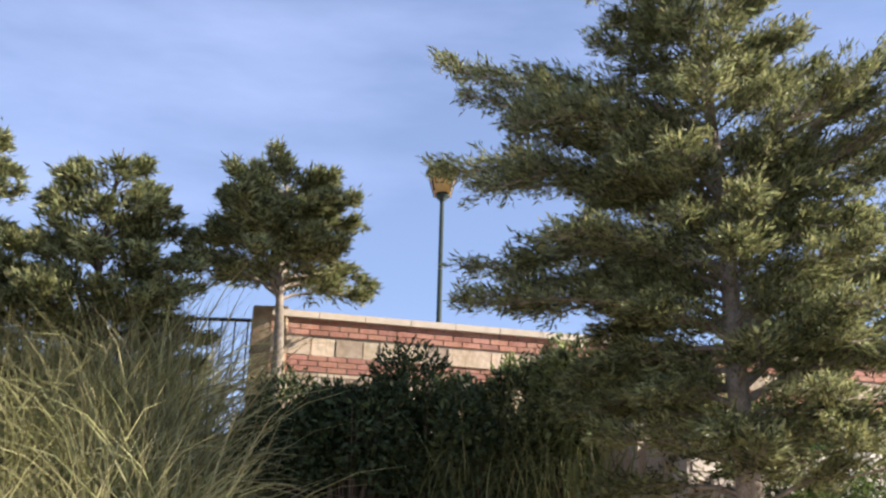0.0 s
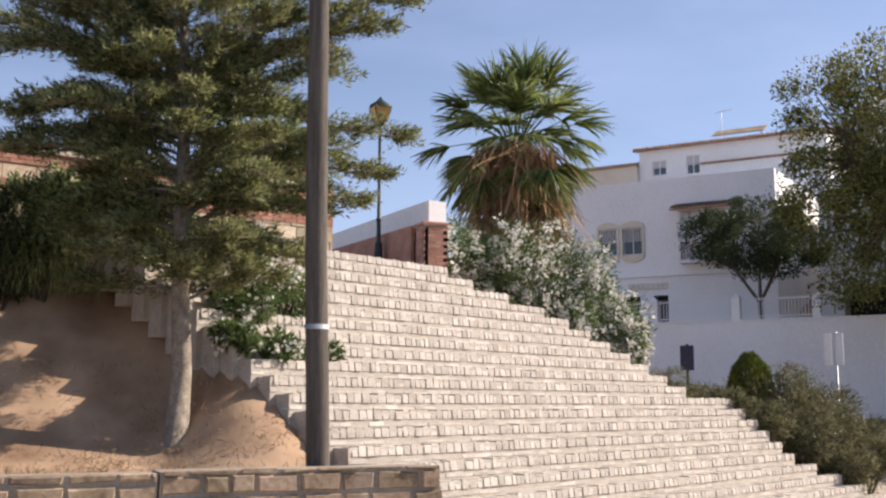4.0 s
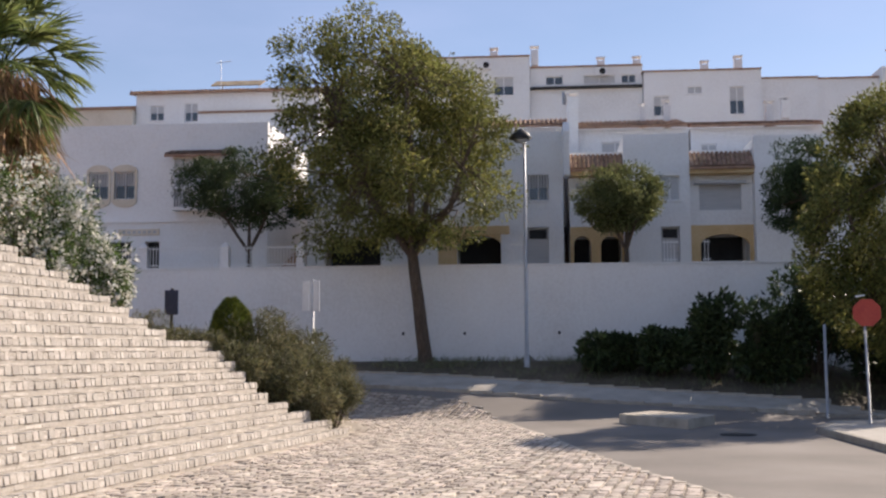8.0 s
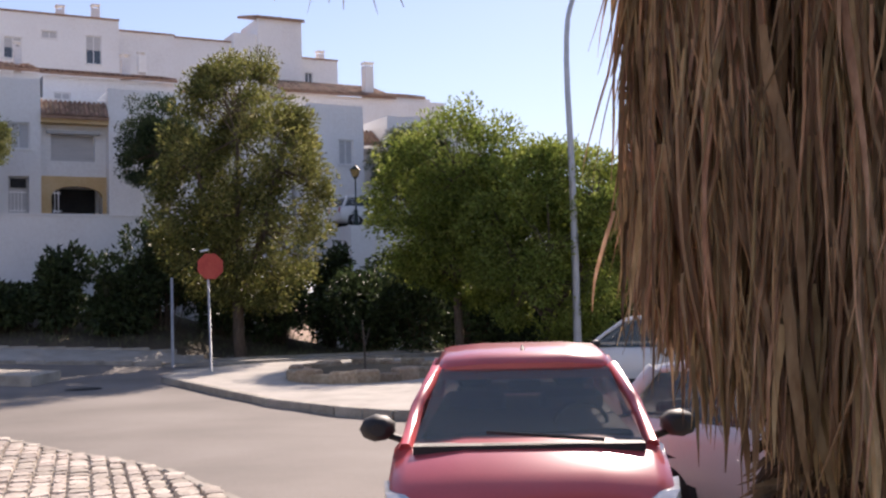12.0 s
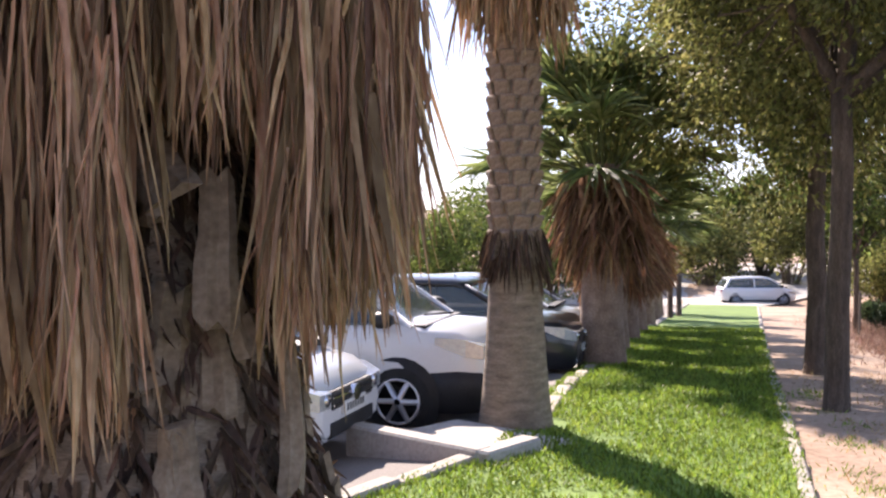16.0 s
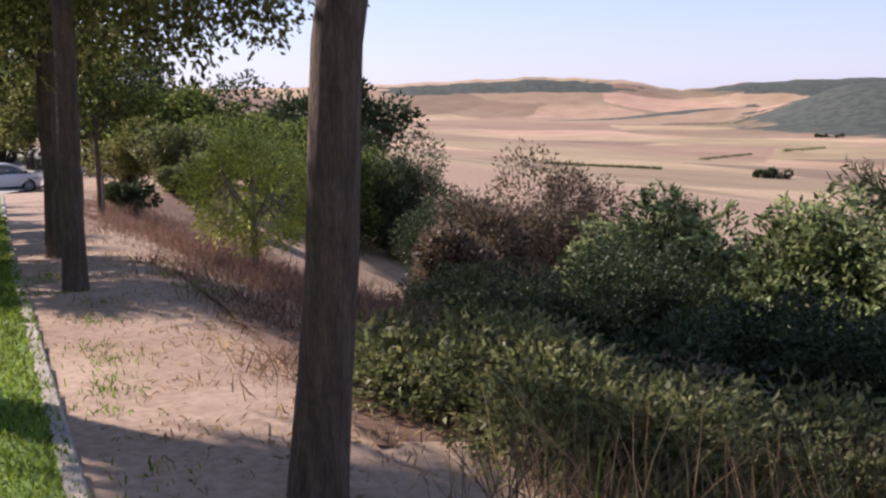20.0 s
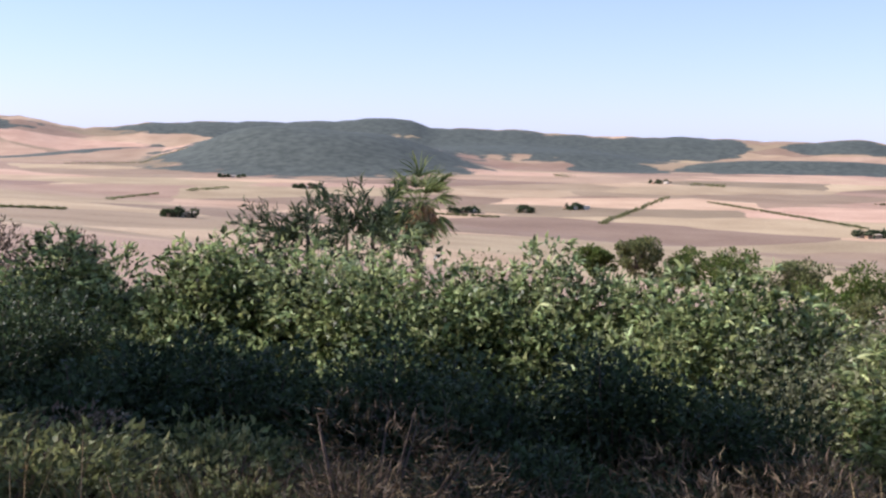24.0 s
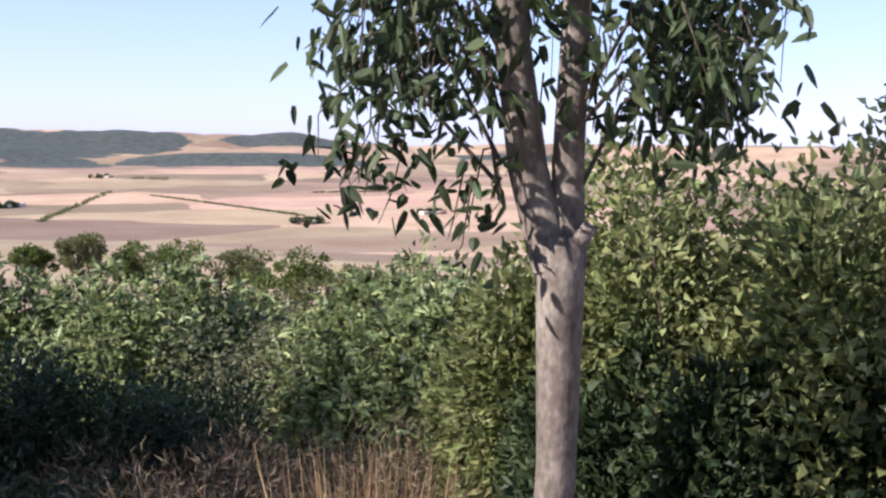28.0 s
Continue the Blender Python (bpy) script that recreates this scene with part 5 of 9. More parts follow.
# upper left house with a sloping tile eave and a solar collector
uh = flat_house("upper_house", "white house with a sloping tiled eave behind the corner house", -22.7, -12.0, 16, 26, 8, 16.55, [(-21.9, -21.05, 15.0, 15.9, "half"), (-19.85, -19.05, 14.9, 16.0, "half")], edge=False)
tile_roof(uh, -23.0, -11.8, 15.7, 16.6, 20, 17.3)
part("string_course", boxes("string_course", [(-19.0, 15.9, 15.35, -12, 15.997, 15.47)]), "tile", uh)
sc = hthing("solar_collector", "tilted roof solar collector beside a mast", "solar panel")
bm = bevel_box(-18.7, 17.2, 17.5, -15.7, 18.4, 17.56, 0.01)
bmesh.ops.rotate(bm, verts=bm.verts, cent=(-17, 17.8, 17.5), matrix=Matrix.Rotation(0.45, 3, "X"))
part("panel", bm, "rubblewall", sc)
for u in (-18.3, -16.1):
    part("leg", boxes("leg", [(u, 18.2, 16.8, u + 0.05, 18.25, 17.8)]), "galv", sc)
an = hthing("roof_aerial", "thin television aerial on a roof", "aerial", "aerials")
part("mast", tubes("mast", [([(-17.9, 16.6, 15.4), (-17.9, 16.6, 18.6)], [0.03, 0.02])], 5), "galv", an)
part("boom", tubes("boom", [([(-18.2, 16.6, 18.45), (-17.3, 16.6, 18.55)], [0.02, 0.02])], 4), "galv", an)
flat_house("cream_house", "sunlit cream house behind the palm", -31, -22.75, 22, 30, 8, 17.2, [], True, material="cream")
flat_house("cream_house", "sunlit cream house with a low roof behind the palm", -28, -22.72, 15.5, 21.5, 8, 15.6, [], True, material="cream")

# middle terrace of houses
def front_unit(u0, u1, zt, wins, label, low=()):
    t = hthing("terrace_house", label, group="terrace of white houses")
    hs = [x[:4] for x in wins] + [x[:4] for x in low]
    part("wall", holed(u0, u1, 5.0, zt, 6.0, 0.3, hs), "whitewash", t)
    part("body", boxes("body", [(u0, 7.6, 5, u1, 12, zt - 0.1), (u0, 6.3, 7.5, u1, 7.6, zt - 0.1), (u0, 6.3, 5, u0 + 0.2, 7.6, 7.5), (u1 - 0.2, 6.3, 5, u1, 7.6, 7.5)][:1] + [(u0, 6.3, 5, u0 + 0.2, 7.6, zt - 0.1), (u1 - 0.2, 6.3, 5, u1, 7.6, zt - 0.1), (u0 + 0.2, 6.3, zt - 0.35, u1 - 0.2, 7.6, zt - 0.1), (u0 + 0.2, 6.3, 7.55, u1 - 0.2, 7.6, 7.75)]), "whitewash", t)
    for a, b, c, d, *k in wins:
        window(t, a, b, c, d, 6.0, k[0], grille=len(k) > 1)
    for a, b, c, d, k in low:
        if k == "arch":
            part("arch", arch_fill(a, b, d - 0.5, d, 6.0, 0.3), "ochre", t, "ochre arch")
            # thin black sheet paints the shade at the back of the porch
            part("opening", boxes("opening", [(a, 7.5, c, b, 7.55, d)]), "dark", t, "near-black sheet for the shade inside the arched porch")
        elif k == "door":
            dr = part("door", boxes("door", [(a, 6.2, c, b, 6.25, d)]), "blind", t, "pale panelled door")
            part("door_light", boxes("door_light", [(a + 0.1, 6.16, d - 0.5, b - 0.1, 6.199, d - 0.1)]), "dark", dr)
    return t


u1 = front_unit(-10.5, 1.5, 11.85, [(-0.1, 0.8, 8.6, 9.8, "half", True), (-6.8, -5.8, 8.6, 9.8, "half")], "white terraced house with a barred window and arched porch",
                [(-3.4, -1.4, 5.05, 7.05, "arch"), (-0.2, 0.8, 5.05, 7.35, "door"), (-9.6, -7.0, 5.05, 7.0, "arch")])
part("ochre_panel", boxes("ochre_panel", [(-4.3, 5.95, 7.05, -1.0, 5.996, 7.45), (-4.3, 5.95, 5.05, -3.42, 5.996, 7.05)]), "ochre", u1, "ochre painted panel")
front_unit(4.25, 7.25, 11.6, [(5.9, 6.8, 8.5, 9.65, "blind")], "white terraced house block with a shuttered window", [(5.9, 6.75, 5.05, 7.3, "door")])
front_unit(10.15, 14.2, 11.4, [(11.6, 12.6, 8.6, 9.8, "half")], "white terraced house block at the end of the row")
fin = hthing("party_wall", "sunlit white party wall stepping between balconies", "wall", "party walls")
bm = bmesh.new()
vs = [bm.verts.new(p) for x in (1.5, 1.78) for p in ((x, 4.9, 9.6), (x, 6.0, 9.6), (x, 6.0, 12.1), (x, 5.3, 12.1), (x, 4.85, 11.6))]
bm.faces.new(vs[:5][::-1])
bm.faces.new(vs[5:])
for i in range(5):
    bm.faces.new((vs[i], vs[(i + 1) % 5], vs[5 + (i + 1) % 5], vs[5 + i]))
part("fin", bm, "whitewash", fin)


def recess(u0, u1, arches, label):
    """A set-back bay with a tiled balcony canopy over an ochre arched porch."""
    t = hthing("balcony_bay", label, group="terrace of white houses")
    part("wall", holed(u0, u1, 5.0, 10.0, 6.6, 0.3, [(a, b, 5.05, 7.0) for a, b in arches] + [(u0 + 0.5, u1 - 0.5, 8.1, 9.45)]), "whitewash", t)
    part("body", boxes("body", [(u0, 8.4, 5, u1, 12, 11.2), (u0, 6.9, 10.0, u1, 8.4, 10.2), (u0, 6.9, 7.6, u1, 8.4, 7.8)]), "whitewash", t)
    part("parapet", boxes("parapet", [(u0, 6.6, 10.0, u1, 6.8, 10.9)]), "whitewash", t)
    part("soffit", boxes("soffit", [(u0, 5.95, 9.72, u1, 6.598, 9.95)]), "ochre", t, "ochre soffit under the canopy")
    tile_roof(t, u0, u1, 5.8, 10.0, 6.58, 10.75, 0.2, "canopy")
    part("awning", boxes("awning", [(u0 + 0.3, 6.3, 9.3, u1 - 0.3, 6.597, 9.42)]), "blind", t, "grey roller awning")
    part("balcony_glass", boxes("balcony_glass", [(u0 + 0.5, 6.85, 8.1, u1 - 0.5, 6.87, 9.45)]), "blind", t)
    part("ochre_panel", holed(u0, u1, 5.05, 7.4, 6.54, 0.055, [(a, b, 5.05, 7.0) for a, b in arches]), "ochre", t, "ochre painted porch front")
    for a, b in arches:
        part("arch", arch_fill(a, b, 6.5, 7.0, 6.54, 0.3), "ochre", t)
        # black sheet in place of the unlit porch depth
        part("opening", boxes("opening", [(a, 8.3, 5.05, b, 8.35, 7.0)]), "dark", t, "near-black sheet for the shade inside the arched porch")
    return t


recess(1.8, 4.25, [(1.95, 2.75), (3.2, 4.15)], "balcony with a tiled canopy over an ochre arched porch")
recess(7.25, 10.15, [(7.75, 9.95)], "balcony with a tiled canopy over a wide ochre arch")
bt = flat_house("back_house", "white upper storey with a clay-tile roof set back behind the terrace", -10, 2.2, 11.4, 20, 8, 13.1, [], False, group="back row")
tile_roof(bt, -10.2, 2.0, 11.0, 13.2, 14.5, 14.2)
chimney(bt, 2.15, 11.2, 11.5, 14.85)
part("flue", tubes("flue", [([(1.75, 11.3, 14.3), (1.75, 11.3, 14.95)], [0.1, 0.1])], 8), "galv", bt)
bt2 = flat_house("back_house", "white upper storey with a clay-tile roof and small window", 2.45, 7.9, 11.4, 20, 8, 12.95, [(3.6, 5.0, 11.7, 12.3, "blind")], False, group="back row")
tile_roof(bt2, 2.4, 7.9, 11.0, 13.05, 14.5, 14.0)
bt3 = flat_house("back_house", "white upper storey with a worn clay-tile roof", 8.1, 14.5, 11.4, 20, 8, 12.9, [(8.6, 9.4, 11.4, 12.1, "half")], False, group="back row")
tile_roof(bt3, 8.1, 14.6, 11.0, 13.0, 14.5, 13.8)
chimney(bt3, 12.4, 13.0, 12.5, 14.6, 0.22)
chimney(bt2, 7.2, 13.5, 12.5, 14.9, 0.18)
chimney(bt2, 6.0, 14.2, 12.5, 14.9, 0.16)

# top row, far up the slope
def ac_unit(u, w, z):
    a = hthing("air_conditioner", "white air-conditioning unit on a house wall", "air conditioner", "air conditioners")
    part("casing", bevel_box(u - 0.42, w - 0.32, z - 0.3, u + 0.42, w - 0.003, z + 0.3, 0.02), "whitewash", a)
    part("fan_grille", tubes("fan_grille", [([(u + 0.1, w - 0.34, z), (u + 0.1, w - 0.322, z)], [0.22, 0.22])], 12), "dark", a)


TOP = [(-12, -0.1, 30, 22.0, [(-2.6, -1.2, 19.3, 20.6, "half"), (-7.5, -6.2, 19.3, 20.6)]), (-0.08, 7.65, 30.6, 21.3, [(1.0, 2.2, 20.1, 20.7), (3.6, 5.8, 20.1, 20.7, "blind"), (6.2, 7.2, 20.1, 20.7)]),
       (7.68, 15.55, 30, 20.65, [(8.3, 9.4, 17.6, 19.0, "half"), (10.6, 11.6, 19.1, 19.6, "blind"), (13.4, 14.4, 17.6, 19.5, "half")]), (15.58, 19.4, 30.5, 20.1, []), (19.42, 25.3, 31, 20.1, []), (28.65, 31.8, 31, 19.4, [(29.2, 29.8, 17.5, 18.4)])]
for a, b, w, z, wins in TOP:
    flat_house("hill_house", "white flat-roofed house high on the slope", a, b, w, w + 9, 9, z, wins, True, group="hilltop houses")
part_t = hthing("hill_balcony", "dark balcony slab on a hilltop house", "balcony")
part("slab", boxes("slab", [(-0.08, 30.2, 19.75, 7.6, 30.597, 19.88)]), "iron", part_t)
for u, w, z in ((-2.6, 31, 22.9), (0.25, 31, 22.95), (4.9, 32, 22.3), (7.4, 32, 22.3), (12.0, 31.5, 21.7), (14.3, 31.5, 22.0), (16.6, 28, 18.2), (30.8, 32, 20.3)):
    ch = hthing("roof_chimney", "white capped chimney on a hilltop roof", "chimney", "roof chimneys")
    chimney(ch, u, w, z - 1.4, z, 0.26)
for u, w, z in ((-3.2, 30, 21.4), (4.8, 30.6, 20.9)):
    ac_unit(u, w, z)
tw = hthing("stair_tower", "square white stair tower with a tiled cap", "tower", "hilltop houses")
part("wall", boxes("wall", [(25.3, 30, 9, 28.6, 34, 21.85)]), "whitewash", tw)
tile_roof(tw, 25.1, 28.8, 29.8, 21.9, 34.2, 22.9)
part("lean_to", boxes("lean_to", [(23.6, 30.3, 9, 25.297, 33, 20.7)]), "whitewash", tw)
# far right houses
fh = flat_house("end_house", "white house with a low tiled roof closing the street", 25.5, 37.6, 25, 34, 4, 15.6, [(27.2, 28.0, 14.1, 14.7)], False)
tile_roof(fh, 25.3, 33.6, 24.7, 15.7, 29, 17.2)
fh2 = flat_house("end_house", "white house with a tiled hood beyond the trees", 32.3, 37.5, 27, 34, 4, 16.2, [], False)
tile_roof(fh2, 32.2, 37.0, 26.7, 16.25, 30, 17.0)
chimney(fh2, 32.0, 26, 15.0, 18.3, 0.33)
lo = hthing("end_terrace", "white terraced blocks with a tiled canopy behind the trees", group="terrace of white houses")
part("wall", holed(20.5, 23.6, 3.0, 11.7, 8, 0.3, [(22.2, 23.0, 8.6, 9.9)]), "whitewash", lo)
part("body", boxes("body", [(20.5, 8.6, 3, 23.6, 15, 11.6), (20.5, 8.3, 3, 20.8, 8.6, 11.6), (23.3, 8.3, 3, 23.6, 8.6, 11.6), (23.6, 10, 3, 25, 15, 9.8), (25, 8, 3, 31, 15, 11.3)]), "whitewash", lo)
window(lo, 22.2, 23.0, 8.6, 9.9, 8.0, "blind")
tile_roof(lo, 23.6, 24.98, 8.6, 9.85, 9.9, 10.7, 0.2, "canopy")
flat_house("end_house", "white house partly hidden by the trees", 14.6, 20.3, 10, 18, 3, 12.2, [(16, 17, 8.6, 9.8, "half")], True)

# ---- north bank: plants, walls, lamps ----
LZ = lambda x, y: float(land(x, y))
r1 = np.random.default_rng(11)
# long side limbs: height on the trunk, reach to the east (+) or west (-), rise
BOUGHS = [(4.95, -3.2, 2.3), (4.75, -2.7, 1.75), (4.6, -2.2, 1.3), (4.87, -3.3, 1.06), (4.7, -2.7, 0.75), (4.87, -2.46, 0.12), (4.4, -2.85, 0.12), (4.2, -2.3, 0.25), (3.48, -2.66, 0.2), (3.6, -2.0, 0.1),
         (5.76, -1.85, 0.86), (5.5, -1.5, 0.6), (6.5, -1.15, 0.4), (6.9, -1.0, 0.4), (7.3, -1.25, 0.5), (7.7, -0.9, 0.4), (3.93, -1.96, 0.0), (2.75, -1.6, -0.1), (3.3, -1.6, -0.36),
         (6.3, 1.0, 0.55), (6.0, 1.2, 0.5), (4.9, 2.3, 1.5), (4.87, 3.3, 1.53), (4.7, 2.8, 1.2), (4.8, 2.7, 1.08), (4.5, 2.2, 0.7), (3.48, 3.05, 0.64), (3.6, 2.4, 0.5), (3.33, 3.0, 0.26), (7.0, 0.7, 0.35),
         (7.5, 0.8, 0.4), (2.9, 2.56, 0.34), (2.6, 1.9, -0.3), (4.24, 1.8, 0.36), (5.4, 1.5, 0.6)]
big = [(h, (-13 if k > 0 else 167) + r1.uniform(-14, 14), abs(k), rise) for h, k, rise in BOUGHS]
big += [(h + r1.uniform(-0.35, 0.35), (-13 if k > 0 else 167) + r1.uniform(-50, 50), abs(k) * r1.uniform(0.55, 0.8), rise * 0.6) for h, k, rise in BOUGHS]
big += ring_limbs(1.75, 6.2, 58, lambda f: 1.5 - 0.5 * f, r1, -0.02) + ring_limbs(6.0, 9.3, 44, lambda f: 1.0 - 0.8 * f, r1, 0.12)
conifer("conifer_tree", (3.75, 15.2, LZ(3.75, 15.2)), 9.6, big, "tall grey-green conifer with long drooping limbs on the bank", needle=0.105, per=38, trunk_r=0.145, lean=(-0.2, 0.1), twig=0.74, seed=3, start=0.12, bark="palebark")

small = ring_limbs(1.75, 3.3, 52, lambda f: 1.15 * (1 - 0.6 * f) + 0.15, r1, 0.12)
conifer("umbrella_conifer", (-1.22, 17.35, LZ(-1.22, 17.35) + 0.5), 3.6, small, "small round-headed conifer with a bare stem before the terrace wall", needle=0.12, per=30, trunk_r=0.085, twig=0.42, seed=5, bark="palebark")
mid = ring_limbs(1.5, 4.0, 48, lambda f: 1.3 * (1 - 0.75 * f) + 0.2, r1, 0.1)
conifer("ragged_conifer", (-3.3, 17.0, LZ(-3.3, 17.0) + 0.0), 4.5, mid, "ragged conical conifer beside the iron railing", needle=0.13, per=28, trunk_r=0.1, twig=0.5, seed=6)
mid2 = ring_limbs(0.7, 4.5, 58, lambda f: 1.45 * (1 - 0.8 * f) + 0.25, r1, 0.12)
conifer("ragged_conifer", (-5.3, 17.0, LZ(-5.3, 17.0) + 0.1), 5.1, mid2, "sunlit ragged conifer at the end of the bank", needle=0.13, per=28, trunk_r=0.1, twig=0.5, seed=8)

# ornamental grass and shrubs on the bank
pts, reeds = [], []
for i in range(46):
    x = -5.2 + 3.1 * r1.uniform()
    y = 16.2 + 1.4 * r1.uniform()
    pts.append((x, y, LZ(x, y) - 0.05))
for i in range(26):
    x = 0.6 + 2.0 * r1.uniform()
    y = 16.5 + 0.8 * r1.uniform()
    reeds.append((x, y, LZ(x, y) + 0.6))
for i in range(30):
    x, y = -5.0 + 3.3 * r1.uniform(), 14.3 + 1.9 * r1.uniform()
    pts.append((x, y, LZ(x, y) - 0.05))
tufts("reed_grass", reeds, "thin dark reed stems above the shrubs", "olive", 0.9, 18, 0.2, 0.012, 5, up=2.4, droop=0.9, seg=4)
tufts("feather_grass", pts, "arching tussocks of pale feathery grass on the bank", "feather", 2.5, 130, 0.22, 0.022, 4, up=2.0, droop=1.7, seg=5)
# darkleaf shrubs hold the conifer's shade in leaf colour; bramble ones stay light
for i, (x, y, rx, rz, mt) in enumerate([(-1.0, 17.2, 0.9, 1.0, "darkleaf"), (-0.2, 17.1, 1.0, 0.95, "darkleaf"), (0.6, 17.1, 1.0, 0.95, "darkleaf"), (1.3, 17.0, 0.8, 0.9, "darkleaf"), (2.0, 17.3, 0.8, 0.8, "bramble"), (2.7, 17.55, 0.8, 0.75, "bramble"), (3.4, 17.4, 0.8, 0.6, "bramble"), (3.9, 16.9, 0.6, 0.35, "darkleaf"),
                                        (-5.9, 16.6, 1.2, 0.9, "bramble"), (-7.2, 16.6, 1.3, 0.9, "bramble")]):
    bush("bank_shrub", (x, y, LZ(x, y) - 0.1), (rx * 1.1, 0.75, max(0.5, (5.25 - LZ(x, y)) / 1.75) if -2 < x < 1.5 else rz * 1.4), "dense shrub on the sloping bank, shade put into its leaves" if mt == "darkleaf" else "sunlit scrubby bush on the sloping bank", 0.11, 9500, mt, 20 + i, group="bank shrubs", wide=0.35)
for i, (x, y, s) in enumerate([(4.9, 16.3, 0.8), (5.6, 17.0, 0.9), (4.2, 17.2, 0.9), (5.3, 15.7, 0.6), (5.0, 17.6, 0.9), (5.9, 16.2, 0.55), (4.6, 15.6, 0.5)]):
    bush("bank_shrub", (x, y, LZ(x, y) - 0.05), (s, s * 0.9, s * 0.75), "leafy shrub with white flowers beside the steps", 0.1, 3200, "oleander", 40 + i, group="bank shrubs", wide=0.3, flowers=18)

# low stone wall at the foot of the bank
def rubble_wall(name, p, q, z0, z1, th, label, seed, size=0.34, cap=True):
    """Rubble wall: a core and separate rough stones on its face."""
    r = np.random.default_rng(seed)
    p, q = np.array(p, float), np.array(q, float)
    d = unit(q - p)
    nrm = np.array([d[1], -d[0]])
    ln = float(np.linalg.norm(q - p))
    t = thing(name, label=label, category="wall", kind="structure")
    n = nrm * th / 2
    pl = [p + n, q + n, q - n, p - n]
    part("core", quads("core", np.array([(x, y, z) for z in (z0, z1 - 0.02) for x, y in pl]), BOXF), "mortar", t)
    z = z0
    rows = []
    while z < z1 - 0.05:
        h = min(size * r.uniform(0.55, 0.9), z1 - z)
        x = 0.0
        while x < ln:
            w = min(size * r.uniform(0.7, 1.7), ln - x)
            rows.append((x, z, w, h))
            x += w
        z += h
    for x, z, w, h in rows:
        a, b = p + d * (x + 0.012), p + d * (x + w - 0.012)
        k = r.uniform(0.02, 0.06)
        o, i2 = nrm * (th / 2 + k), nrm * (th / 2 - 0.03)
        j = r.uniform(-0.02, 0.02, 8)
        co = np.array([(*(a + i2), z + 0.01), (*(b + i2), z + 0.01), (*(b + i2), z + h - 0.01), (*(a + i2), z + h - 0.01),
                       (*(a + o + d * (0.03 + j[0])), z + 0.04 + j[1]), (*(b + o - d * (0.03 + j[2])), z + 0.035 + j[3]), (*(b + o - d * (0.03 + j[4])), z + h - 0.035 + j[5]), (*(a + o + d * (0.03 + j[6])), z + h - 0.04 + j[7])])
        part("stone", quads("stone", co, BOXF), "rubbleobj", t)
    return t


M["rubbleobj"] = mat("rubble_stone", [(0.20, 0.135, 0.085), (0.36, 0.265, 0.175), (0.50, 0.40, 0.29)], 0.95, 2.2, 14, 0.7, per="object", vary=0.10, dist=0.03, coord="World")
M["rubbleochre"] = mat("ochre_stone", [(0.40, 0.31, 0.20), (0.54, 0.44, 0.31), (0.66, 0.57, 0.44)], 0.95, 2.2, 14, 0.6, per="object", vary=0.10, dist=0.03, coord="World")
rubble_wall("low_stone_wall", (3.0, 12.25), (6.28, 12.3), -0.5, 1.1, 0.45, "low brown rubble wall at the foot of the bank", 3)
rubble_wall("low_stone_wall_end", (-4.5, 12.2), (2.98, 12.25), -0.5, 1.08, 0.45, "low brown rubble wall shaded by trees", 4)


def banded_wall(name, p, q, zt, th, label, seed, pier=False):
    """Terrace wall: pale coping, brick band, ochre stones, brick band, stones below."""
    r = np.random.default_rng(seed)
    p, q = np.array(p, float), np.array(q, float)
    d = unit(q - p)
    nrm = np.array([d[1], -d[0]])
    ln = float(np.linalg.norm(q - p))
    t = thing(name, label=label, category="wall", kind="structure")

    def slab(nm, z0, z1, out, mt, a=0.0, b=None):
        b = ln if b is None else b
        n1, n2 = nrm * (th / 2 + out), -nrm * (th / 2 + out)
        A, B = p + d * a, p + d * b
        part(nm, quads(nm, np.array([(x, y, z) for z in (z0, z1) for x, y in (A + n1, B + n1, B + n2, A + n2)]), BOXF), mt, t)
    slab("core", zt - 3.2, zt - 0.09, -0.02, "mortar")
    x = 0.0
    while x < ln - 0.05:
        w = min(0.6, ln - x)
        slab("coping_stone", zt - 0.085, zt, 0.04, "cream", x + 0.004, x + w - 0.004)
        x += w
    for z0 in (zt - 0.085 - 0.22, zt - 0.085 - 0.70):
        for row in range(3):
            x = -0.12 * (row % 2)
            while x < ln:
                a, b = max(0.0, x), min(ln, x + 0.24)
                if b - a > 0.03:
                    slab("brick", z0 + row * 0.073 + 0.006, z0 + (row + 1) * 0.073 - 0.004, 0.0, "brick", a + 0.005, b - 0.005)
                x += 0.25
    for z0, z1 in ((zt - 0.575, zt - 0.31), (zt - 1.6, zt - 0.79)):
        z = z0
        while z < z1 - 0.04:
            h = min(r.uniform(0.13, 0.27), z1 - z)
            x = 0.0
            while x < ln - 0.02:
                w = min(r.uniform(0.2, 0.6), ln - x)
                slab("stone", z + 0.008, z + h - 0.008, r.uniform(-0.008, 0.02), "rubbleochre", x + 0.01, x + w - 0.01)
                x += w
            z += h
    return t


banded_wall("terrace_wall", (-1.45, 18.25), (7.4, 20.1), 5.95, 0.42, "terrace wall of ochre stone with terracotta brick bands and pale coping", 5)
t = thing("terrace_wall_pier", label="shaded stone pier ending the terrace wall", category="wall", kind="structure")
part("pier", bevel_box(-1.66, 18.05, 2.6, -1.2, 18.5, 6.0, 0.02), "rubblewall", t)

# needles, twigs and stones on the bare slope under the conifer
pts = []
for k in range(900):
    x, y = r1.uniform(-1.0, 6.6), r1.uniform(12.6, 16.4)
    pts.append((x, y, LZ(x, y) - 0.08))
tufts("slope_litter", pts, "dry needles, straw and twigs scattered on the brown bank", "dryweed", 0.10, 14, 0.16, 0.008, 19, "litter", 0.35, 0.5)

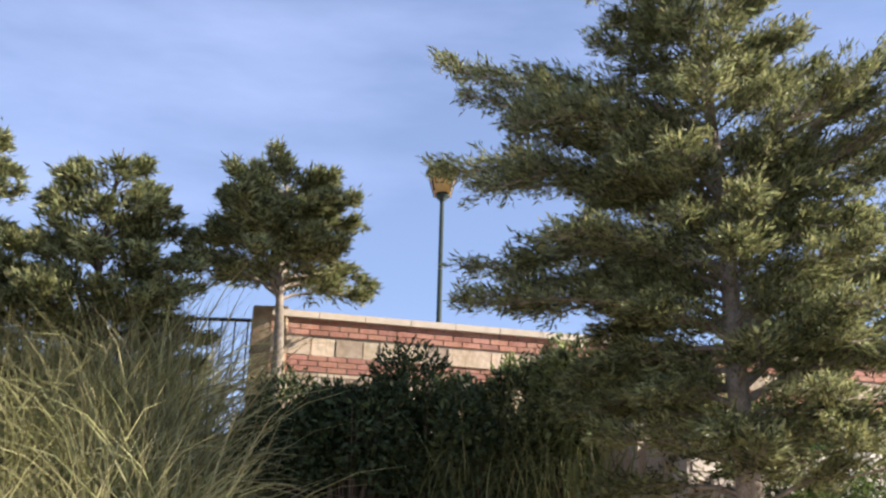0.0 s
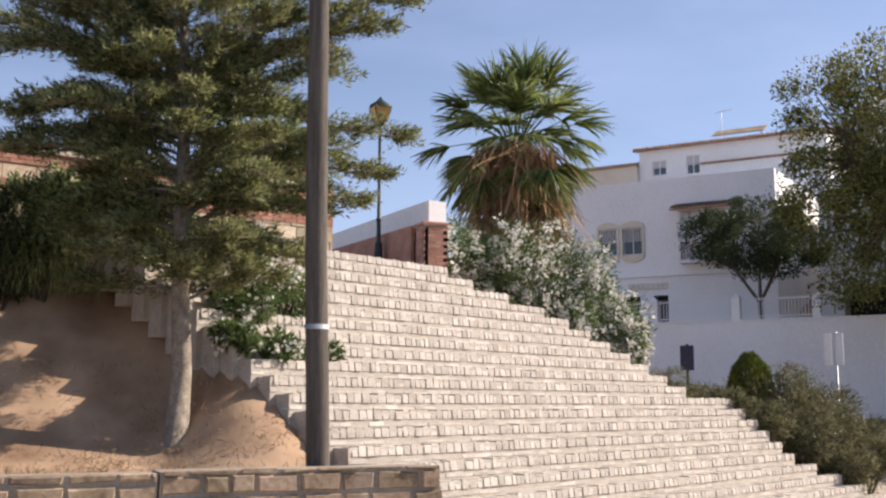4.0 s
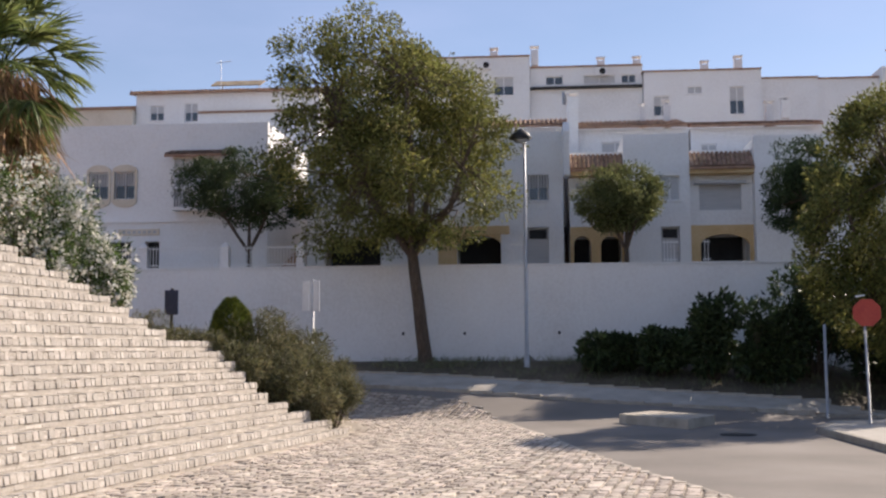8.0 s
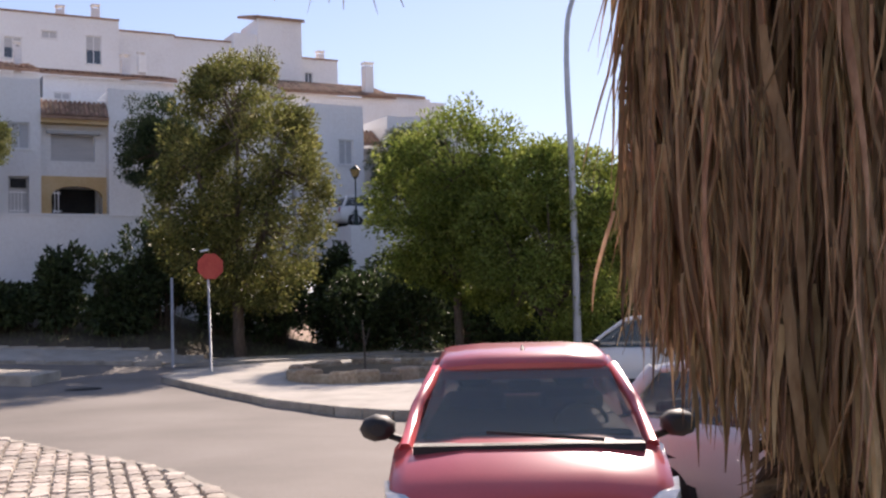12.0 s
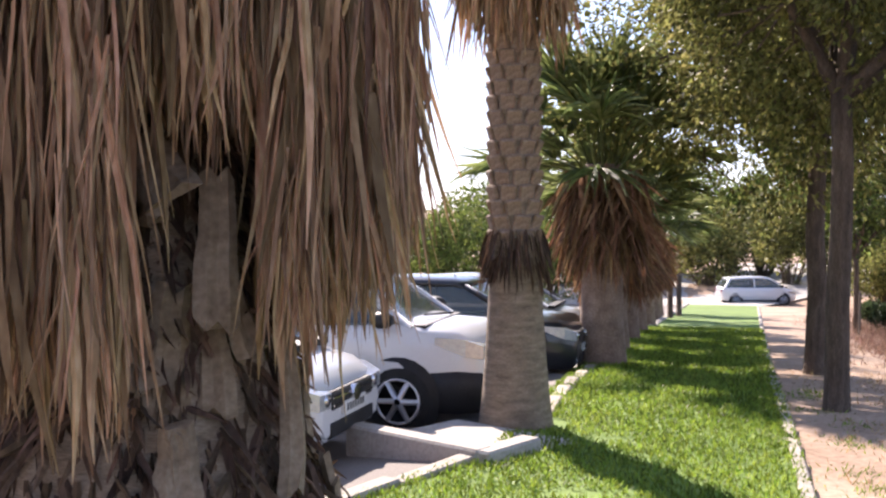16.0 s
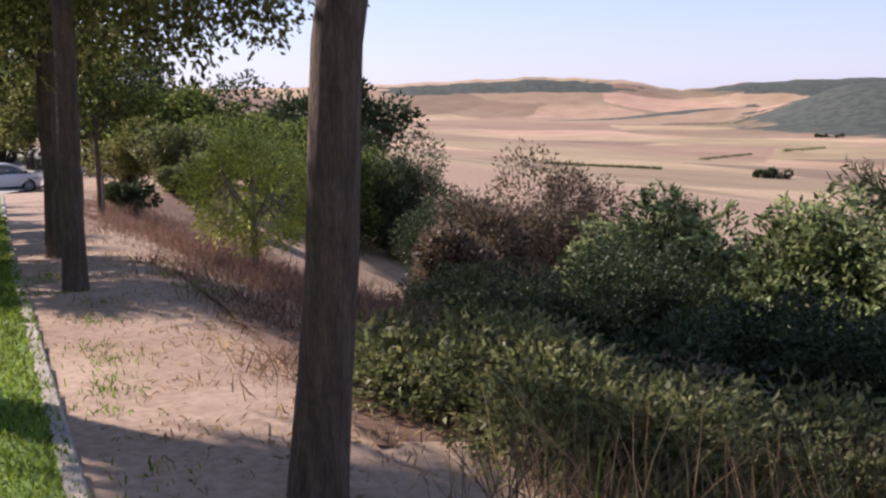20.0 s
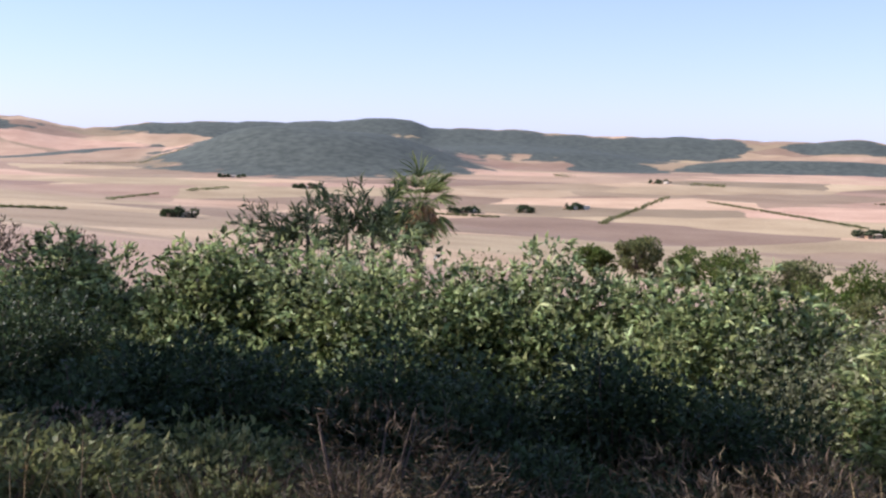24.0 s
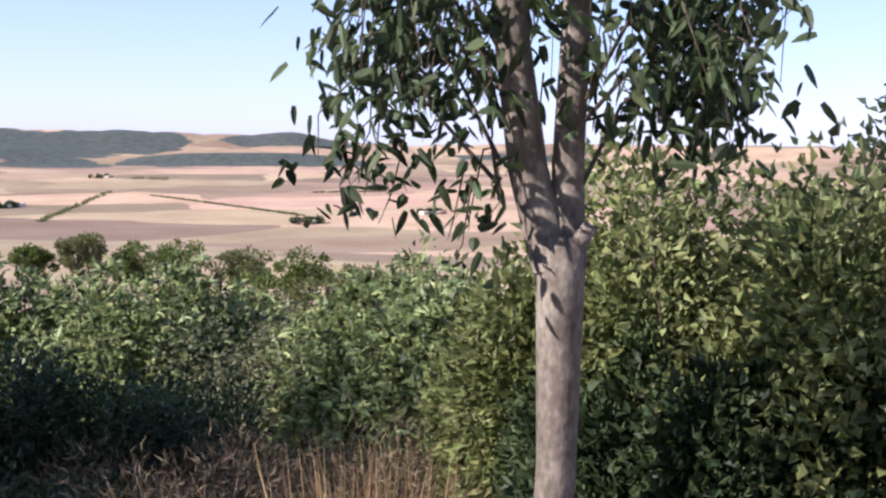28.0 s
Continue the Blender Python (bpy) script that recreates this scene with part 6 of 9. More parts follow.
# iron railing
rail = thing("iron_railing", label="dark iron railing with thin upright bars on the terrace edge", category="railing")
for zz in (5.86, 4.95):
    part("rail", tubes("rail", [([(-1.66, 18.28, zz), (-9.0, 18.1, zz)], [0.025, 0.025])], 6), "iron", rail)
bar = tubes("bar", [([(0, 0, 4.9), (0, 0, 5.86)], [0.011, 0.011])], 5)
for i in range(44):
    f = (i + 0.5) / 44
    part("bar", bar, "iron", rail, m=pose(-1.66 - 7.34 * f, 18.28 - 0.18 * f, 0))

# pillar and parapet at the head of the steps
def brick_pier(name, c, half, z0, z1, label):
    t = thing(name, label=label, category="pillar", kind="structure")
    part("core", bevel_box(c[0] - half + 0.012, c[1] - half + 0.012, z0, c[0] + half - 0.012, c[1] + half - 0.012, z1, 0.0), "mortar", t)
    z = z0
    row = 0
    while z < z1 - 0.05:
        for s in range(4):
            a = s * 90
            for k in (-1, 0, 1):
                off = (0.12 if row % 2 else 0.0)
                x0, x1 = max(-half, k * 0.24 - 0.12 + off), min(half, k * 0.24 + 0.115 + off)
                if x1 - x0 > 0.03:
                    part("brick", boxes("brick", [(x0, -half, z + 0.004, x1, -half + 0.1, z + 0.066)]), "brick", t, m=pose(c[0], c[1], 0, 0, 0, a))
        z += 0.072
        row += 1
    part("cap", bevel_box(c[0] - half - 0.03, c[1] - half - 0.03, z1, c[0] + half + 0.03, c[1] + half + 0.03, z1 + 0.07, 0.015), "brick", t, "brick cap course")
    return t


brick_pier("brick_pillar", (9.95, 20.95), 0.27, 4.45, 5.5, "square terracotta brick pillar at the head of the steps")
t = thing("parapet_wall", label="shaded brick parapet with a white wall behind", category="wall", kind="structure")
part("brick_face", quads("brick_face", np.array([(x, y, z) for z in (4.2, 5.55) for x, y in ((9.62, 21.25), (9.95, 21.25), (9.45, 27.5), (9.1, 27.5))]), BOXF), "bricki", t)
part("white_wall", quads("white_wall", np.array([(x, y, z) for z in (4.2, 6.15) for x, y in ((10.05, 21.3), (10.5, 21.4), (10.1, 29), (9.55, 29))]), BOXF), "whitewash", t, "whitewashed wall")


def lantern_lamp(name, at, height, label):
    """Old-style street lamp: fluted base, post, four-sided amber lantern with a peaked hood."""
    t = thing(name, at, label=label, category="street lamp", group="terrace lamps")
    part("base", tubes("base", [([(0, 0, -0.1), (0, 0, 0.1), (0, 0, 0.14), (0, 0, 0.7), (0, 0, 0.76)], [0.16, 0.15, 0.1, 0.085, 0.06])], 12), "irongreen", t)
    part("post", tubes("post", [([(0, 0, 0.7), (0, 0, 1.2), (0, 0, 1.22), (0, 0, 1.28), (0, 0, 1.3), (0, 0, height - 0.66)], [0.05, 0.045, 0.06, 0.06, 0.042, 0.032])], 10), "irongreen", t)
    h = height - 0.62
    part("bracket", tubes("bracket", [([(0, 0, h - 0.05), (0, 0, h), (0, 0, h + 0.05)], [0.05, 0.1, 0.11])], 8), "irongreen", t)
    lo, hi = 0.115, 0.2
    z0, z1 = h + 0.05, h + 0.40
    co = np.array([(sx * lo, sy * lo, z0) for sx, sy in ((-1, -1), (1, -1), (1, 1), (-1, 1))] + [(sx * hi, sy * hi, z1) for sx, sy in ((-1, -1), (1, -1), (1, 1), (-1, 1))])
    lan = part("lantern", quads("lantern", co, BOXF), "amber", t, "amber glass lantern")
    for sx, sy in ((-1, -1), (1, -1), (1, 1), (-1, 1)):
        part("lantern_rib", tubes("lantern_rib", [([(sx * lo, sy * lo, z0), (sx * hi, sy * hi, z1)], [0.014, 0.014])], 4), "iron", lan)
    part("hood", tubes("hood", [([(0, 0, z1 - 0.02), (0, 0, z1 + 0.03), (0, 0, z1 + 0.13), (0, 0, z1 + 0.17), (0, 0, z1 + 0.24)], [0.26, 0.245, 0.11, 0.06, 0.015])], 8), "irongreen", lan, "dark peaked hood")
    return t


lantern_lamp("terrace_lamp", (0.72, 19.6, 4.75), 4.12, "old-style iron street lamp with an amber lantern above the terrace wall")
lantern_lamp("terrace_lamp", (9.35, 22.5, 4.6), 4.05, "old-style iron street lamp with an amber lantern beside the parapet")

# tall wooden pole before the steps
pole = thing("utility_pole", (5.0, 12.75, -0.5), label="tall dark weathered wooden utility pole", category="pole")
zz = np.linspace(-0.3, 16, 12)
part("shaft", tubes("shaft", [(np.stack([-0.02 * zz + 0.015 * np.sin(zz * 1.1), 0.0 * zz, zz], 1), 0.15 - 0.0035 * zz)], 14), "polewood", pole)
part("strap", tubes("strap", [([(-0.07, 0, 3.2), (-0.07, 0, 3.26)], [0.148, 0.148])], 14), "galv", pole, "thin metal strap")

# small T-shaped mast behind the wall
mast = thing("mast", (-0.55, 20.6, 4.7), label="pale thin mast with a crossbar on the terrace", category="mast")
part("upright", tubes("upright", [([(0, 0, -0.3), (0, 0, 1.95)], [0.03, 0.03])], 6), "cream", mast)
part("crossbar", tubes("crossbar", [([(-0.16, 0, 1.95), (0.2, 0, 1.95)], [0.035, 0.035])], 6), "cream", mast)

# palms and oleander at the head of the steps
fan_palm("fan_palm", (13.85, 24.5, 3.2), 5.35, 0.26, 64, "bushy fan palm with a skirt of dead leaves behind the steps", 1.3, 1.1, 2, 1500, 3.0, up=(-0.55, 1.15), segs=28, width=0.065, skirt_r=1.0, droop=0.7)
fan_palm("fan_palm", (9.0, 30.0, 4.4), 4.6, 0.24, 30, "fan palm behind the parapet", 1.0, 1.0, 3, 400, 2.0, up=(-0.3, 1.0), segs=18, width=0.07, skirt_r=0.6)
for i, (x, y, rx, ry, rz, zz) in enumerate([(11.9, 22.7, 1.3, 1.0, 1.35, 3.8), (13.3, 22.5, 1.5, 1.1, 1.6, 3.1), (14.7, 22.5, 1.35, 1.1, 1.55, 2.4), (15.7, 22.4, 0.8, 0.9, 1.1, 2.0)]):
    bush("oleander", (x, y, LZ(x, y) - 0.05), (rx * 1.15, ry, rz * 1.42), "large oleander bush covered in white blossom beside the steps", 0.13, 9500, "oleander", 60 + i, group="oleander hedge", wide=0.25, flowers=420, lumps=14)
tufts("stair_weeds", [(12.6 + 0.2 * i, 21.45, 3.25 - 0.1 * i) for i in range(5)], "small green weeds at the edge of the steps", "bright", 0.45, 30, 0.12, 0.02, 3)


def topiary(at, rad, h, label, seed):
    r = np.random.default_rng(seed)
    t = thing("clipped_cypress", at, label=label, category="shrub", group="clipped cypresses")
    part("stem", tubes("stem", [([(0, 0, -0.5), (0, 0, h * 0.8)], [0.06, 0.03])], 6), "bark", t)
    n = 9000
    f = r.uniform(0, 1, n) ** 0.8
    a = r.uniform(0, 2 * math.pi, n)
    prof = np.interp(f, [0, 0.12, 0.45, 0.8, 1.0], [0.55, 0.9, 1.0, 0.72, 0.12]) * rad
    rr = prof * (0.82 + 0.18 * r.uniform(0, 1, n)) * (1 + 0.07 * np.sin(3 * a + 4 * f))
    P = np.stack([np.cos(a) * rr, np.sin(a) * rr, 0.1 + f * h], 1)
    D = np.stack([np.cos(a) * 0.5, np.sin(a) * 0.5, np.ones(n) * 0.9], 1) + r.normal(size=(n, 3)) * 0.25
    part("foliage", leaves("foliage", P, D, 0.13, 0.03, r, 0.05), "topiary", t)


M["topiary"] = leafmat("cypress_scales", (0.06, 0.085, 0.014), (0.13, 0.155, 0.028), (0.24, 0.25, 0.05), 0.35, 0.2)
topiary((19.75, 22.75, LZ(19.75, 22.75)), 0.60, 1.85, "rounded clipped yellow-green cypress", 1)
topiary((21.6, 22.5, LZ(21.6, 22.5)), 0.62, 1.75, "dark rounded clipped cypress", 2)
for i, (u, q, rx, rz) in enumerate([(8.6, 2.75, 0.7, 0.5), (9.1, 2.1, 0.9, 0.75), (9.8, 1.5, 1.0, 0.9), (10.2, 0.8, 0.9, 0.75), (11.0, 1.5, 1.2, 1.1), (11.6, 2.6, 1.2, 1.1), (12.6, 2.2, 1.2, 1.2), (12.2, 3.6, 1.1, 1.1), (13.2, 1.3, 1.1, 0.9), (11.9, 0.9, 1.0, 0.8), (13.9, 2.6, 1.2, 1.2)]):
    x, y = stair_pt(u, q)
    bush("feathery_shrub", (x, y, LZ(x, y) - 0.05), (rx * 1.1, rx * 0.95, rz * 1.0), "feathery grey-green shrub spilling over the step ends", 0.15, 7500, "feathery", 70 + i, group="shrubs by the steps", wide=0.16, lumps=16, shell=0.35)
for i, (u, q, rx, rz) in enumerate([(6.9, 3.1, 0.5, 0.55), (7.6, 3.2, 0.6, 0.35), (8.4, 3.3, 0.55, 0.4), (7.2, 3.6, 0.6, 0.6)]):
    x, y = stair_pt(u, q)
    bush("bed_weed", (x, y, LZ(x, y) - 0.05), (rx, rx, rz), "dry yellowish weeds in the bed beside the steps", 0.11, 1600, "feathery", 80 + i, group="weeds by the steps", wide=0.14, lumps=7)


# ---- street: kerbs, islands, trees, lamps, signs ----
def pol(az, d):
    return 1 + d * math.sin(radians(az)), -0.5 + d * math.cos(radians(az))


def kerb_line(name, pts, h, w, label, z=None, ln=0.9, group="kerbs"):
    """A row of separate kerb stones along a line in plan."""
    t = thing(name, label=label, category="kerb", kind="structure")
    P = np.array(pts, float)
    for a, b in zip(P, P[1:]):
        d = b - a
        L = float(np.linalg.norm(d))
        n = max(1, round(L / ln))
        th = math.degrees(math.atan2(d[1], d[0]))
        for i in range(n):
            c = a + d * (i + 0.5) / n
            zz = (LZ(*c) if z is None else z)
            k = L / n / 2 - 0.006
            part("kerb_stone", bevel_box(-k, -w / 2, -0.25, k, w / 2, h, 0.015), "kerb", t, m=pose(c[0], c[1], zz, 0, 0, th))
    return t


kerb_line("plaza_kerb", ROAD_EDGE[:-1], 0.012, 0.12, "flush pale kerb between plaza and road")
VERGE = [(-16, -3.4), (-6, -3.6), (-3, -4.1), (2, -5.5), (8, -6.9), (16, -8.0), (38, -9.0)]
kerb_line("far_kerb", [hp(u, w - 1.7)[:2] for u, w in VERGE], 0.11, 0.16, "pale kerb along the far footpath")
ISL = [(28.9, 10.45), (25.2, 7.8), (22.2, 5.6), (20.6, 3.9), (19.8, 2.7), (19.6, 0.5), (20.5, -1.5), (31, -2.0), (36, 3.0), (34.5, 9.0), (31.5, 11.0)]
bm = bmesh.new()
vs = [bm.verts.new((x, y, -0.3)) for x, y in ISL]
bm.faces.new(vs)
structure("traffic_island", bm, "concrete", "pale paved traffic island with a kerb", "pavement")
kerb_line("island_kerb", ISL + ISL[:1], 0.16, 0.18, "worn concrete kerb round the traffic island", z=-0.45)
# low kerb-edged block in the road
t = thing("road_block", label="low pale concrete island tip in the road", category="kerb")
bm = bmesh.new()
base = [(28.0, 13.7), (29.1, 16.5), (31.3, 16.6), (30.2, 14.0)]
lo = [bm.verts.new((x, y, -0.5)) for x, y in base]
hi = [bm.verts.new((x + 0.05, y + 0.02, -0.18)) for x, y in base]
bm.faces.new(hi)
for i in range(4):
    bm.faces.new((lo[i], lo[(i + 1) % 4], hi[(i + 1) % 4], hi[i]))
bmesh.ops.recalc_face_normals(bm, faces=bm.faces)
part("body", bm, "kerb", t)
# drain cover
t = thing("drain_cover", label="dark iron drain cover in the asphalt", category="drain")
part("plate", tubes("plate", [([(27.0, 11.8, -0.46), (27.0, 11.8, -0.435)], [0.45, 0.45])], 16), "iron", t)
# tree pit with a low rough edge
t = thing("planting_bed", label="shaded low stone-edged planting bed on the island", category="planter")
ring = []
for i in range(22):
    a = 2 * math.pi * i / 22
    x, y = 28.2 + 2.4 * math.cos(a), 4.9 + 1.7 * math.sin(a)
    part("edge_stone", bevel_box(-0.33, -0.16, -0.1, 0.33, 0.16, 0.30 + 0.06 * math.sin(i * 2.3), 0.04), "rubbleobj", t, m=pose(x, y, -0.34, 0, 0, math.degrees(a) + 90))
bm = bmesh.new()
bm.faces.new([bm.verts.new((28.2 + 2.3 * math.cos(2 * math.pi * i / 18), 4.9 + 1.6 * math.sin(2 * math.pi * i / 18), -0.15)) for i in range(18)])
part("soil", bm, "ground", t, "dark leaf litter")

# footpath and dark verge under the retaining wall
def band(name, off0, off1, n, lift, material, label, category):
    """A strip between two lines that follow the verge's edge; an end of None lies at the wall."""
    us = np.linspace(-16, 38, 55)
    e = np.interp(us, [u for u, _ in VERGE], [w for _, w in VERGE])
    lo, hi = e + off0, (e + off1 if off1 is not None else np.full(55, -0.02))
    f = np.linspace(0, 1, n)[:, None]
    A, B = np.repeat(us[None], n, 0), lo * (1 - f) + hi * f
    X, Y = HO[0] + HU[0] * A + HW[0] * B, HO[1] + HU[1] * A + HW[1] * B
    i = (np.arange(n - 1)[:, None] * 55 + np.arange(54)[None]).reshape(-1)
    return structure(name, quads(name, np.stack([X, Y, land(X, Y) + lift], -1).reshape(-1, 3), np.stack([i, i + 1, i + 56, i + 55], -1), True), material, label, category)


band("footpath", -1.65, -0.06, 3, 0.08, "concrete", "pale concrete footpath along the verge", "pavement")
band("verge", 0.0, None, 8, 0.09, "vergesoil", "dark earth verge with thin grass below the retaining wall", "verge")
kerb_line("verge_kerb", [hp(u, w - 0.03)[:2] for u, w in VERGE], 0.15, 0.1, "low kerb between footpath and verge")
vg = np.random.default_rng(57)
pts = []
for k in range(520):
    u = vg.uniform(-6, 30)
    w = np.interp(u, [a for a, _ in VERGE], [b for _, b in VERGE])
    x, y, _ = hp(u, w + 0.15 + vg.uniform(0, 1) * (-0.5 - w))
    pts.append((x, y, LZ(x, y) + 0.08))
tufts("verge_grass", pts, "thin dull grass and weeds on the shaded verge", "greyleaf", 0.28, 16, 0.3, 0.02, 58, up=1.0)


def street_light(at, h, arm, label):
    t = thing("street_light", at, label=label, category="street lamp")
    part("base", tubes("base", [([(0, 0, -0.2), (0, 0, 0.5), (0, 0, 0.55)], [0.11, 0.11, 0.08])], 10), "galv", t)
    part("column", tubes("column", [([(0, 0, 0.5), (0, 0, h * 0.6), (0, 0, h)], [0.075, 0.06, 0.045])], 10), "galv", t)
    return t


x, y = pol(54.2, 41.5)
sl = street_light((x, y, LZ(x, y)), 8.9, 0, "slim grey street light with a round hood by the wall")
for sx in (-0.35, 0.12):
    part("arm", tubes("arm", [([(0, 0, 7.9), (sx * 0.6, sx * 0.2, 8.5), (sx, sx * 0.3, 8.85)], [0.03, 0.03, 0.03])], 6), "galv", sl)
hd = part("lamp_head", tubes("lamp_head", [([(-0.22, 0, 8.72), (-0.22, 0, 8.78), (-0.22, 0, 8.95), (-0.22, 0, 9.1), (-0.22, 0, 9.16)], [0.36, 0.42, 0.34, 0.12, 0.03])], 14), "iron", sl, "dark domed lamp hood")
part("lens", tubes("lens", [([(-0.22, 0, 8.62), (-0.22, 0, 8.75)], [0.2, 0.3])], 12), "blind", hd)
x, y = 34.1, -0.45
t = thing("curved_street_light", (x, y, -0.45), label="tall pale street light with a swan-neck arm", category="street lamp")
zc = [(0, 0, -0.2), (0, 0, 5.4), (0.0, 0.13, 9.9), (0.0, -0.18, 11.25), (0.0, -0.8, 12.0), (0, -1.7, 12.5), (0, -2.8, 12.65)]
zc = np.array(zc, float)
for _ in range(2):                                       # round off the bends
    zc = np.concatenate([zc[:1], np.stack([zc[:-1] * 0.75 + zc[1:] * 0.25, zc[:-1] * 0.25 + zc[1:] * 0.75], 1).reshape(-1, 3), zc[-1:]])
part("column", tubes("column", [(zc, np.interp(zc[:, 2], [0, 12.7], [0.125, 0.065]))], 12), "galv", t)
part("lamp_head", bevel_box(-0.16, -3.6, 12.57, 0.16, -2.7, 12.75, 0.05, 2), "galv", t)

# stop sign, seen with its red face
x, y = 30.82, 9.82
t = thing("stop_sign", (x, y, -0.3), rz=0, label="red octagonal road sign on a grey post", category="road sign")
part("post", tubes("post", [([(0, 0, -0.15), (-0.03, 0.05, 3.2)], [0.035, 0.035])], 8), "galv", t)
M["red"] = mat("red_sign_paint", [(0.42, 0.05, 0.04), (0.50, 0.075, 0.05), (0.55, 0.10, 0.07)], 0.5, 3, 20, 0.05)
ang = math.atan2(-0.5 - y, 1 - x) + 0.25


def plate(rad, dep, z, mt, nm, parent, n=8):
    bm = bmesh.new()
    f, k = [], []
    for i in range(n):
        a = 2 * math.pi * (i + 0.5) / n
        sx, sz = rad * math.cos(a), z + rad * math.sin(a)
        for lst, off in ((f, dep), (k, dep - 0.02)):
            lst.append(bm.verts.new((math.cos(ang) * off - math.sin(ang) * sx, math.sin(ang) * off + math.cos(ang) * sx, sz)))
    bm.faces.new(f)
    bm.faces.new(k[::-1])
    for i in range(n):
        bm.faces.new((f[i], k[i], k[(i + 1) % n], f[(i + 1) % n]))
    bmesh.ops.recalc_face_normals(bm, faces=bm.faces)
    return part(nm, bm, mt, parent)


pl = plate(0.39, 0.075, 2.95, "red", "plate", t)
part("white_mark", tubes("white_mark", [([(0.09 * math.cos(ang) + 0.28 * math.sin(ang), 0.09 * math.sin(ang) - 0.28 * math.cos(ang), 3.38), (0.09 * math.cos(ang) + 0.05 * math.sin(ang), 0.09 * math.sin(ang) - 0.05 * math.cos(ang), 3.42)], [0.03, 0.02])], 5), "whitewash", t, "bent pale edge")
t = thing("marker_post", (*pol(69.0, 36), LZ(*pol(69.0, 36))), label="thin pale post beside the verge", category="post")
part("post", tubes("post", [([(0, 0, -0.2), (0, 0, 2.9)], [0.05, 0.045])], 8), "galv", t)
# paired white notice panels on a post
x, y = pol(42.95, 33)
t = thing("notice_panels", (x, y, LZ(x, y)), rz=math.degrees(math.atan2(HU[1], HU[0])), label="two narrow white notice panels on a post", category="sign")
part("post", tubes("post", [([(0.05, 0.06, -0.3), (0.05, 0.06, 4.3)], [0.035, 0.035])], 8), "galv", t)
for dx in (-0.16, 0.16):
    part("panel", bevel_box(dx - 0.1, -0.02, 3.35, dx + 0.1, 0.02, 4.25, 0.01), "whitewash", t)
x, y = pol(35.9, 32)
t = thing("blue_sign", (x, y, 2.2), rz=math.degrees(math.atan2(HU[1], HU[0])), label="small dark blue sign on a post", category="sign")
M["bluesign"] = mat("dark_blue_sign", [(0.02, 0.03, 0.06), (0.03, 0.045, 0.085), (0.05, 0.06, 0.11)], 0.5, 3, 20, 0.05)
part("post", tubes("post", [([(0, 0.05, -1.5), (0, 0.05, 1.3)], [0.05, 0.05])], 8), "iron", t)
part("panel", bevel_box(-0.2, -0.02, 0.55, 0.2, 0.02, 1.25, 0.02), "bluesign", t)

# trees
M["streetleaf"] = leafmat("street_tree_leaves", (0.09, 0.105, 0.026), (0.18, 0.185, 0.055), (0.30, 0.285, 0.105), 0.48, 0.22)
x, y = pol(49.0, 43.3)
broadleaf("street_tree", (x, y, LZ(x, y)), 4.4, 0.27, (-0.7, 0.6, 9.0), (5.8, 5.4, 5.6), "large full-crowned street tree before the retaining wall", 0.15, 250, 250, "streetleaf", 4, 1.0, 7, (-0.45, 0.3))
t2 = [(72.4, 39, 2.4, 0.22, (3.6, 3.4, 4.7), 6.3, "streetleaf", "rounded leafy street tree beyond the road"), (83.8, 37, 2.6, 0.15, (2.7, 2.7, 3.6), 5.0, "bright", "sunlit yellow-green street tree"), (88.6, 35, 2.2, 0.17, (3.1, 3.1, 3.5), 5.0, "bright", "sunlit yellow-green street tree by the parking"),
      (93.5, 44, 2.5, 0.2, (3.6, 3.6, 3.4), 5.6, "broad", "dark leafy tree behind the parked cars")]
for i, (az, d, h, tr, cr, cz, mt, lb) in enumerate(t2):
    x, y = pol(az, d)
    broadleaf("street_tree", (x, y, LZ(x, y)), h, tr, (0, 0, cz), cr, lb, 0.14, 210, 240, mt, 30 + i, 0.75, 6, (0.1, 0.1), group="street trees", lobe=0.3)
for i, (u, w, z, cr, cz, mt) in enumerate([(-12.2, 1.6, 5.0, (3.5, 2.6, 1.7), 3.5, "darkleaf"), (3.9, 1.5, 5.0, (2.2, 1.7, 1.3), 2.8, "olive"), (11.6, 1.8, 5.0, (2.3, 1.9, 2.1), 3.3, "darkleaf"), (24.6, 4.0, 4.8, (2.2, 2.1, 1.9), 3.4, "darkleaf")]):
    x, y, _ = hp(u, w)
    broadleaf("garden_tree", (x, y, min(z, LZ(x, y) + 0.1)), max(1.2, z + cz - cr[2] * 1.45 - LZ(x, y)), 0.13, (0.1, 0.1, z + cz - LZ(x, y)), cr, "small umbrella-shaped dark tree above the wall" if mt == "darkleaf" else "small airy tree above the wall", 0.12, 110, 200, mt, 50 + i, 0.6, 3, (0.3, 0.1), group="garden trees", lobe=0.4)
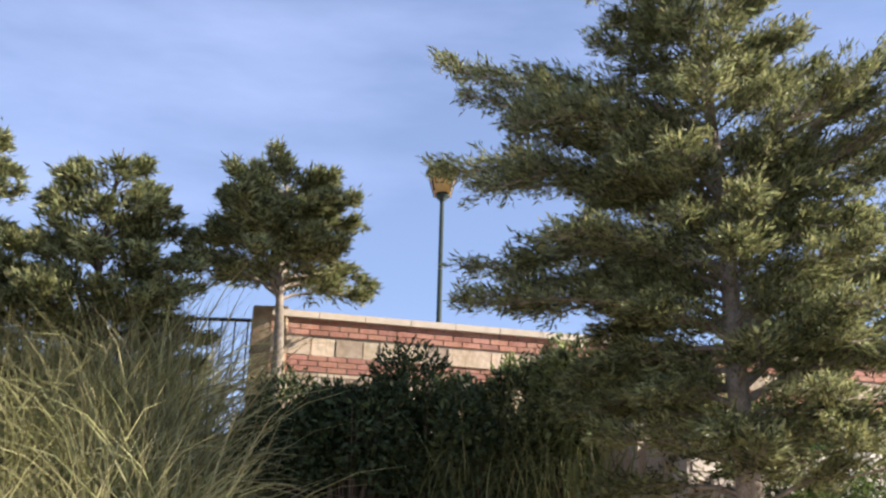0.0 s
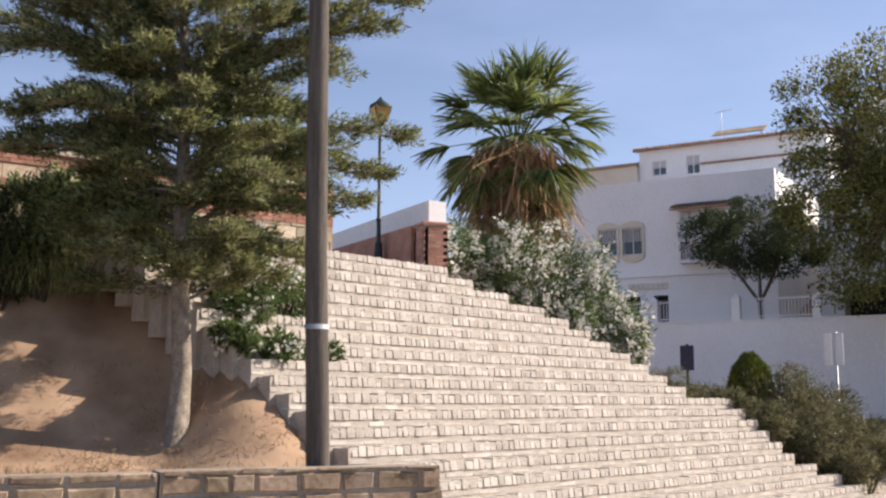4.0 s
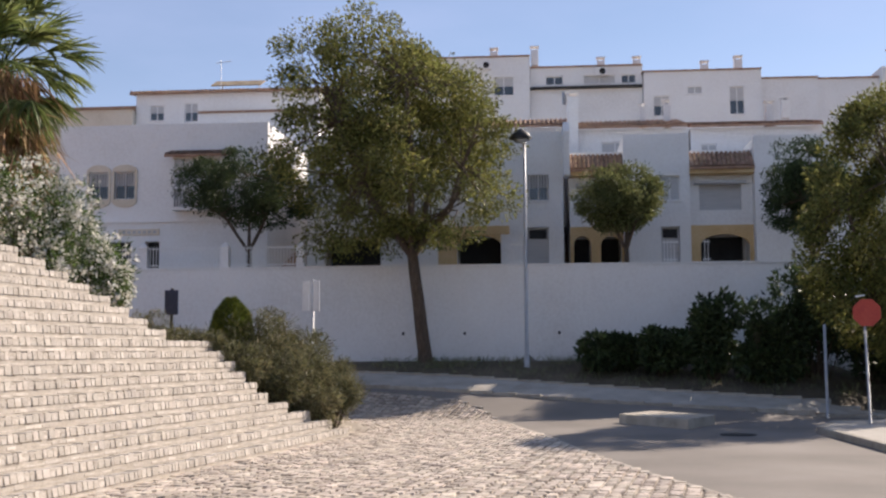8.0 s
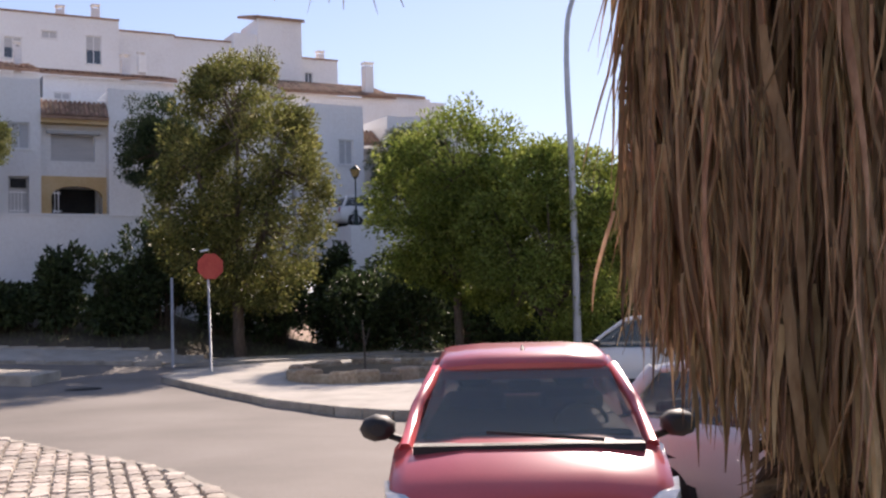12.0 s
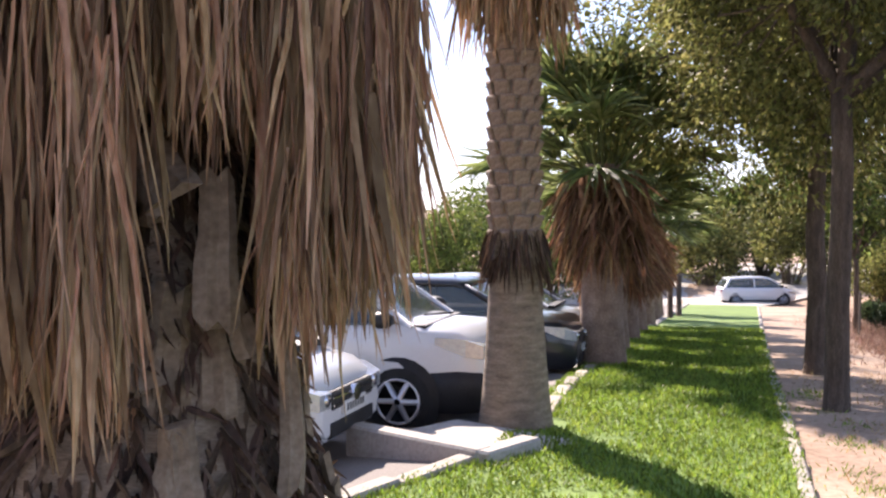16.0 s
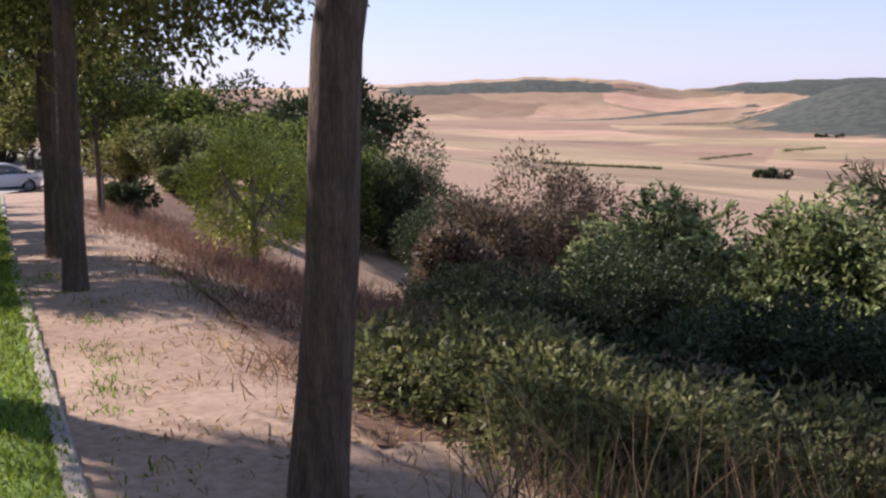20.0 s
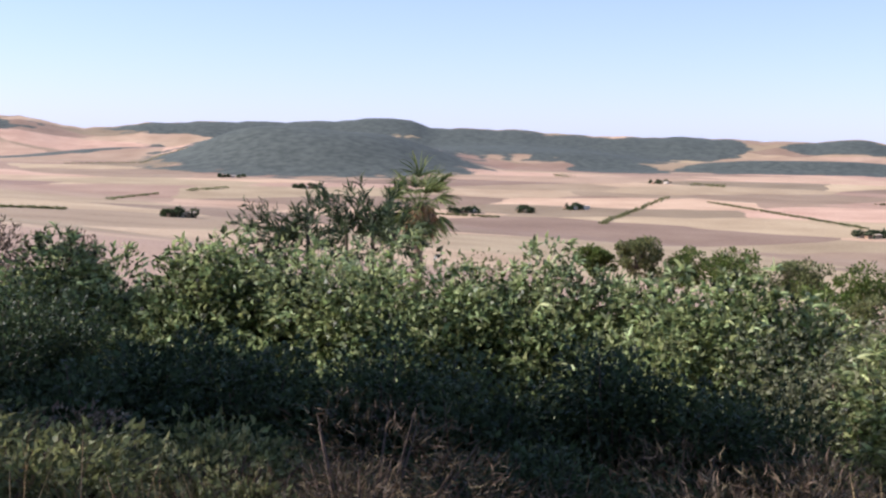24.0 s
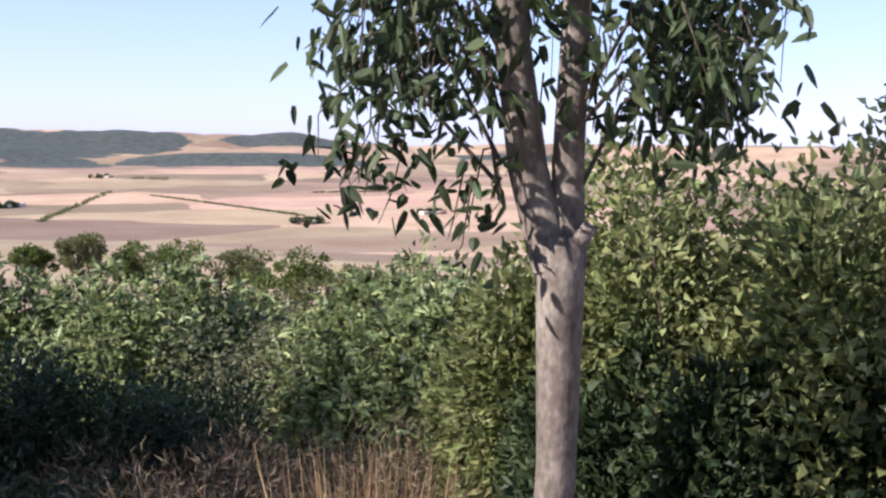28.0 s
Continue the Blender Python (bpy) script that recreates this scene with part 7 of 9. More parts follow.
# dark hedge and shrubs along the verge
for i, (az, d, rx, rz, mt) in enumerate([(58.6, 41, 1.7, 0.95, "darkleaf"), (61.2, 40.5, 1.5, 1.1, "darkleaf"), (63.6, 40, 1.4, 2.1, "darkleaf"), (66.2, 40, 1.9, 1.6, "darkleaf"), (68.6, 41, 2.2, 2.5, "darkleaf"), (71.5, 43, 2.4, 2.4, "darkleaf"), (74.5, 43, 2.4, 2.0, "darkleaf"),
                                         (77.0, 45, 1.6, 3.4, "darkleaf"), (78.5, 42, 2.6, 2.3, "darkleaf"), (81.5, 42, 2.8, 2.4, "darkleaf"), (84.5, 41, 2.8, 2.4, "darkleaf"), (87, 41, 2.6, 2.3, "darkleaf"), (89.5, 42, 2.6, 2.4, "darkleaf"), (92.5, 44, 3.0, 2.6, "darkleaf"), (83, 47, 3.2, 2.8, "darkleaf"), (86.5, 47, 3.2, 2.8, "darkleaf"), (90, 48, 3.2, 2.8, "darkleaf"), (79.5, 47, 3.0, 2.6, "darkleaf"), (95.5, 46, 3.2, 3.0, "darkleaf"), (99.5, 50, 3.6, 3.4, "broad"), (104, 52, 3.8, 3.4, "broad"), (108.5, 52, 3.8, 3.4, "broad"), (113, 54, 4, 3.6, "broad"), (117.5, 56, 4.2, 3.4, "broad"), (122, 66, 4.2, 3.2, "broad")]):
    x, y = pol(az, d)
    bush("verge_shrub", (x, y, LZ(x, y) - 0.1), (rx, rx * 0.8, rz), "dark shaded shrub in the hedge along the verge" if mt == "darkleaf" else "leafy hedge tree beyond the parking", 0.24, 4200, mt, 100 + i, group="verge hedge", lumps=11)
for i, (az, el_d, h) in enumerate([(96, 60, 8), (101, 66, 9), (91, 62, 8.5), (86, 66, 7)]):
    x, y = pol(az, el_d)
    broadleaf("far_tree", (x, y, LZ(x, y)), h * 0.4, 0.2, (0, 0, h * 0.7), (3.6, 3.6, h * 0.33), "dark tree crown behind the street trees", 0.28, 80, 70, "darkleaf", 140 + i, 1.0, group="far street trees")

# sapling in the planting bed, lantern by the upper street
x, y = 28.3, 4.9
t = thing("sapling", (x, y, -0.2), label="thin bare sapling in the planting bed", category="tree")
part("stem", tubes("stem", [([(0, 0, -0.1), (0.03, 0.02, 0.6), (0.0, 0.05, 1.3)], [0.03, 0.025, 0.012])], 6), "bark", t)
part("twig", tubes("twig", [([(0.03, 0.02, 0.6), (0.2, -0.1, 1.1)], [0.014, 0.006])], 5), "bark", t)

# ---- cars ----
def paint(name, col, rough=0.28):
    m = mat(name, [tuple(c * 0.93 for c in col), col, tuple(min(1, c * 1.05) for c in col)], rough, 1.2, 60, 0)
    b = m.node_tree.nodes["Principled BSDF"]
    b.inputs["Coat Weight"].default_value = 0.6
    b.inputs["Coat Roughness"].default_value = 0.06
    return m


M["car_red"] = paint("red_car_paint", (0.57, 0.095, 0.105))
M["car_white"] = paint("white_car_paint", (0.74, 0.74, 0.73))
M["car_black"] = paint("black_car_paint", (0.018, 0.019, 0.022))
M["car_grey"] = paint("grey_car_paint", (0.45, 0.46, 0.47))
M["trim"] = mat("black_plastic_trim", [(0.014, 0.014, 0.015), (0.022, 0.022, 0.023), (0.032, 0.032, 0.033)], 0.6, 6, 60, 0.1)
M["tyre"] = mat("tyre_rubber", [(0.012, 0.012, 0.012), (0.02, 0.02, 0.02), (0.03, 0.03, 0.03)], 0.85, 8, 60, 0.2)
M["rim"] = mat("alloy_rim", [(0.50, 0.50, 0.51), (0.58, 0.58, 0.59), (0.64, 0.64, 0.65)], 0.3, 5, 40, 0, metal=0.7)
M["chrome"] = mat("chrome", [(0.62, 0.62, 0.63), (0.68, 0.68, 0.69), (0.72, 0.72, 0.73)], 0.12, 5, 40, 0, metal=1.0)
M["lampglass"] = mat("headlamp_glass", [(0.42, 0.45, 0.48), (0.58, 0.60, 0.62), (0.70, 0.71, 0.72)], 0.08, 14, 40, 0.3, metal=0.4)
M["carglass"] = glass("car_glass", (0.085, 0.11, 0.105), 0.05)
M["carglass"].node_tree.nodes["Principled BSDF"].inputs["Alpha"].default_value = 0.5
M["tail"] = paint("tail_lamp", (0.35, 0.02, 0.02))
M["plate"] = mat("number_plate", [(0.62, 0.62, 0.60), (0.70, 0.70, 0.68), (0.74, 0.74, 0.72)], 0.5, 4, 30, 0)


def loft(sections, smooth=True):
    n = len(sections[0])
    co = np.concatenate([np.array(s, float) for s in sections])
    fa = []
    for i in range(len(sections) - 1):
        for j in range(n):
            fa.append((i * n + j, i * n + (j + 1) % n, (i + 1) * n + (j + 1) % n, (i + 1) * n + j))
    me = quads("loft", co, np.array(fa), smooth)
    bm = bmesh.new()
    bm.from_mesh(me)
    bpy.data.meshes.remove(me)
    bm.verts.ensure_lookup_table()
    for b in (0, (len(sections) - 1) * n):
        f = bm.faces.new([bm.verts[b + j] for j in range(n)])
        f.smooth = False
    bmesh.ops.recalc_face_normals(bm, faces=bm.faces)
    return bm


def panel(pts, th=0.012):
    """A thin pane through four corners, thickened inwards."""
    P = np.array(pts, float)
    n = unit(np.cross(P[1] - P[0], P[3] - P[0]))
    return quads("pane", np.concatenate([P, P - n * th]), BOXF)


def car(name, at, heading, label, col, L=4.06, Wd=1.74, H=1.52, hood=0.96, belt=0.98, nose=0.72, wheel=0.31, wb=2.59, style="hatch", seg=9, lower=None, rake=(0.62, 1.42), back=(-1.55, -1.95), group="parked cars", badge=""):
    t = thing(name, (at[0], at[1], at[2]), heading, label, "car", group)
    h = Wd / 2
    X = L / 2
    # lower body
    st = []
    xs = [(-X, 0.86, 0.42, belt - 0.12), (-X + 0.08, 0.95, 0.30, belt - 0.02), (-X + 0.5, 0.99, 0.24, belt + 0.02), (-0.6, 1.0, 0.20, belt), (0.3, 1.0, 0.20, belt - 0.01), (rake[1] - 0.1, 0.995, 0.22, hood), (X - 0.62, 0.985, 0.24, hood - 0.05), (X - 0.25, 0.95, 0.24, nose + 0.1), (X - 0.07, 0.87, 0.26, nose - 0.02), (X, 0.78, 0.34, nose - 0.14)]
    for x, k, zb, zt in xs:
        w = h * k
        half = [(w * 0.90, zb), (w * 0.985, zb + 0.1), (w, zb + (zt - zb) * 0.45), (w * 0.985, zb + (zt - zb) * 0.78), (w * 0.95, zt - 0.03), (w * 0.84, zt + 0.005), (w * 0.45, zt + 0.035)]
        st.append([(x, y, z) for y, z in half] + [(x, -y, z) for y, z in half[::-1]])
    body = part("body", loft(st), col, t)
    # cabin: roof, pillars, glass
    (xf0, xf1), (xr1, xr0) = (rake[0], rake[1]), back
    wr, wbse = h * 0.70, h * 0.90
    zb, zr = belt - 0.02, H - 0.06
    rs = []
    for x, k, dz in ((xr1 - 0.12, 0.9, -0.05), (xr1 + 0.15, 0.99, 0.0), ((xr1 + xf0) / 2, 1.0, 0.055), (xf0 - 0.2, 0.99, 0.03), (xf0 + 0.06, 0.93, -0.035)):
        w = wr * k
        half = [(w, zr + dz - 0.05), (w * 1.0, zr + dz - 0.01), (w * 0.9, zr + dz + 0.035), (w * 0.5, zr + dz + 0.055)]
        rs.append([(x, y, z) for y, z in half] + [(x, -y, z) for y, z in half[::-1]])
    roof = part("roof", loft(rs), col, t)
    for s in (-1, 1):
        for a, b, rad in (((xf1, s * wbse * 0.95, zb), (xf0, s * wr * 0.97, zr - 0.02), 0.045), ((-0.25, s * wbse, zb), (-0.25, s * wr, zr), 0.04), ((xr0 + 0.1, s * wbse * 0.96, zb), (xr1, s * wr * 0.96, zr - 0.02), 0.075)):
            mid = tuple((np.array(a) + np.array(b)) / 2 + np.array([0, s * 0.025, 0.02]))
            part("pillar", tubes("pillar", [([a, mid, b], [rad, rad * 0.95, rad])], 6), col, t)
        part("side_window", panel([(xf1 - 0.1, s * wbse * 0.955, zb + 0.02), (-0.22, s * wbse * 0.985, zb + 0.02), (-0.22, s * wr * 0.985, zr - 0.04), (xf0 - 0.04, s * wr * 0.96, zr - 0.04)][::s]), "carglass", t)
        part("side_window", panel([(-0.28, s * wbse * 0.985, zb + 0.02), (xr0 + 0.2, s * wbse * 0.965, zb + 0.02), (xr1 + 0.06, s * wr * 0.965, zr - 0.04), (-0.28, s * wr * 0.985, zr - 0.04)][::s]), "carglass", t)
    part("windscreen", panel([(xf1 + 0.02, -wbse * 0.9, zb + 0.0), (xf1 + 0.02, wbse * 0.9, zb + 0.0), (xf0 + 0.05, wr * 0.92, zr - 0.01), (xf0 + 0.05, -wr * 0.92, zr - 0.01)]), "carglass", t)
    part("rear_window", panel([(xr0 + 0.02, wbse * 0.9, zb + 0.04), (xr0 + 0.02, -wbse * 0.9, zb + 0.04), (xr1 - 0.1, -wr * 0.9, zr - 0.02), (xr1 - 0.1, wr * 0.9, zr - 0.02)]), "carglass", t)
    # inside the cabin: dark trim, seats, wheel and mirror behind the glass
    part("dashboard", bevel_box(xr0 + 0.2, -wbse * 0.84, zb - 0.02, xf1 - 0.16, wbse * 0.84, zb + 0.07, 0.02), "trim", t, "black dashboard and cabin trim")
    for s in (-1, 1):
        seat = part("front_seat", bevel_box(-0.42, s * 0.36 - 0.24, zb - 0.1, -0.28, s * 0.36 + 0.24, zb + 0.2, 0.05), "trim", t, "dark cloth front seat")
        part("headrest", bevel_box(-0.42, s * 0.36 - 0.13, zb + 0.22, -0.32, s * 0.36 + 0.13, zb + 0.38, 0.04), "trim", seat)
    part("rear_seat", bevel_box(xr0 + 0.34, -wbse * 0.7, zb - 0.1, xr0 + 0.46, wbse * 0.7, zb + 0.16, 0.04), "trim", t, "dark cloth rear seat")
    part("steering_wheel", tubes("steering_wheel", [([(xf1 - 0.62 + 0.06 * math.sin(a), 0.36 + 0.18 * math.cos(a), zb + 0.04 + 0.17 * math.sin(a)) for a in np.linspace(0, 2 * math.pi, 17)], [0.014] * 17)], 6), "trim", t)
    part("rear_view_mirror", bevel_box(xf0 + 0.0, -0.11, zr - 0.16, xf0 + 0.04, 0.11, zr - 0.09, 0.015), "trim", t)
    part("cowl", boxes("cowl", [(xf1 - 0.02, -wbse * 0.88, zb - 0.03, xf1 + 0.13, wbse * 0.88, zb + 0.03)]), "trim", t, "black wiper cowl")
    part("wiper", tubes("wiper", [([(xf1 + 0.1, 0.45, zb + 0.05), (xf1 - 0.02, -0.25, zb + 0.09)], [0.012, 0.01])], 4), "trim", t)
    # front
    if lower:
        part("lower_cladding", loft([[(x + 0.004, y, z) for y, z in hf] + [(x + 0.004, -y, z) for y, z in hf[::-1]] for x, hf in ((X - 0.72, [(h * 0.99, 0.25), (h * 1.0, 0.45), (h * 0.99, 0.62)]), (X - 0.25, [(h * 0.965, 0.24), (h * 0.97, 0.5), (h * 0.955, 0.66)]), (X - 0.04, [(h * 0.87, 0.25), (h * 0.88, 0.5), (h * 0.85, 0.64)]), (X + 0.02, [(h * 0.76, 0.3), (h * 0.78, 0.5), (h * 0.74, 0.6)]))]), lower, t, "black plastic bumper cladding")
    part("grille", bevel_box(X - 0.14, -h * 0.56, nose - 0.20, X + 0.015, h * 0.56, nose - 0.04, 0.02), "trim", t, "black front grille")
    for zz in (nose - 0.09, nose - 0.15):
        part("grille_bar", boxes("grille_bar", [(X + 0.012, -h * 0.54, zz - 0.008, X + 0.026, h * 0.54, zz + 0.008)]), "chrome", t)
    part("air_intake", bevel_box(X - 0.2, -h * 0.6, 0.30, X + 0.01, h * 0.6, 0.44, 0.02), "trim", t)
    if badge:
        bm = bmesh.new()
        pts = [(-0.09, nose - 0.03), (0.09, nose - 0.03), (0.06, nose - 0.16), (-0.06, nose - 0.16)] if badge == "shield" else [(0.09 * math.cos(i * math.pi / 5), nose - 0.11 + 0.07 * math.sin(i * math.pi / 5)) for i in range(10)]
        a = [bm.verts.new((X + 0.05, y, z)) for y, z in pts]
        b = [bm.verts.new((X - 0.02, y, z)) for y, z in pts]
        bm.faces.new(a)
        for i in range(len(a)):
            bm.faces.new((a[i], b[i], b[(i + 1) % len(a)], a[(i + 1) % len(a)]))
        bmesh.ops.recalc_face_normals(bm, faces=bm.faces)
        part("badge", bm, "chrome", t, "plain chrome badge")
    pl = part("number_plate", bevel_box(X + 0.0, -0.26, 0.46, X + 0.035, 0.26, 0.57, 0.006), "plate", t)
    for i in range(7):
        part("plate_bar", boxes("plate_bar", [(X + 0.034, -0.21 + i * 0.062, 0.485, X + 0.038, -0.175 + i * 0.062, 0.545)]), "trim", pl)
    part("rear_plate", bevel_box(-X - 0.02, -0.26, 0.55, -X + 0.02, 0.26, 0.66, 0.006), "plate", t)
    for s in (-1, 1):
        hl = part("headlight", loft([[(x, s * y, z) for y, z in ((y0, z0), (y1, z0 + 0.01), (y1, z1), (y0, z1 - 0.02))] for x, y0, y1, z0, z1 in ((X - 0.46, h * 0.80, h * 0.975, nose - 0.02, nose + 0.06), (X - 0.16, h * 0.66, h * 0.93, nose - 0.14, nose + 0.04), (X + 0.0, h * 0.52, h * 0.84, nose - 0.17, nose - 0.03))], False), "lampglass", t, "clear headlight")
        for k in (0.66, 0.78):
            part("reflector", tubes("reflector", [([(X - 0.03, s * h * k, nose - 0.09), (X + 0.012 - (k - 0.66) * 0.3, s * h * k, nose - 0.09)], [0.045, 0.055])], 10), "chrome", hl)
        part("tail_light", bevel_box(-X - 0.015, s * h * 0.74 - 0.09, belt - 0.32, -X + 0.14, s * h * 0.74 + 0.09, belt - 0.05, 0.03), "tail", t)
        mr = part("wing_mirror", loft([[(x, s * (h - 0.04 + oy + ry * math.cos(a)), belt + 0.08 + rz * math.sin(a)) for a in np.linspace(0, 2 * math.pi, 10)[:-1]] for x, oy, ry, rz in ((xf1 - 0.32, 0.11, 0.08, 0.06), (xf1 - 0.28, 0.11, 0.115, 0.085), (xf1 - 0.19, 0.11, 0.11, 0.08), (xf1 - 0.13, 0.10, 0.05, 0.04))]), "trim", t, "black wing mirror")
        part("mirror_arm", tubes("mirror_arm", [([(xf1 - 0.22, s * h * 0.88, belt + 0.0), (xf1 - 0.22, s * (h + 0.08), belt + 0.06)], [0.025, 0.02])], 5), "trim", mr)
        part("fog_lamp", tubes("fog_lamp", [([(X - 0.12, s * h * 0.7, 0.37), (X - 0.005, s * h * 0.7, 0.37)], [0.05, 0.05])], 10), "lampglass", t)
        part("door_handle", bevel_box(-0.05, s * (h + 0.005) - 0.012, belt - 0.16, 0.12, s * (h + 0.005) + 0.012, belt - 0.13, 0.005), col, t)
        part("sill_trim", boxes("sill_trim", [(-wb / 2 + 0.35, s * h * 0.985 - 0.012, 0.22, wb / 2 - 0.35, s * h * 0.985 + 0.012, 0.32)]), "trim", t)
    part("aerial", tubes("aerial", [([(xf0 - 0.3, 0, H + 0.0), (xf0 - 0.34, 0, H + 0.06)], [0.025, 0.008])], 6), "trim", t)
    # wheels
    for sx in (-1, 1):
        for s in (-1, 1):
            cx, cy = sx * wb / 2 + 0.02, s * (h - 0.085)
            w = part("wheel", tubes("wheel_hub", [([(0, -0.09, 0), (0, 0.09, 0)], [wheel * 0.62, wheel * 0.62])], 16), "trim", t, m=pose(cx, cy, wheel))
            part("wheel_arch", tubes("wheel_arch", [([(0, -0.02, 0.02), (0, 0.075 * s + 0.0, 0.02)] if s > 0 else [(0, 0.02, 0.02), (0, -0.075, 0.02)], [wheel * 1.2, wheel * 1.2])], 22), "trim", w, "dark wheel arch")
            tp = [(0, -0.1, 0), (0, -0.095, 0), (0, -0.05, 0), (0, 0.05, 0), (0, 0.095, 0), (0, 0.1, 0)]
            part("tyre", tubes("tyre", [([(0, 0.09 * k, 0) for k in (-1, -0.95, -0.6, 0.6, 0.95, 1)], [wheel * 0.7, wheel * 0.93, wheel, wheel, wheel * 0.93, wheel * 0.7])], 22), "tyre", w)
            sp = []
            yo = 0.097 * s
            for i in range(6):
                a = i * math.pi / 3
                sp.append(([(0.03 * math.cos(a), yo, 0.03 * math.sin(a)), (wheel * 0.62 * math.cos(a), yo * 0.98, wheel * 0.62 * math.sin(a))], [0.035, 0.03]))
            n = 20
            sp.append(([(wheel * 0.63 * math.cos(2 * math.pi * i / n), yo * 0.98, wheel * 0.63 * math.sin(2 * math.pi * i / n)) for i in range(n + 1)], [0.018] * (n + 1)))
            part("rim", tubes("rim", sp, 5), "rim", w, "silver spoked rim")
    return t


car("red_car", (8.97, -0.1, -0.25), 184, "red hatchback with black mirrors parked facing the lawn", "car_red", badge="shield", nose=0.80, hood=1.02, belt=1.02, H=1.50, rake=(0.52, 1.28))
car("white_car", (10.95, -2.75, -0.50), 228, "white hatchback parked nose to the kerb", "car_white", badge="round")
car("white_suv", (12.35, -4.85, -0.60), 228, "white crossover with black lower cladding behind a palm trunk", "car_white", L=4.3, Wd=1.8, H=1.66, hood=1.10, belt=1.08, nose=0.93, wheel=0.35, lower="trim")
car("black_car", (16.25, -8.35, -0.93), 228, "dark saloon with a wide chromed grille parked at the kerb", "car_black", L=4.6, Wd=1.84, H=1.5, hood=1.0, belt=1.0, nose=0.82, badge="round")
car("grey_car", (20.6, -11.6, -1.25), 228, "grey hatchback parked among the palms", "car_grey")
car("far_white_car", (46.9, -43.0, -3.74), 244, "white hatchback passing beyond the lawn", "car_white", group="cars beyond")
car("white_estate", (25.2, -2.2, -0.50), 78, "white estate car parked beyond the red car", "car_white", L=4.3, H=1.62, back=(-1.85, -2.05), group="cars beyond")

# a white car on the walled upper street, with a wall lantern beside it
t = thing("upper_street", label="whitewashed retaining block carrying the upper street", category="wall", kind="structure")
c = [hp(u, w)[:2] for u, w in ((20.8, 3.4), (26.5, 3.4), (26.5, 8.2), (20.8, 8.2))]
part("retaining_wall", quads("retaining_wall", np.array([(x, y, z) for z in (-3.0, 5.1) for x, y in c]), BOXF), "whitewash", t)
x, y = hp(22.6, 4.9)[:2]
car("upper_white_car", (x, y, 5.1), math.degrees(math.atan2(HU[1], HU[0])), "small white car on the upper street", "car_white", group="cars beyond")
x, y = hp(21.3, 3.9)[:2]
lantern_lamp("upper_street_lamp", (x, y, 5.15), 2.9, "small dark lantern lamp on the upper street")

# ---- near palm with its hanging skirt ----
NPX, NPY = 4.77, -1.60
r9 = np.random.default_rng(9)
pt = thing("skirted_palm", (NPX, NPY, -0.12), label="large fan palm wrapped in a hanging skirt of dead brown leaves", category="palm tree")
z = np.linspace(-0.3, 5.3, 22)
part("trunk", tubes("trunk", [(np.stack([0.02 * np.sin(3 * z), 0.02 * np.cos(2 * z), z], 1), np.interp(z, [-0.3, 0.3, 0.8, 1.2, 1.7, 5.3], [0.66, 0.64, 0.57, 0.43, 0.31, 0.26]))], 22), "palmbark", pt, "fibrous dark trunk foot")
vx, vy = unit(np.array([1.02 - NPX, -0.83 - NPY]))      # towards the path
SIDE = np.array([-vy, vx])
if SIDE[1] > 0:
    SIDE = -SIDE


def skirt_strips(n, rlo, rhi, zlo, zhi, ln, wd, seed, gap=True, mt="thatch", name="skirt_leaf", lean=-0.015, wild=0.075):
    """Dead leaf strips hanging close to the trunk, shorter at the flanks, open over the hollow."""
    r = np.random.default_rng(seed)
    c = n // 9
    ca, cz = r.uniform(0, 2 * math.pi, c), r.uniform(zlo, zhi, c)
    k = r.integers(0, c, n)
    a = ca[k] + r.normal(size=n) * 0.05
    zz = np.clip(cz[k] + r.normal(size=n) * 0.06, zlo, zhi)
    rr = r.uniform(rlo, rhi, n) * np.interp(zz, [0.8, 1.5, 2.2, 4.2, 5.2], [0.80, 0.97, 1.0, 0.9, 0.6])
    P = np.stack([np.cos(a) * rr, np.sin(a) * rr, zz], 1)
    s = P[:, :2] @ SIDE
    f = P[:, :2] @ np.array([vx, vy])
    L = ln * r.uniform(0.55, 1.25, n)
    lim = np.interp(s, [-0.97, -0.8, -0.6, -0.3, 0.0, 0.35, 0.7, 0.97], [1.75, 1.58, 1.38, 1.05, 1.05, 1.22, 1.36, 1.66]) + 0.12
    keep = np.ones(n, bool)
    if gap:
        g = (f > 0) & (s > -0.05) & (s < 0.36)
        top = 1.95 + 0.9 * np.abs(s - 0.17)
        lim = np.where(g, np.maximum(lim, top), lim)
        keep = ~(g & (zz < top + 0.15))
    L = np.minimum(L, zz - lim + r.normal(size=n) * 0.10)
    keep &= L > 0.12
    D = np.stack([np.cos(a) * lean, np.sin(a) * lean, -np.ones(n)], 1) + r.normal(size=(n, 3)) * np.array([wild, wild, 0.03])
    return part(name, ribbons(name, P[keep], D[keep], L[keep], wd, r, 7, 0.3, 0.5, 0.055), mt, pt, "hanging split dead palm leaves", kind="stuff")


skirt_strips(3400, 0.50, 0.76, 1.3, 5.0, 0.95, 0.032, 1)
skirt_strips(5200, 0.66, 0.93, 1.5, 5.1, 0.9, 0.019, 2)
skirt_strips(1100, 0.72, 0.93, 1.7, 5.1, 1.05, 0.042, 3)
skirt_strips(4600, 0.78, 0.955, 1.6, 5.1, 0.62, 0.010, 4, lean=-0.03, wild=0.13)
skirt_strips(900, 0.84, 0.97, 1.7, 5.0, 0.5, 0.022, 6, lean=-0.03, wild=0.2)


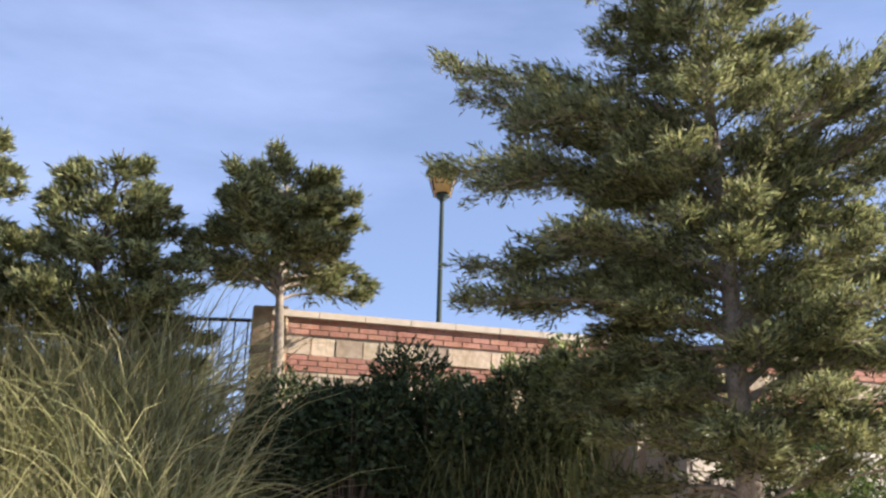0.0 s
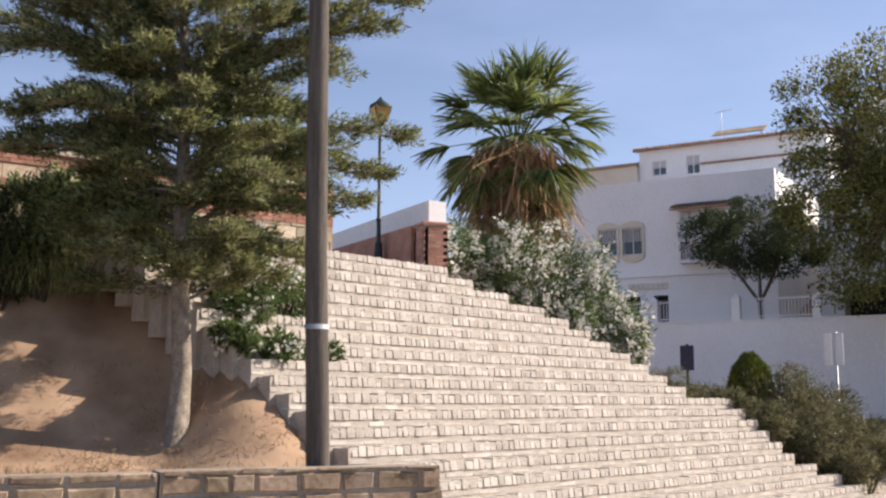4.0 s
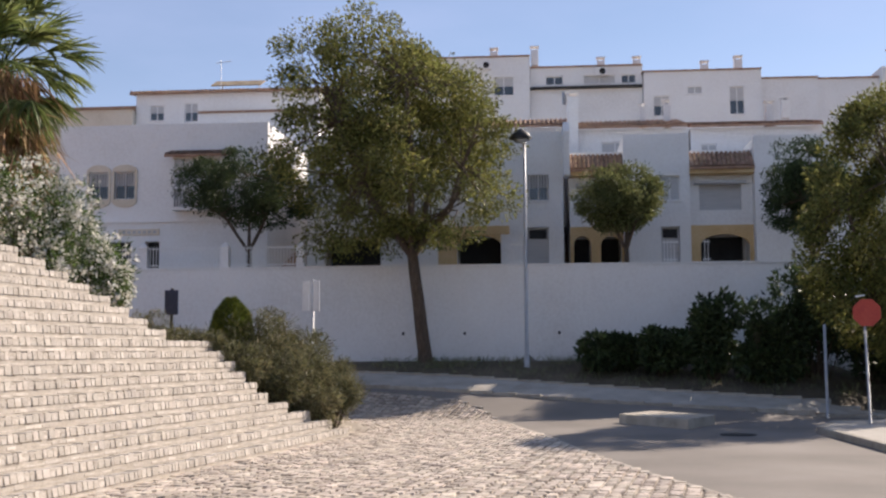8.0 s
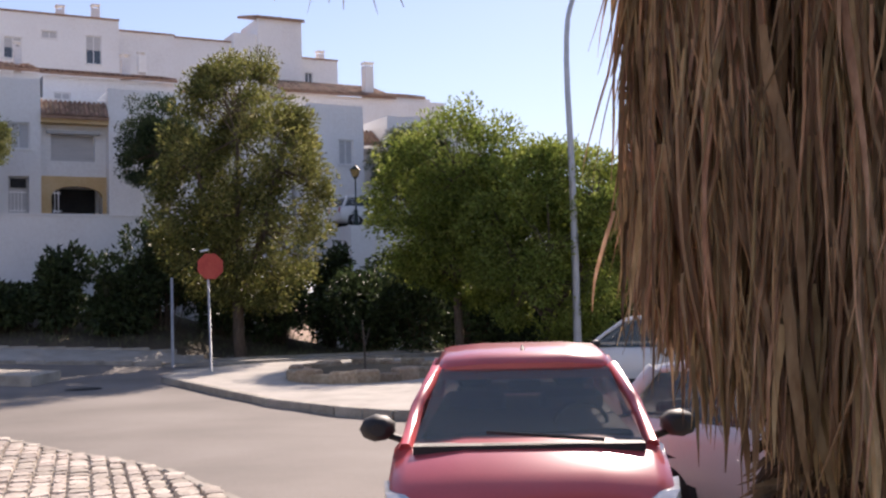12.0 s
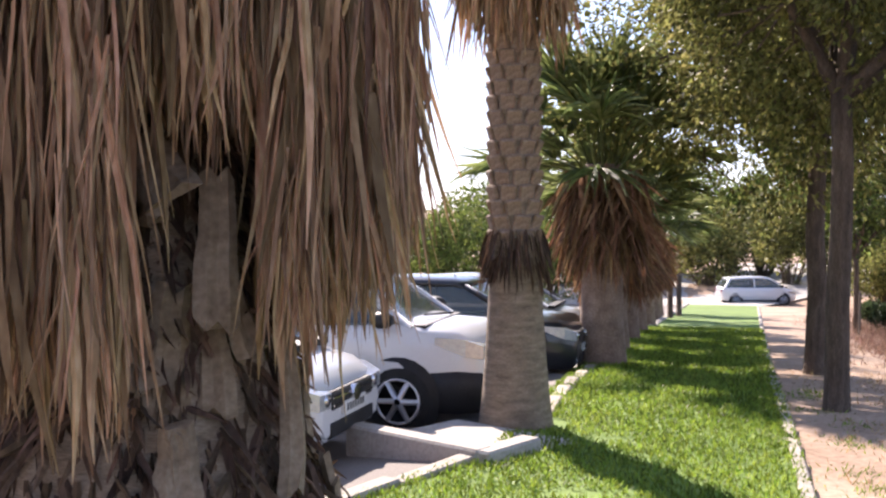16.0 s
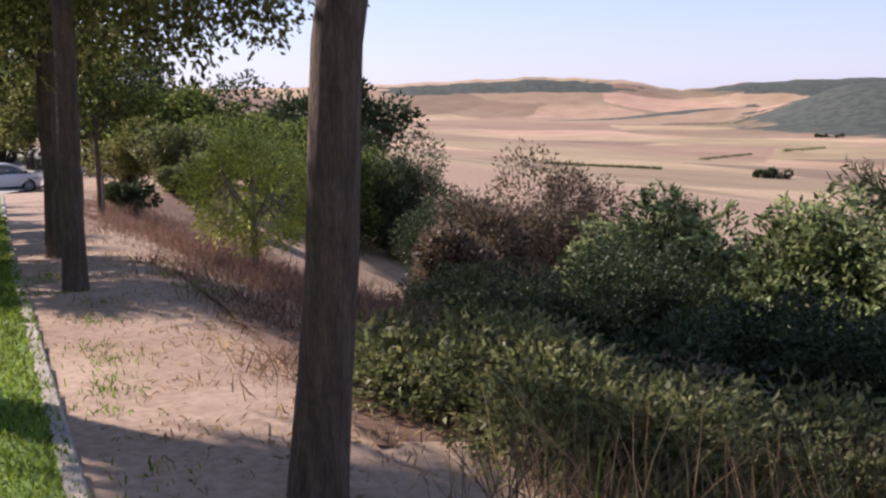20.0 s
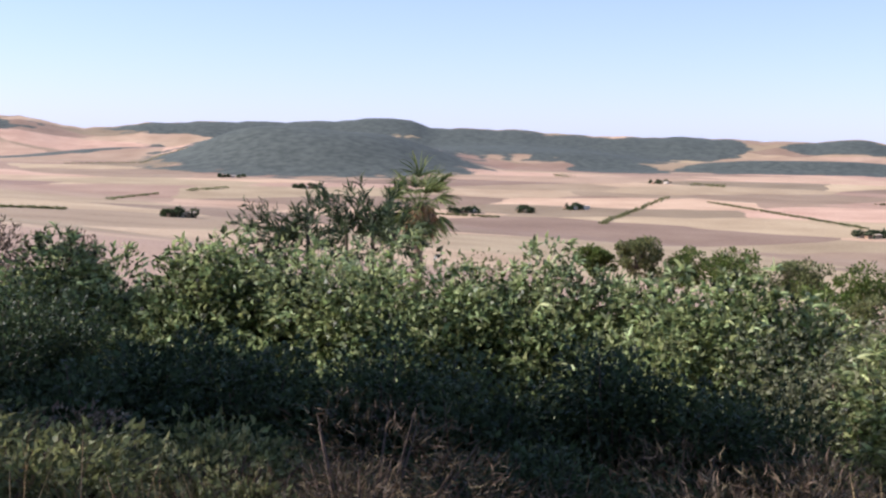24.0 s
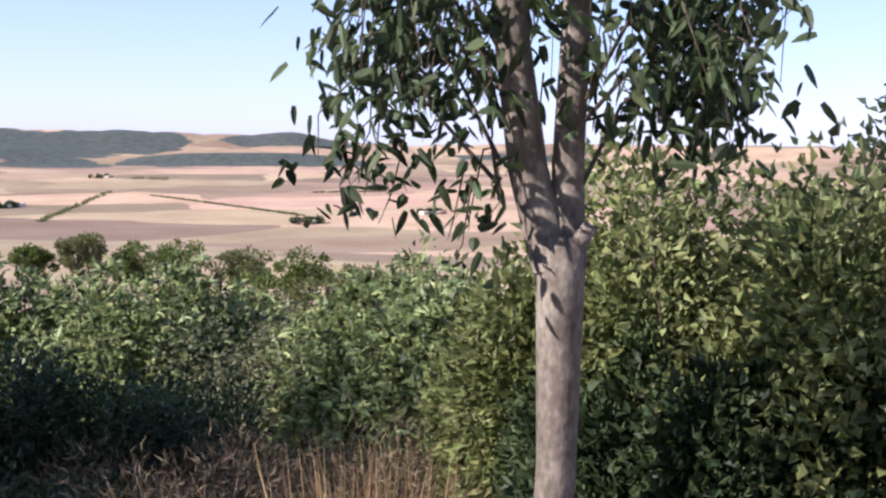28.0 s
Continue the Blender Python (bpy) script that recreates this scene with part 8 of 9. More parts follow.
def stalk(w, h, th, r, hook=0.0):
    """A cut leaf stalk: a broad, slightly hollow and twisted plank with a torn end."""
    bm = bmesh.new()
    rows = []
    for i in range(6):
        f = i / 5
        hw = w * (1.15 - 0.35 * f + r.uniform(-0.06, 0.06))
        x0, y0, z0 = r.uniform(-0.006, 0.006) + hook * (1 - f) ** 2, -0.05 * (1 - f) ** 2, -h / 2 + h * f
        ring = [(-hw, 0.012), (-hw * 0.5, -th * 0.6), (0, -th * 0.2), (hw * 0.5, -th * 0.6), (hw, 0.012), (hw * 0.5, th), (0, th * 1.3), (-hw * 0.5, th)]
        rows.append([bm.verts.new((x0 + x, y0 + y, z0 + (r.uniform(-0.03, 0.03) if i in (0, 5) else 0))) for x, y in ring])
    for p, q in zip(rows, rows[1:]):
        for j in range(8):
            bm.faces.new((p[j], p[(j + 1) % 8], q[(j + 1) % 8], q[j]))
    bm.faces.new(rows[0][::-1])
    bm.faces.new(rows[-1])
    return bm


for i in range(44):
    a = r9.uniform(0, 2 * math.pi)
    zz = r9.uniform(0.3, 2.3)
    rr = 0.05 + float(np.interp(zz, [0.3, 0.8, 1.2, 1.7], [0.64, 0.57, 0.43, 0.31]))
    part("leaf_base", stalk(r9.uniform(0.04, 0.075), r9.uniform(0.16, 0.34), 0.022, r9), "boot", pt, m=pose(math.cos(a) * rr, math.sin(a) * rr, zz, r9.uniform(-14, 4), r9.uniform(-12, 12), math.degrees(a) + 90 + r9.uniform(-20, 20)))
va = math.degrees(math.atan2(vy, vx))
for s, f, zz, w, h, tilt, yaw, hook in ((0.20, 0.50, 1.66, 0.065, 0.46, 3, 8, 0), (0.03, 0.52, 1.88, 0.085, 0.24, -30, -20, 0.03), (0.05, 0.42, 1.36, 0.07, 0.38, 9, 10, 0.02), (0.19, 0.38, 1.30, 0.06, 0.3, -7, -12, 0), (-0.04, 0.52, 0.72, 0.06, 0.3, 12, 25, 0.03), (0.47, 0.36, 1.15, 0.045, 0.5, -12, 25, -0.14), (-0.28, 0.48, 0.72, 0.055, 0.34, 8, -20, 0)):
    px, py = SIDE[0] * s + vx * f, SIDE[1] * s + vy * f
    part("cut_stub", stalk(w, h, 0.022, r9, hook), "boot", pt, "flat grey-brown cut leaf stalk", m=pose(px, py, zz, tilt * 0.4, tilt, va + 90 + yaw))
k = 3600
a = r9.uniform(0, 2 * math.pi, k)
zz = r9.uniform(0.25, 2.3, k)
rr = np.interp(zz, [0.2, 0.8, 1.2, 1.7, 2.3], [0.65, 0.57, 0.43, 0.32, 0.30]) + 0.01
part("base_fibre", ribbons("base_fibre", np.stack([np.cos(a) * rr, np.sin(a) * rr, zz], 1), np.stack([np.cos(a) * 0.25, np.sin(a) * 0.25, -np.ones(k)], 1) + r9.normal(size=(k, 3)) * 0.45, 0.2, 0.035, r9, 4, 0.3, 0.35, 0.15), "darkthatch", pt, "matted dark fibre over the trunk", kind="stuff")
# crown above, tips hanging into view
r10 = np.random.default_rng(10)
pet, R0, D0, LL, dry = [], [], [], [], []
for i in range(34):
    a = i * 2.39996
    e = -0.15 + 1.3 * (i / 34)
    P, q, d, l = fan_arrays((math.cos(a) * 0.25, math.sin(a) * 0.25, 5.2 + 0.35 * i / 34), (math.cos(a) * math.cos(e), math.sin(a) * math.cos(e), math.sin(e)), r10, 1.1, 1.0, 26, 0.7, 2.5)
    pet.append((P, np.linspace(0.03, 0.012, len(P))))
    R0.append(q)
    D0.append(d)
    LL.append(l)
k = 8
part("petiole_work", tubes("petiole_work", pet, 5), "boot", pt, kind="stuff")
part("dry_fronds", ribbons("dry_fronds", np.concatenate(R0[:k]), np.concatenate(D0[:k]), np.concatenate(LL[:k]), 0.045, r10, 6, 1.2), "thatch", pt, "drooping dry fan leaves", kind="stuff")
part("crown", ribbons("crown", np.concatenate(R0[k:]), np.concatenate(D0[k:]), np.concatenate(LL[k:]), 0.045, r10, 6, 1.0), "palmleaf", pt, "green fan leaves")

# low dry fronds that hang beside the street
for k, (hx, hy, hz, n, ln) in enumerate(((-0.82, 1.70, 2.93, 34, 0.33), (-0.85, 0.97, 2.90, 26, 0.30))):
    hub = np.array([hx, hy, hz])
    pts = [np.array([hx * 0.1, hy * 0.1, 4.7]), np.array([hx * 0.6, hy * 0.6, 4.6]), np.array([hx * 0.95, hy * 0.95, 3.9]), hub]
    an = np.linspace(-1.25, 1.25, n)
    lf = np.array([-0.2, 0.98, 0.0])
    D = -np.cos(an)[:, None] * np.array([0, 0, 1.0]) + np.sin(an)[:, None] * lf + r10.normal(size=(n, 3)) * 0.06
    fr = part("hanging_frond", ribbons("hanging_frond", np.repeat(hub[None], n, 0), D, ln, 0.02, r10, 4, 0.25), "thatch", pt, "dry fan leaf hanging low")
    part("stalk", tubes("stalk", [(pts, [0.025, 0.02, 0.016, 0.012])], 5), "boot", fr)

# second palm with a bare swollen foot and patterned upper trunk
def bare_palm(at, label, h=5.6, seed=1, collar=True):
    r = np.random.default_rng(seed)
    t = thing("lawn_palm", at, label=label, category="palm tree", group="palms along the lawn")
    z = np.linspace(-0.3, h, 20)
    part("trunk", tubes("trunk", [(np.stack([0.02 * z, -0.01 * z, z], 1), np.interp(z, [-0.3, 0.05, 0.4, 1.4, 2.0, h], [0.36, 0.35, 0.30, 0.235, 0.22, 0.20]))], 22), "palmbark", t)
    bm0 = bevel_box(-0.075, -0.012, -0.09, 0.075, 0.03, 0.09, 0.012, 1)
    me = bpy.data.meshes.new("leaf_scar")
    bm0.to_mesh(me)
    bm0.free()
    k = 0
    for zz in np.arange(1.75, 3.75, 0.135):
        for j in range(8):
            a = 2 * math.pi * (j + 0.5 * (k % 2)) / 8 + 0.13 * k
            part("leaf_scar", me, "boot", t, m=pose(0.02 * zz + math.cos(a) * 0.222, -0.01 * zz + math.sin(a) * 0.222, zz, r.uniform(14, 26), r.uniform(-8, 8), math.degrees(a) + 90))
        k += 1
    n = 260
    a = r.uniform(0, 2 * math.pi, n)
    P = np.stack([np.cos(a) * 0.25, np.sin(a) * 0.25, r.uniform(1.5, 1.85, n)], 1)
    part("fibre_collar", ribbons("fibre_collar", P, np.stack([np.cos(a) * 0.35, np.sin(a) * 0.35, -np.ones(n)], 1), 0.3, 0.03, r, 3, 0.3), "darkthatch", t, "dark ring of broken leaf fibres")
    n = 1500
    a = r.uniform(0, 2 * math.pi, n)
    zz = r.uniform(3.95, h - 0.1, n)
    rr = 0.2 + 0.33 * r.uniform(0, 1, n)
    part("skirt", ribbons("skirt", np.stack([np.cos(a) * rr, np.sin(a) * rr, zz], 1), np.stack([np.cos(a) * 0.1, np.sin(a) * 0.1, -np.ones(n)], 1) + r.normal(size=(n, 3)) * 0.1, 0.62, 0.035, r, 5, 0.3), "thatch", t, "brown hanging dead leaves")
    R0, D0, LL, pet = [], [], [], []
    for i in range(30):
        a = i * 2.4
        e = -0.3 + 1.4 * i / 30
        p, q, d, l = fan_arrays((math.cos(a) * 0.2, math.sin(a) * 0.2, h), (math.cos(a) * math.cos(e), math.sin(a) * math.cos(e), math.sin(e)), r, 1.2, 1.0, 18, 0.8)
        pet.append((p, np.linspace(0.025, 0.01, len(p))))
        R0.append(q)
        D0.append(d)
        LL.append(l)
    part("petiole_work", tubes("petiole_work", pet, 4), "boot", t, kind="stuff")
    part("crown", ribbons("crown", np.concatenate(R0), np.concatenate(D0), np.concatenate(LL), 0.06, r, 4, 1.0), "palmleaf", t, "green fan leaves")
    return t


bare_palm((9.62, -5.88, LZ(9.62, -5.88)), "fan palm with a swollen bare foot beside the parking kerb")
for i, (x, y, h, n) in enumerate([(14.7, -10.4, 3.1, 32), (17.2, -12.3, 2.7, 28), (19.7, -14.4, 2.6, 28), (22.6, -16.8, 2.8, 26), (25.4, -19.2, 2.7, 24), (30, -23, 2.8, 22), (35, -27, 2.8, 22)]):
    fan_palm("lawn_palm", (x, y, LZ(x, y)), h, 0.3, n + 6, "short fan palm with a full brown skirt along the lawn", 1.1, 1.0, 200 + i, 900, 1.5, up=(0.28, 1.2), segs=24, width=0.08, skirt_r=0.36, droop=0.55, skirt_mat="palmskirt", group="palms along the lawn", base_r=1.3, bark="boot")

# ---- lawn edge, kerbs and trees ----
kerb_line("lawn_kerb", [(4.05, -4.15), (7.2, -6.95), (11.4, -10.7), (15.6, -14.5), (24, -22.2), (43, -39.6)], 0.075, 0.10, "worn stone kerb between lawn and bare earth", ln=0.8)
kerb_line("parking_kerb", [(5.6, -1.0), (7.3, -2.95), (8.35, -4.75)], 0.09, 0.16, "pale concrete kerb of the parking bay", ln=1.0)
kerb_line("parking_kerb", [(9.9, -6.35), (12.5, -8.4), (28, -21.8), (46, -37.6)], 0.09, 0.16, "pale concrete kerb beside the parked cars", ln=1.0)
t = thing("kerb_corner", label="raised concrete kerb corner round the palm foot", category="kerb")
part("long_side", bevel_box(-0.75, -0.1, -0.3, 0.75, 0.1, 0.13, 0.02), "concrete", t, m=pose(8.95, -4.55, -0.30, 0, 0, 20))
part("short_side", bevel_box(-0.1, -0.35, -0.3, 0.1, 0.35, 0.125, 0.02), "concrete", t, m=pose(8.35, -5.05, -0.30, 0, 0, 24))
part("infill", bevel_box(-0.7, -0.5, -0.3, 0.7, 0.3, 0.07, 0.02), "concrete", t, m=pose(9.1, -5.2, -0.36, 0, 0, 20))

# grass blades, denser near the path
g = np.random.default_rng(31)
n = 120000
la = g.uniform(0, 1, n) ** 1.7 * 26
side = g.uniform(-5.6, 0.25, n)
nx, ny = KY, -KX
gx = K0X + KX * (la - 2.0) + nx * side
gy = K0Y + KY * (la - 2.0) + ny * side
inside = poly_mask(LAWN)(gx, gy) & (np.hypot(gx - 1, gy + 0.9) > 2.2)
bare = np.sin(gx * 1.9 + 1.0) * np.sin(gy * 2.3) + 0.5 * np.sin(gx * 5.1 - gy * 3.3)
inside &= (bare < 1.3) & (np.hypot(gx - 9.62, gy + 5.88) > 0.5)
gx, gy = gx[inside], gy[inside]
gz = land(gx, gy) + 0.045
P = np.stack([gx, gy, gz], 1)
D = g.normal(size=P.shape) * 0.5 + np.array([0, 0, 1.2])
sz = np.interp(np.hypot(gx - 1, gy + 0.9), [4, 12, 26], [0.055, 0.08, 0.13])
ob = part("grass_blades", leaves("grass_blades", P, D, sz, 0.22, g, 0.3), "grass", None)
tagged(ob, "short bright green mown grass blades", "grass", "", "stuff")

broadleaf("lawn_tree", (9.25, -9.5, LZ(9.25, -9.5)), 3.4, 0.128, (-0.3, -0.8, 5.6), (3.3, 2.9, 3.3), "tall leafy tree with a dark straight trunk on the earth strip", 0.09, 235, 200, "streetleaf", 71, 0.7, 7, (-0.15, 0.1), group="trees on the earth strip", hang=0.25, lobe=0.48)
broadleaf("lawn_tree", (12.6, -12.6, LZ(12.6, -12.6)), 3.6, 0.15, (0.5, 0.4, 5.8), (3.5, 3.4, 3.5), "leafy tree standing behind its twin trunk", 0.11, 160, 170, "streetleaf", 72, 0.95, 6, (-0.25, 0.2), group="trees on the earth strip", hang=0.25)
broadleaf("lawn_tree", (17.5, -17.6, LZ(17.5, -17.6)), 3.4, 0.10, (0, 0, 6.0), (3.2, 3.2, 3.0), "leafy tree further along the earth strip", 0.16, 130, 140, "broad", 73, 0.9, 6, group="trees on the earth strip")
broadleaf("young_tree", (26.0, -28.0, LZ(26.0, -28.0)), 2.6, 0.1, (0, 0, 4.4), (2.0, 2.0, 2.0), "young staked tree on the earth strip", 0.2, 50, 70, "broad", 74, 0.7, 5, group="trees on the earth strip")
for dx in (-0.6, 0.6):
    t = thing("tree_stake", (26.2 + dx, -27.9 - dx * 0.3, LZ(26.2, -27.9)), label="thin wooden stake beside the young tree", category="stake", group="tree stakes")
    part("stake", tubes("stake", [([(0, 0, -0.2), (0, 0, 1.3)], [0.04, 0.035])], 6), "bark", t)
BOW = [(-0.843 * k, -0.537 * k, z) for k, z in ((-0.02, -0.4), (0.0, 0.1), (0.045, 0.6), (0.09, 1.1), (0.115, 1.7), (0.135, 2.05), (0.19, 2.4), (0.34, 3.0), (0.6, 4.2), (0.8, 5.6), (0.9, 6.6))]
broadleaf("leaning_tree", (3.41, -4.92, LZ(3.41, -4.92)), 6.6, 0.12, (-0.8, -0.9, 8.8), (2.4, 2.4, 2.0), "leaning tree with a rough brown trunk at the lawn edge", 0.12, 90, 120, "broad", 75, 0.7, 5, (-0.8, -0.5), group="trees on the earth strip", bow=BOW)
for i, (x, y) in enumerate([(30.4, -24.1), (31.8, -25.6)]):
    t = thing("bollard", (x, y, LZ(x, y)), label="dark wooden bollard on the lawn", category="bollard", group="bollards")
    part("post", tubes("post", [([(0, 0, -0.2), (0, 0, 1.5)], [0.1, 0.09])], 8), "bark", t)
def polv(az, d):
    """A place seen from the end of the walk at that bearing and distance."""
    return 0.78 + d * math.sin(radians(az)), -0.9 + d * math.cos(radians(az))


# trees and roofs beyond the far road
for i, (az, d, h, mt) in enumerate([(124, 78, 6.5, "broad"), (127.5, 90, 7, "darkleaf"), (130, 96, 6.5, "broad"), (133, 92, 6, "broad"), (136, 88, 6, "broad"), (139, 80, 6, "darkleaf"), (142, 74, 5, "broad"), (120.5, 74, 6.5, "broad"), (145, 80, 7, "darkleaf"), (148, 70, 6, "darkleaf"), (150.5, 62, 5.5, "darkleaf")]):
    x, y = pol(az, d)
    zg = LZ(x, y)
    top = 1.7 + d * 0.004 if az > 141 else 1.7 + 0.035 * d
    broadleaf("distant_tree", (x, y, zg), max(1.0, top - zg - h * 0.8), 0.2, (0, 0, top - zg - h * 0.42), (h * 0.62, h * 0.62, h * 0.42), "hazy tree beyond the end of the lawn", 0.34, 60, 60, mt, 300 + i, 1.1, group="distant trees")
bush("dark_hedge", (*pol(139.2, 40), LZ(*pol(139.2, 40))), (1.3, 0.9, 0.7), "dark clipped bush at the edge of the slope", 0.16, 2500, "darkleaf", 330)


for i in range(22):
    az = 112.5 + i * 1.35
    d = 84 + 9 * math.sin(i * 2.3)
    x, y = polv(az, d)
    zg, zt = LZ(x, y), 1.66 + d * math.tan(radians(0.5 + 0.7 * math.sin(i * 1.9) + (0.9 if 124 < az < 138 else 0)))
    bush("roadside_tree", (x, y, zg), (3.6, 3.6, max(1.2, (zt - zg) / 1.9)), "leafy tree in the belt beyond the far road", 0.4, 2600, ("olive", "streetleaf", "broad")[i % 3], 700 + i, category="tree", group="roadside trees", lumps=13)
# yellow-green tree on the slope
x, y = polv(144.6, 21)
broadleaf("slope_tree", (x, y, LZ(x, y)), 1.3, 0.08, (0, 0, 1.75 - LZ(x, y) - 1.7 - 0.05), (1.45, 1.45, 1.4), "feathery yellow-green tree on the dry slope", 0.11, 90, 110, "limeleaf", 81, 0.4, 6, bark="palebark", wide=0.3)
for i, (az, d, el, r0, mt) in enumerate(((138.5, 60, -0.8, 2.6, "streetleaf"), (141.2, 54, -1.0, 2.4, "olive"), (143.2, 60, -0.2, 3.0, "broad"), (145.6, 56, 0.1, 2.8, "broad"), (147.6, 52, -0.2, 2.6, "broad"), (149.4, 50, -1.4, 2.4, "broad"), (151.4, 54, -2.4, 2.4, "broad"), (141.6, 48, -3.2, 1.4, "olive"))):
    x, y = polv(az, d)
    zg, zt = LZ(x, y), 1.66 + d * math.tan(radians(el))
    hz = max(0.8, (zt - zg) / 1.95)
    bush("slope_tree", (x, y, zg), (r0, r0, hz), "green leafy tree at the far edge of the slope", 0.24, 5200, mt, 340 + i, category="tree", group="trees at the slope edge", lumps=14)
# dry brush over the slope edge: low tangles, thicker down the slope
pts, low = [], []
for i in range(1000):
    la = g.uniform(-1.0, 36) if i % 3 else g.uniform(-1.0, 12)
    q = 1.7 + 0.5 * math.sin(la * 0.7) * math.sin(la * 2.3) + g.uniform(0, 1) ** 0.9 * 6.5
    x, y = K0X + KX * la + KY * q, K0Y + KY * la - KX * q
    (pts if q > 3.0 and g.uniform() < 0.5 else low).append((x, y, LZ(x, y) - 0.05))
tufts("dry_brush", pts, "tangled dry reddish-brown brush down the slope", "redtwig", 0.5, 90, 0.4, 0.010, 8, "brush", 0.8, 0.7)
tufts("low_brush", low, "flattened dry stems on the bare slope", "redtwig", 0.26, 60, 0.34, 0.010, 18, "brush", 0.7, 0.6)
pts = []
for i in range(420):
    la, q = g.uniform(-3.0, 12), g.uniform(0.25, 3.0)
    x, y = K0X + KX * la + KY * q, K0Y + KY * la - KX * q
    pts.append((x, y, LZ(x, y) + 0.02))
tufts("earth_litter", pts, "thin scattered straw and dead leaves on bare earth", "drygrass", 0.07, 14, 0.12, 0.012, 9, "litter", 0.3, 0.6)
pts = []
for i in range(26):
    la, q = g.uniform(-2.5, 9), g.choice([0.18, 0.35, 1.6]) + g.uniform(-0.1, 0.3)
    x, y = K0X + KX * la + KY * q, K0Y + KY * la - KX * q
    pts.append((x, y, LZ(x, y) + 0.02))
tufts("weed_patch", pts, "low green weeds along the kerb", "grass", 0.06, 50, 0.13, 0.010, 10, "weeds", 1.0, 0.8)

# ---- valley side: scrub, near tree, far farms ----
v = np.random.default_rng(41)
BR = [(158.5, 13, -10.2, 1.5, "olive"), (161.0, 12, -9.4, 1.4, "darkleaf"), (163.5, 12.5, -8.4, 1.5, "darkleaf"), (165.5, 14, -6.2, 1.5, "bramble"), (168, 12.5, -5.3, 1.6, "bramble"), (171.5, 11.5, -5.5, 1.6, "bramble"),
      (175, 11, -5.8, 1.6, "bramble"), (178.5, 11, -6.1, 1.6, "bramble"), (182, 10.5, -6.4, 1.6, "bramble"), (185.5, 10.5, -6.3, 1.5, "bramble"), (189, 10.5, -5.9, 1.5, "bramble"), (192.5, 10.5, -6.3, 1.5, "bramble"),
      (196, 10, -6.9, 1.3, "bramble"), (199.5, 9.8, -6.9, 1.3, "bramble"), (202.2, 9.8, -7.4, 1.1, "bramble"), (205.5, 11, -8.6, 1.4, "greyleaf"), (208.5, 10.5, -7.7, 1.4, "greyleaf"), (211.5, 10, -8.0, 1.3, "bramble"), (214.5, 9.5, -7.6, 1.3, "bramble"), (217.5, 9, -7.4, 1.2, "bramble"), (155.5, 15, -9.6, 1.3, "olive")]
BR = [(az, d * (1.36 if mt == "bramble" and az < 204 else 1.12), el, rr * (1.3 if mt == "bramble" else 1.1), mt) for az, d, el, rr, mt in BR]
# front row of dark leaves stands in for shade low on the thicket
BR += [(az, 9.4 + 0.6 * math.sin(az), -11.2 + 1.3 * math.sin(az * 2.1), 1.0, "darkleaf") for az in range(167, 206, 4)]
NAMES = {"bramble": "tall sunlit bramble thicket on the slope", "darkleaf": "leafy shrub in the thicket, shade put into its dark leaves", "greyleaf": "pale grey-green shrub in the thicket", "olive": "scrubby olive-green shrub on the slope"}

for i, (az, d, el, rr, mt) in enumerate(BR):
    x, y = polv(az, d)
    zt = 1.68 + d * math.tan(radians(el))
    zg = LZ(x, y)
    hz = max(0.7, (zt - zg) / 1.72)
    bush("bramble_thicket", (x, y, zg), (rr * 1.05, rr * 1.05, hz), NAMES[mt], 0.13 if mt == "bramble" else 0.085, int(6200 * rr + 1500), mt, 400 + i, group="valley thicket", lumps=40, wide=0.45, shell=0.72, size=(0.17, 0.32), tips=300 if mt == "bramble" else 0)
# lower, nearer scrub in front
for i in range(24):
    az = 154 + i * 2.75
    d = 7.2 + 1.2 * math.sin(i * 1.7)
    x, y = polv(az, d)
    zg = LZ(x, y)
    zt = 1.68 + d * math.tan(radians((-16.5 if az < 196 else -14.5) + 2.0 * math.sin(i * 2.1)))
    # leaf tone by bearing: darker picks put the scrub's shade into colour
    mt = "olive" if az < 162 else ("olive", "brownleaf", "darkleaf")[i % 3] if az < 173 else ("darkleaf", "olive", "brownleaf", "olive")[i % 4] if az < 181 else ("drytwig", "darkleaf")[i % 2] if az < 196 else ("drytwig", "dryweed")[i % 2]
    bush("low_scrub", (x, y, zg), (1.0, 1.0, max(0.4, (zt - zg) / 1.95)), {"drytwig": "low tangle of dry brown stems", "dryweed": "low tangle of pale dry weeds"}.get(mt, "low scrub with small leaves, shade put into the dark ones" if mt != "brownleaf" else "low scrub with withered brown leaves"), 0.075 if not mt.startswith("dry") else 0.105, 5200, mt, 440 + i, group="low scrub", lumps=14, wide=0.4 if not mt.startswith("dry") else 0.07, twigs=90)
# brown leafless bushes and pale stones on the slope
for i, (az, d, el, r0) in enumerate(((157.5, 30, -4.2, 2.2), (160.0, 34, -3.0, 2.6), (162.3, 36, -3.3, 2.4), (154.6, 44, -4.4, 2.6), (152.6, 52, -2.2, 3.2), (150.5, 56, -1.9, 3.4), (155.8, 26, -7.0, 1.5), (165.5, 38, -4.6, 2.4))):
    x, y = polv(az, d)
    zt = 1.68 + d * math.tan(radians(el))
    zg = LZ(x, y)
    bush("dry_bush", (x, y, zg), (r0, r0, max(0.7, (zt - zg) / 1.95)), "thin brown half-bare bush on the slope" if i not in (3, 4, 5) else "dark green bush far down the slope", 0.17, 15000, "brownleaf" if i not in (3, 4, 5) else "darkleaf", 470 + i, group="slope bushes", wide=0.34, twigs=120)
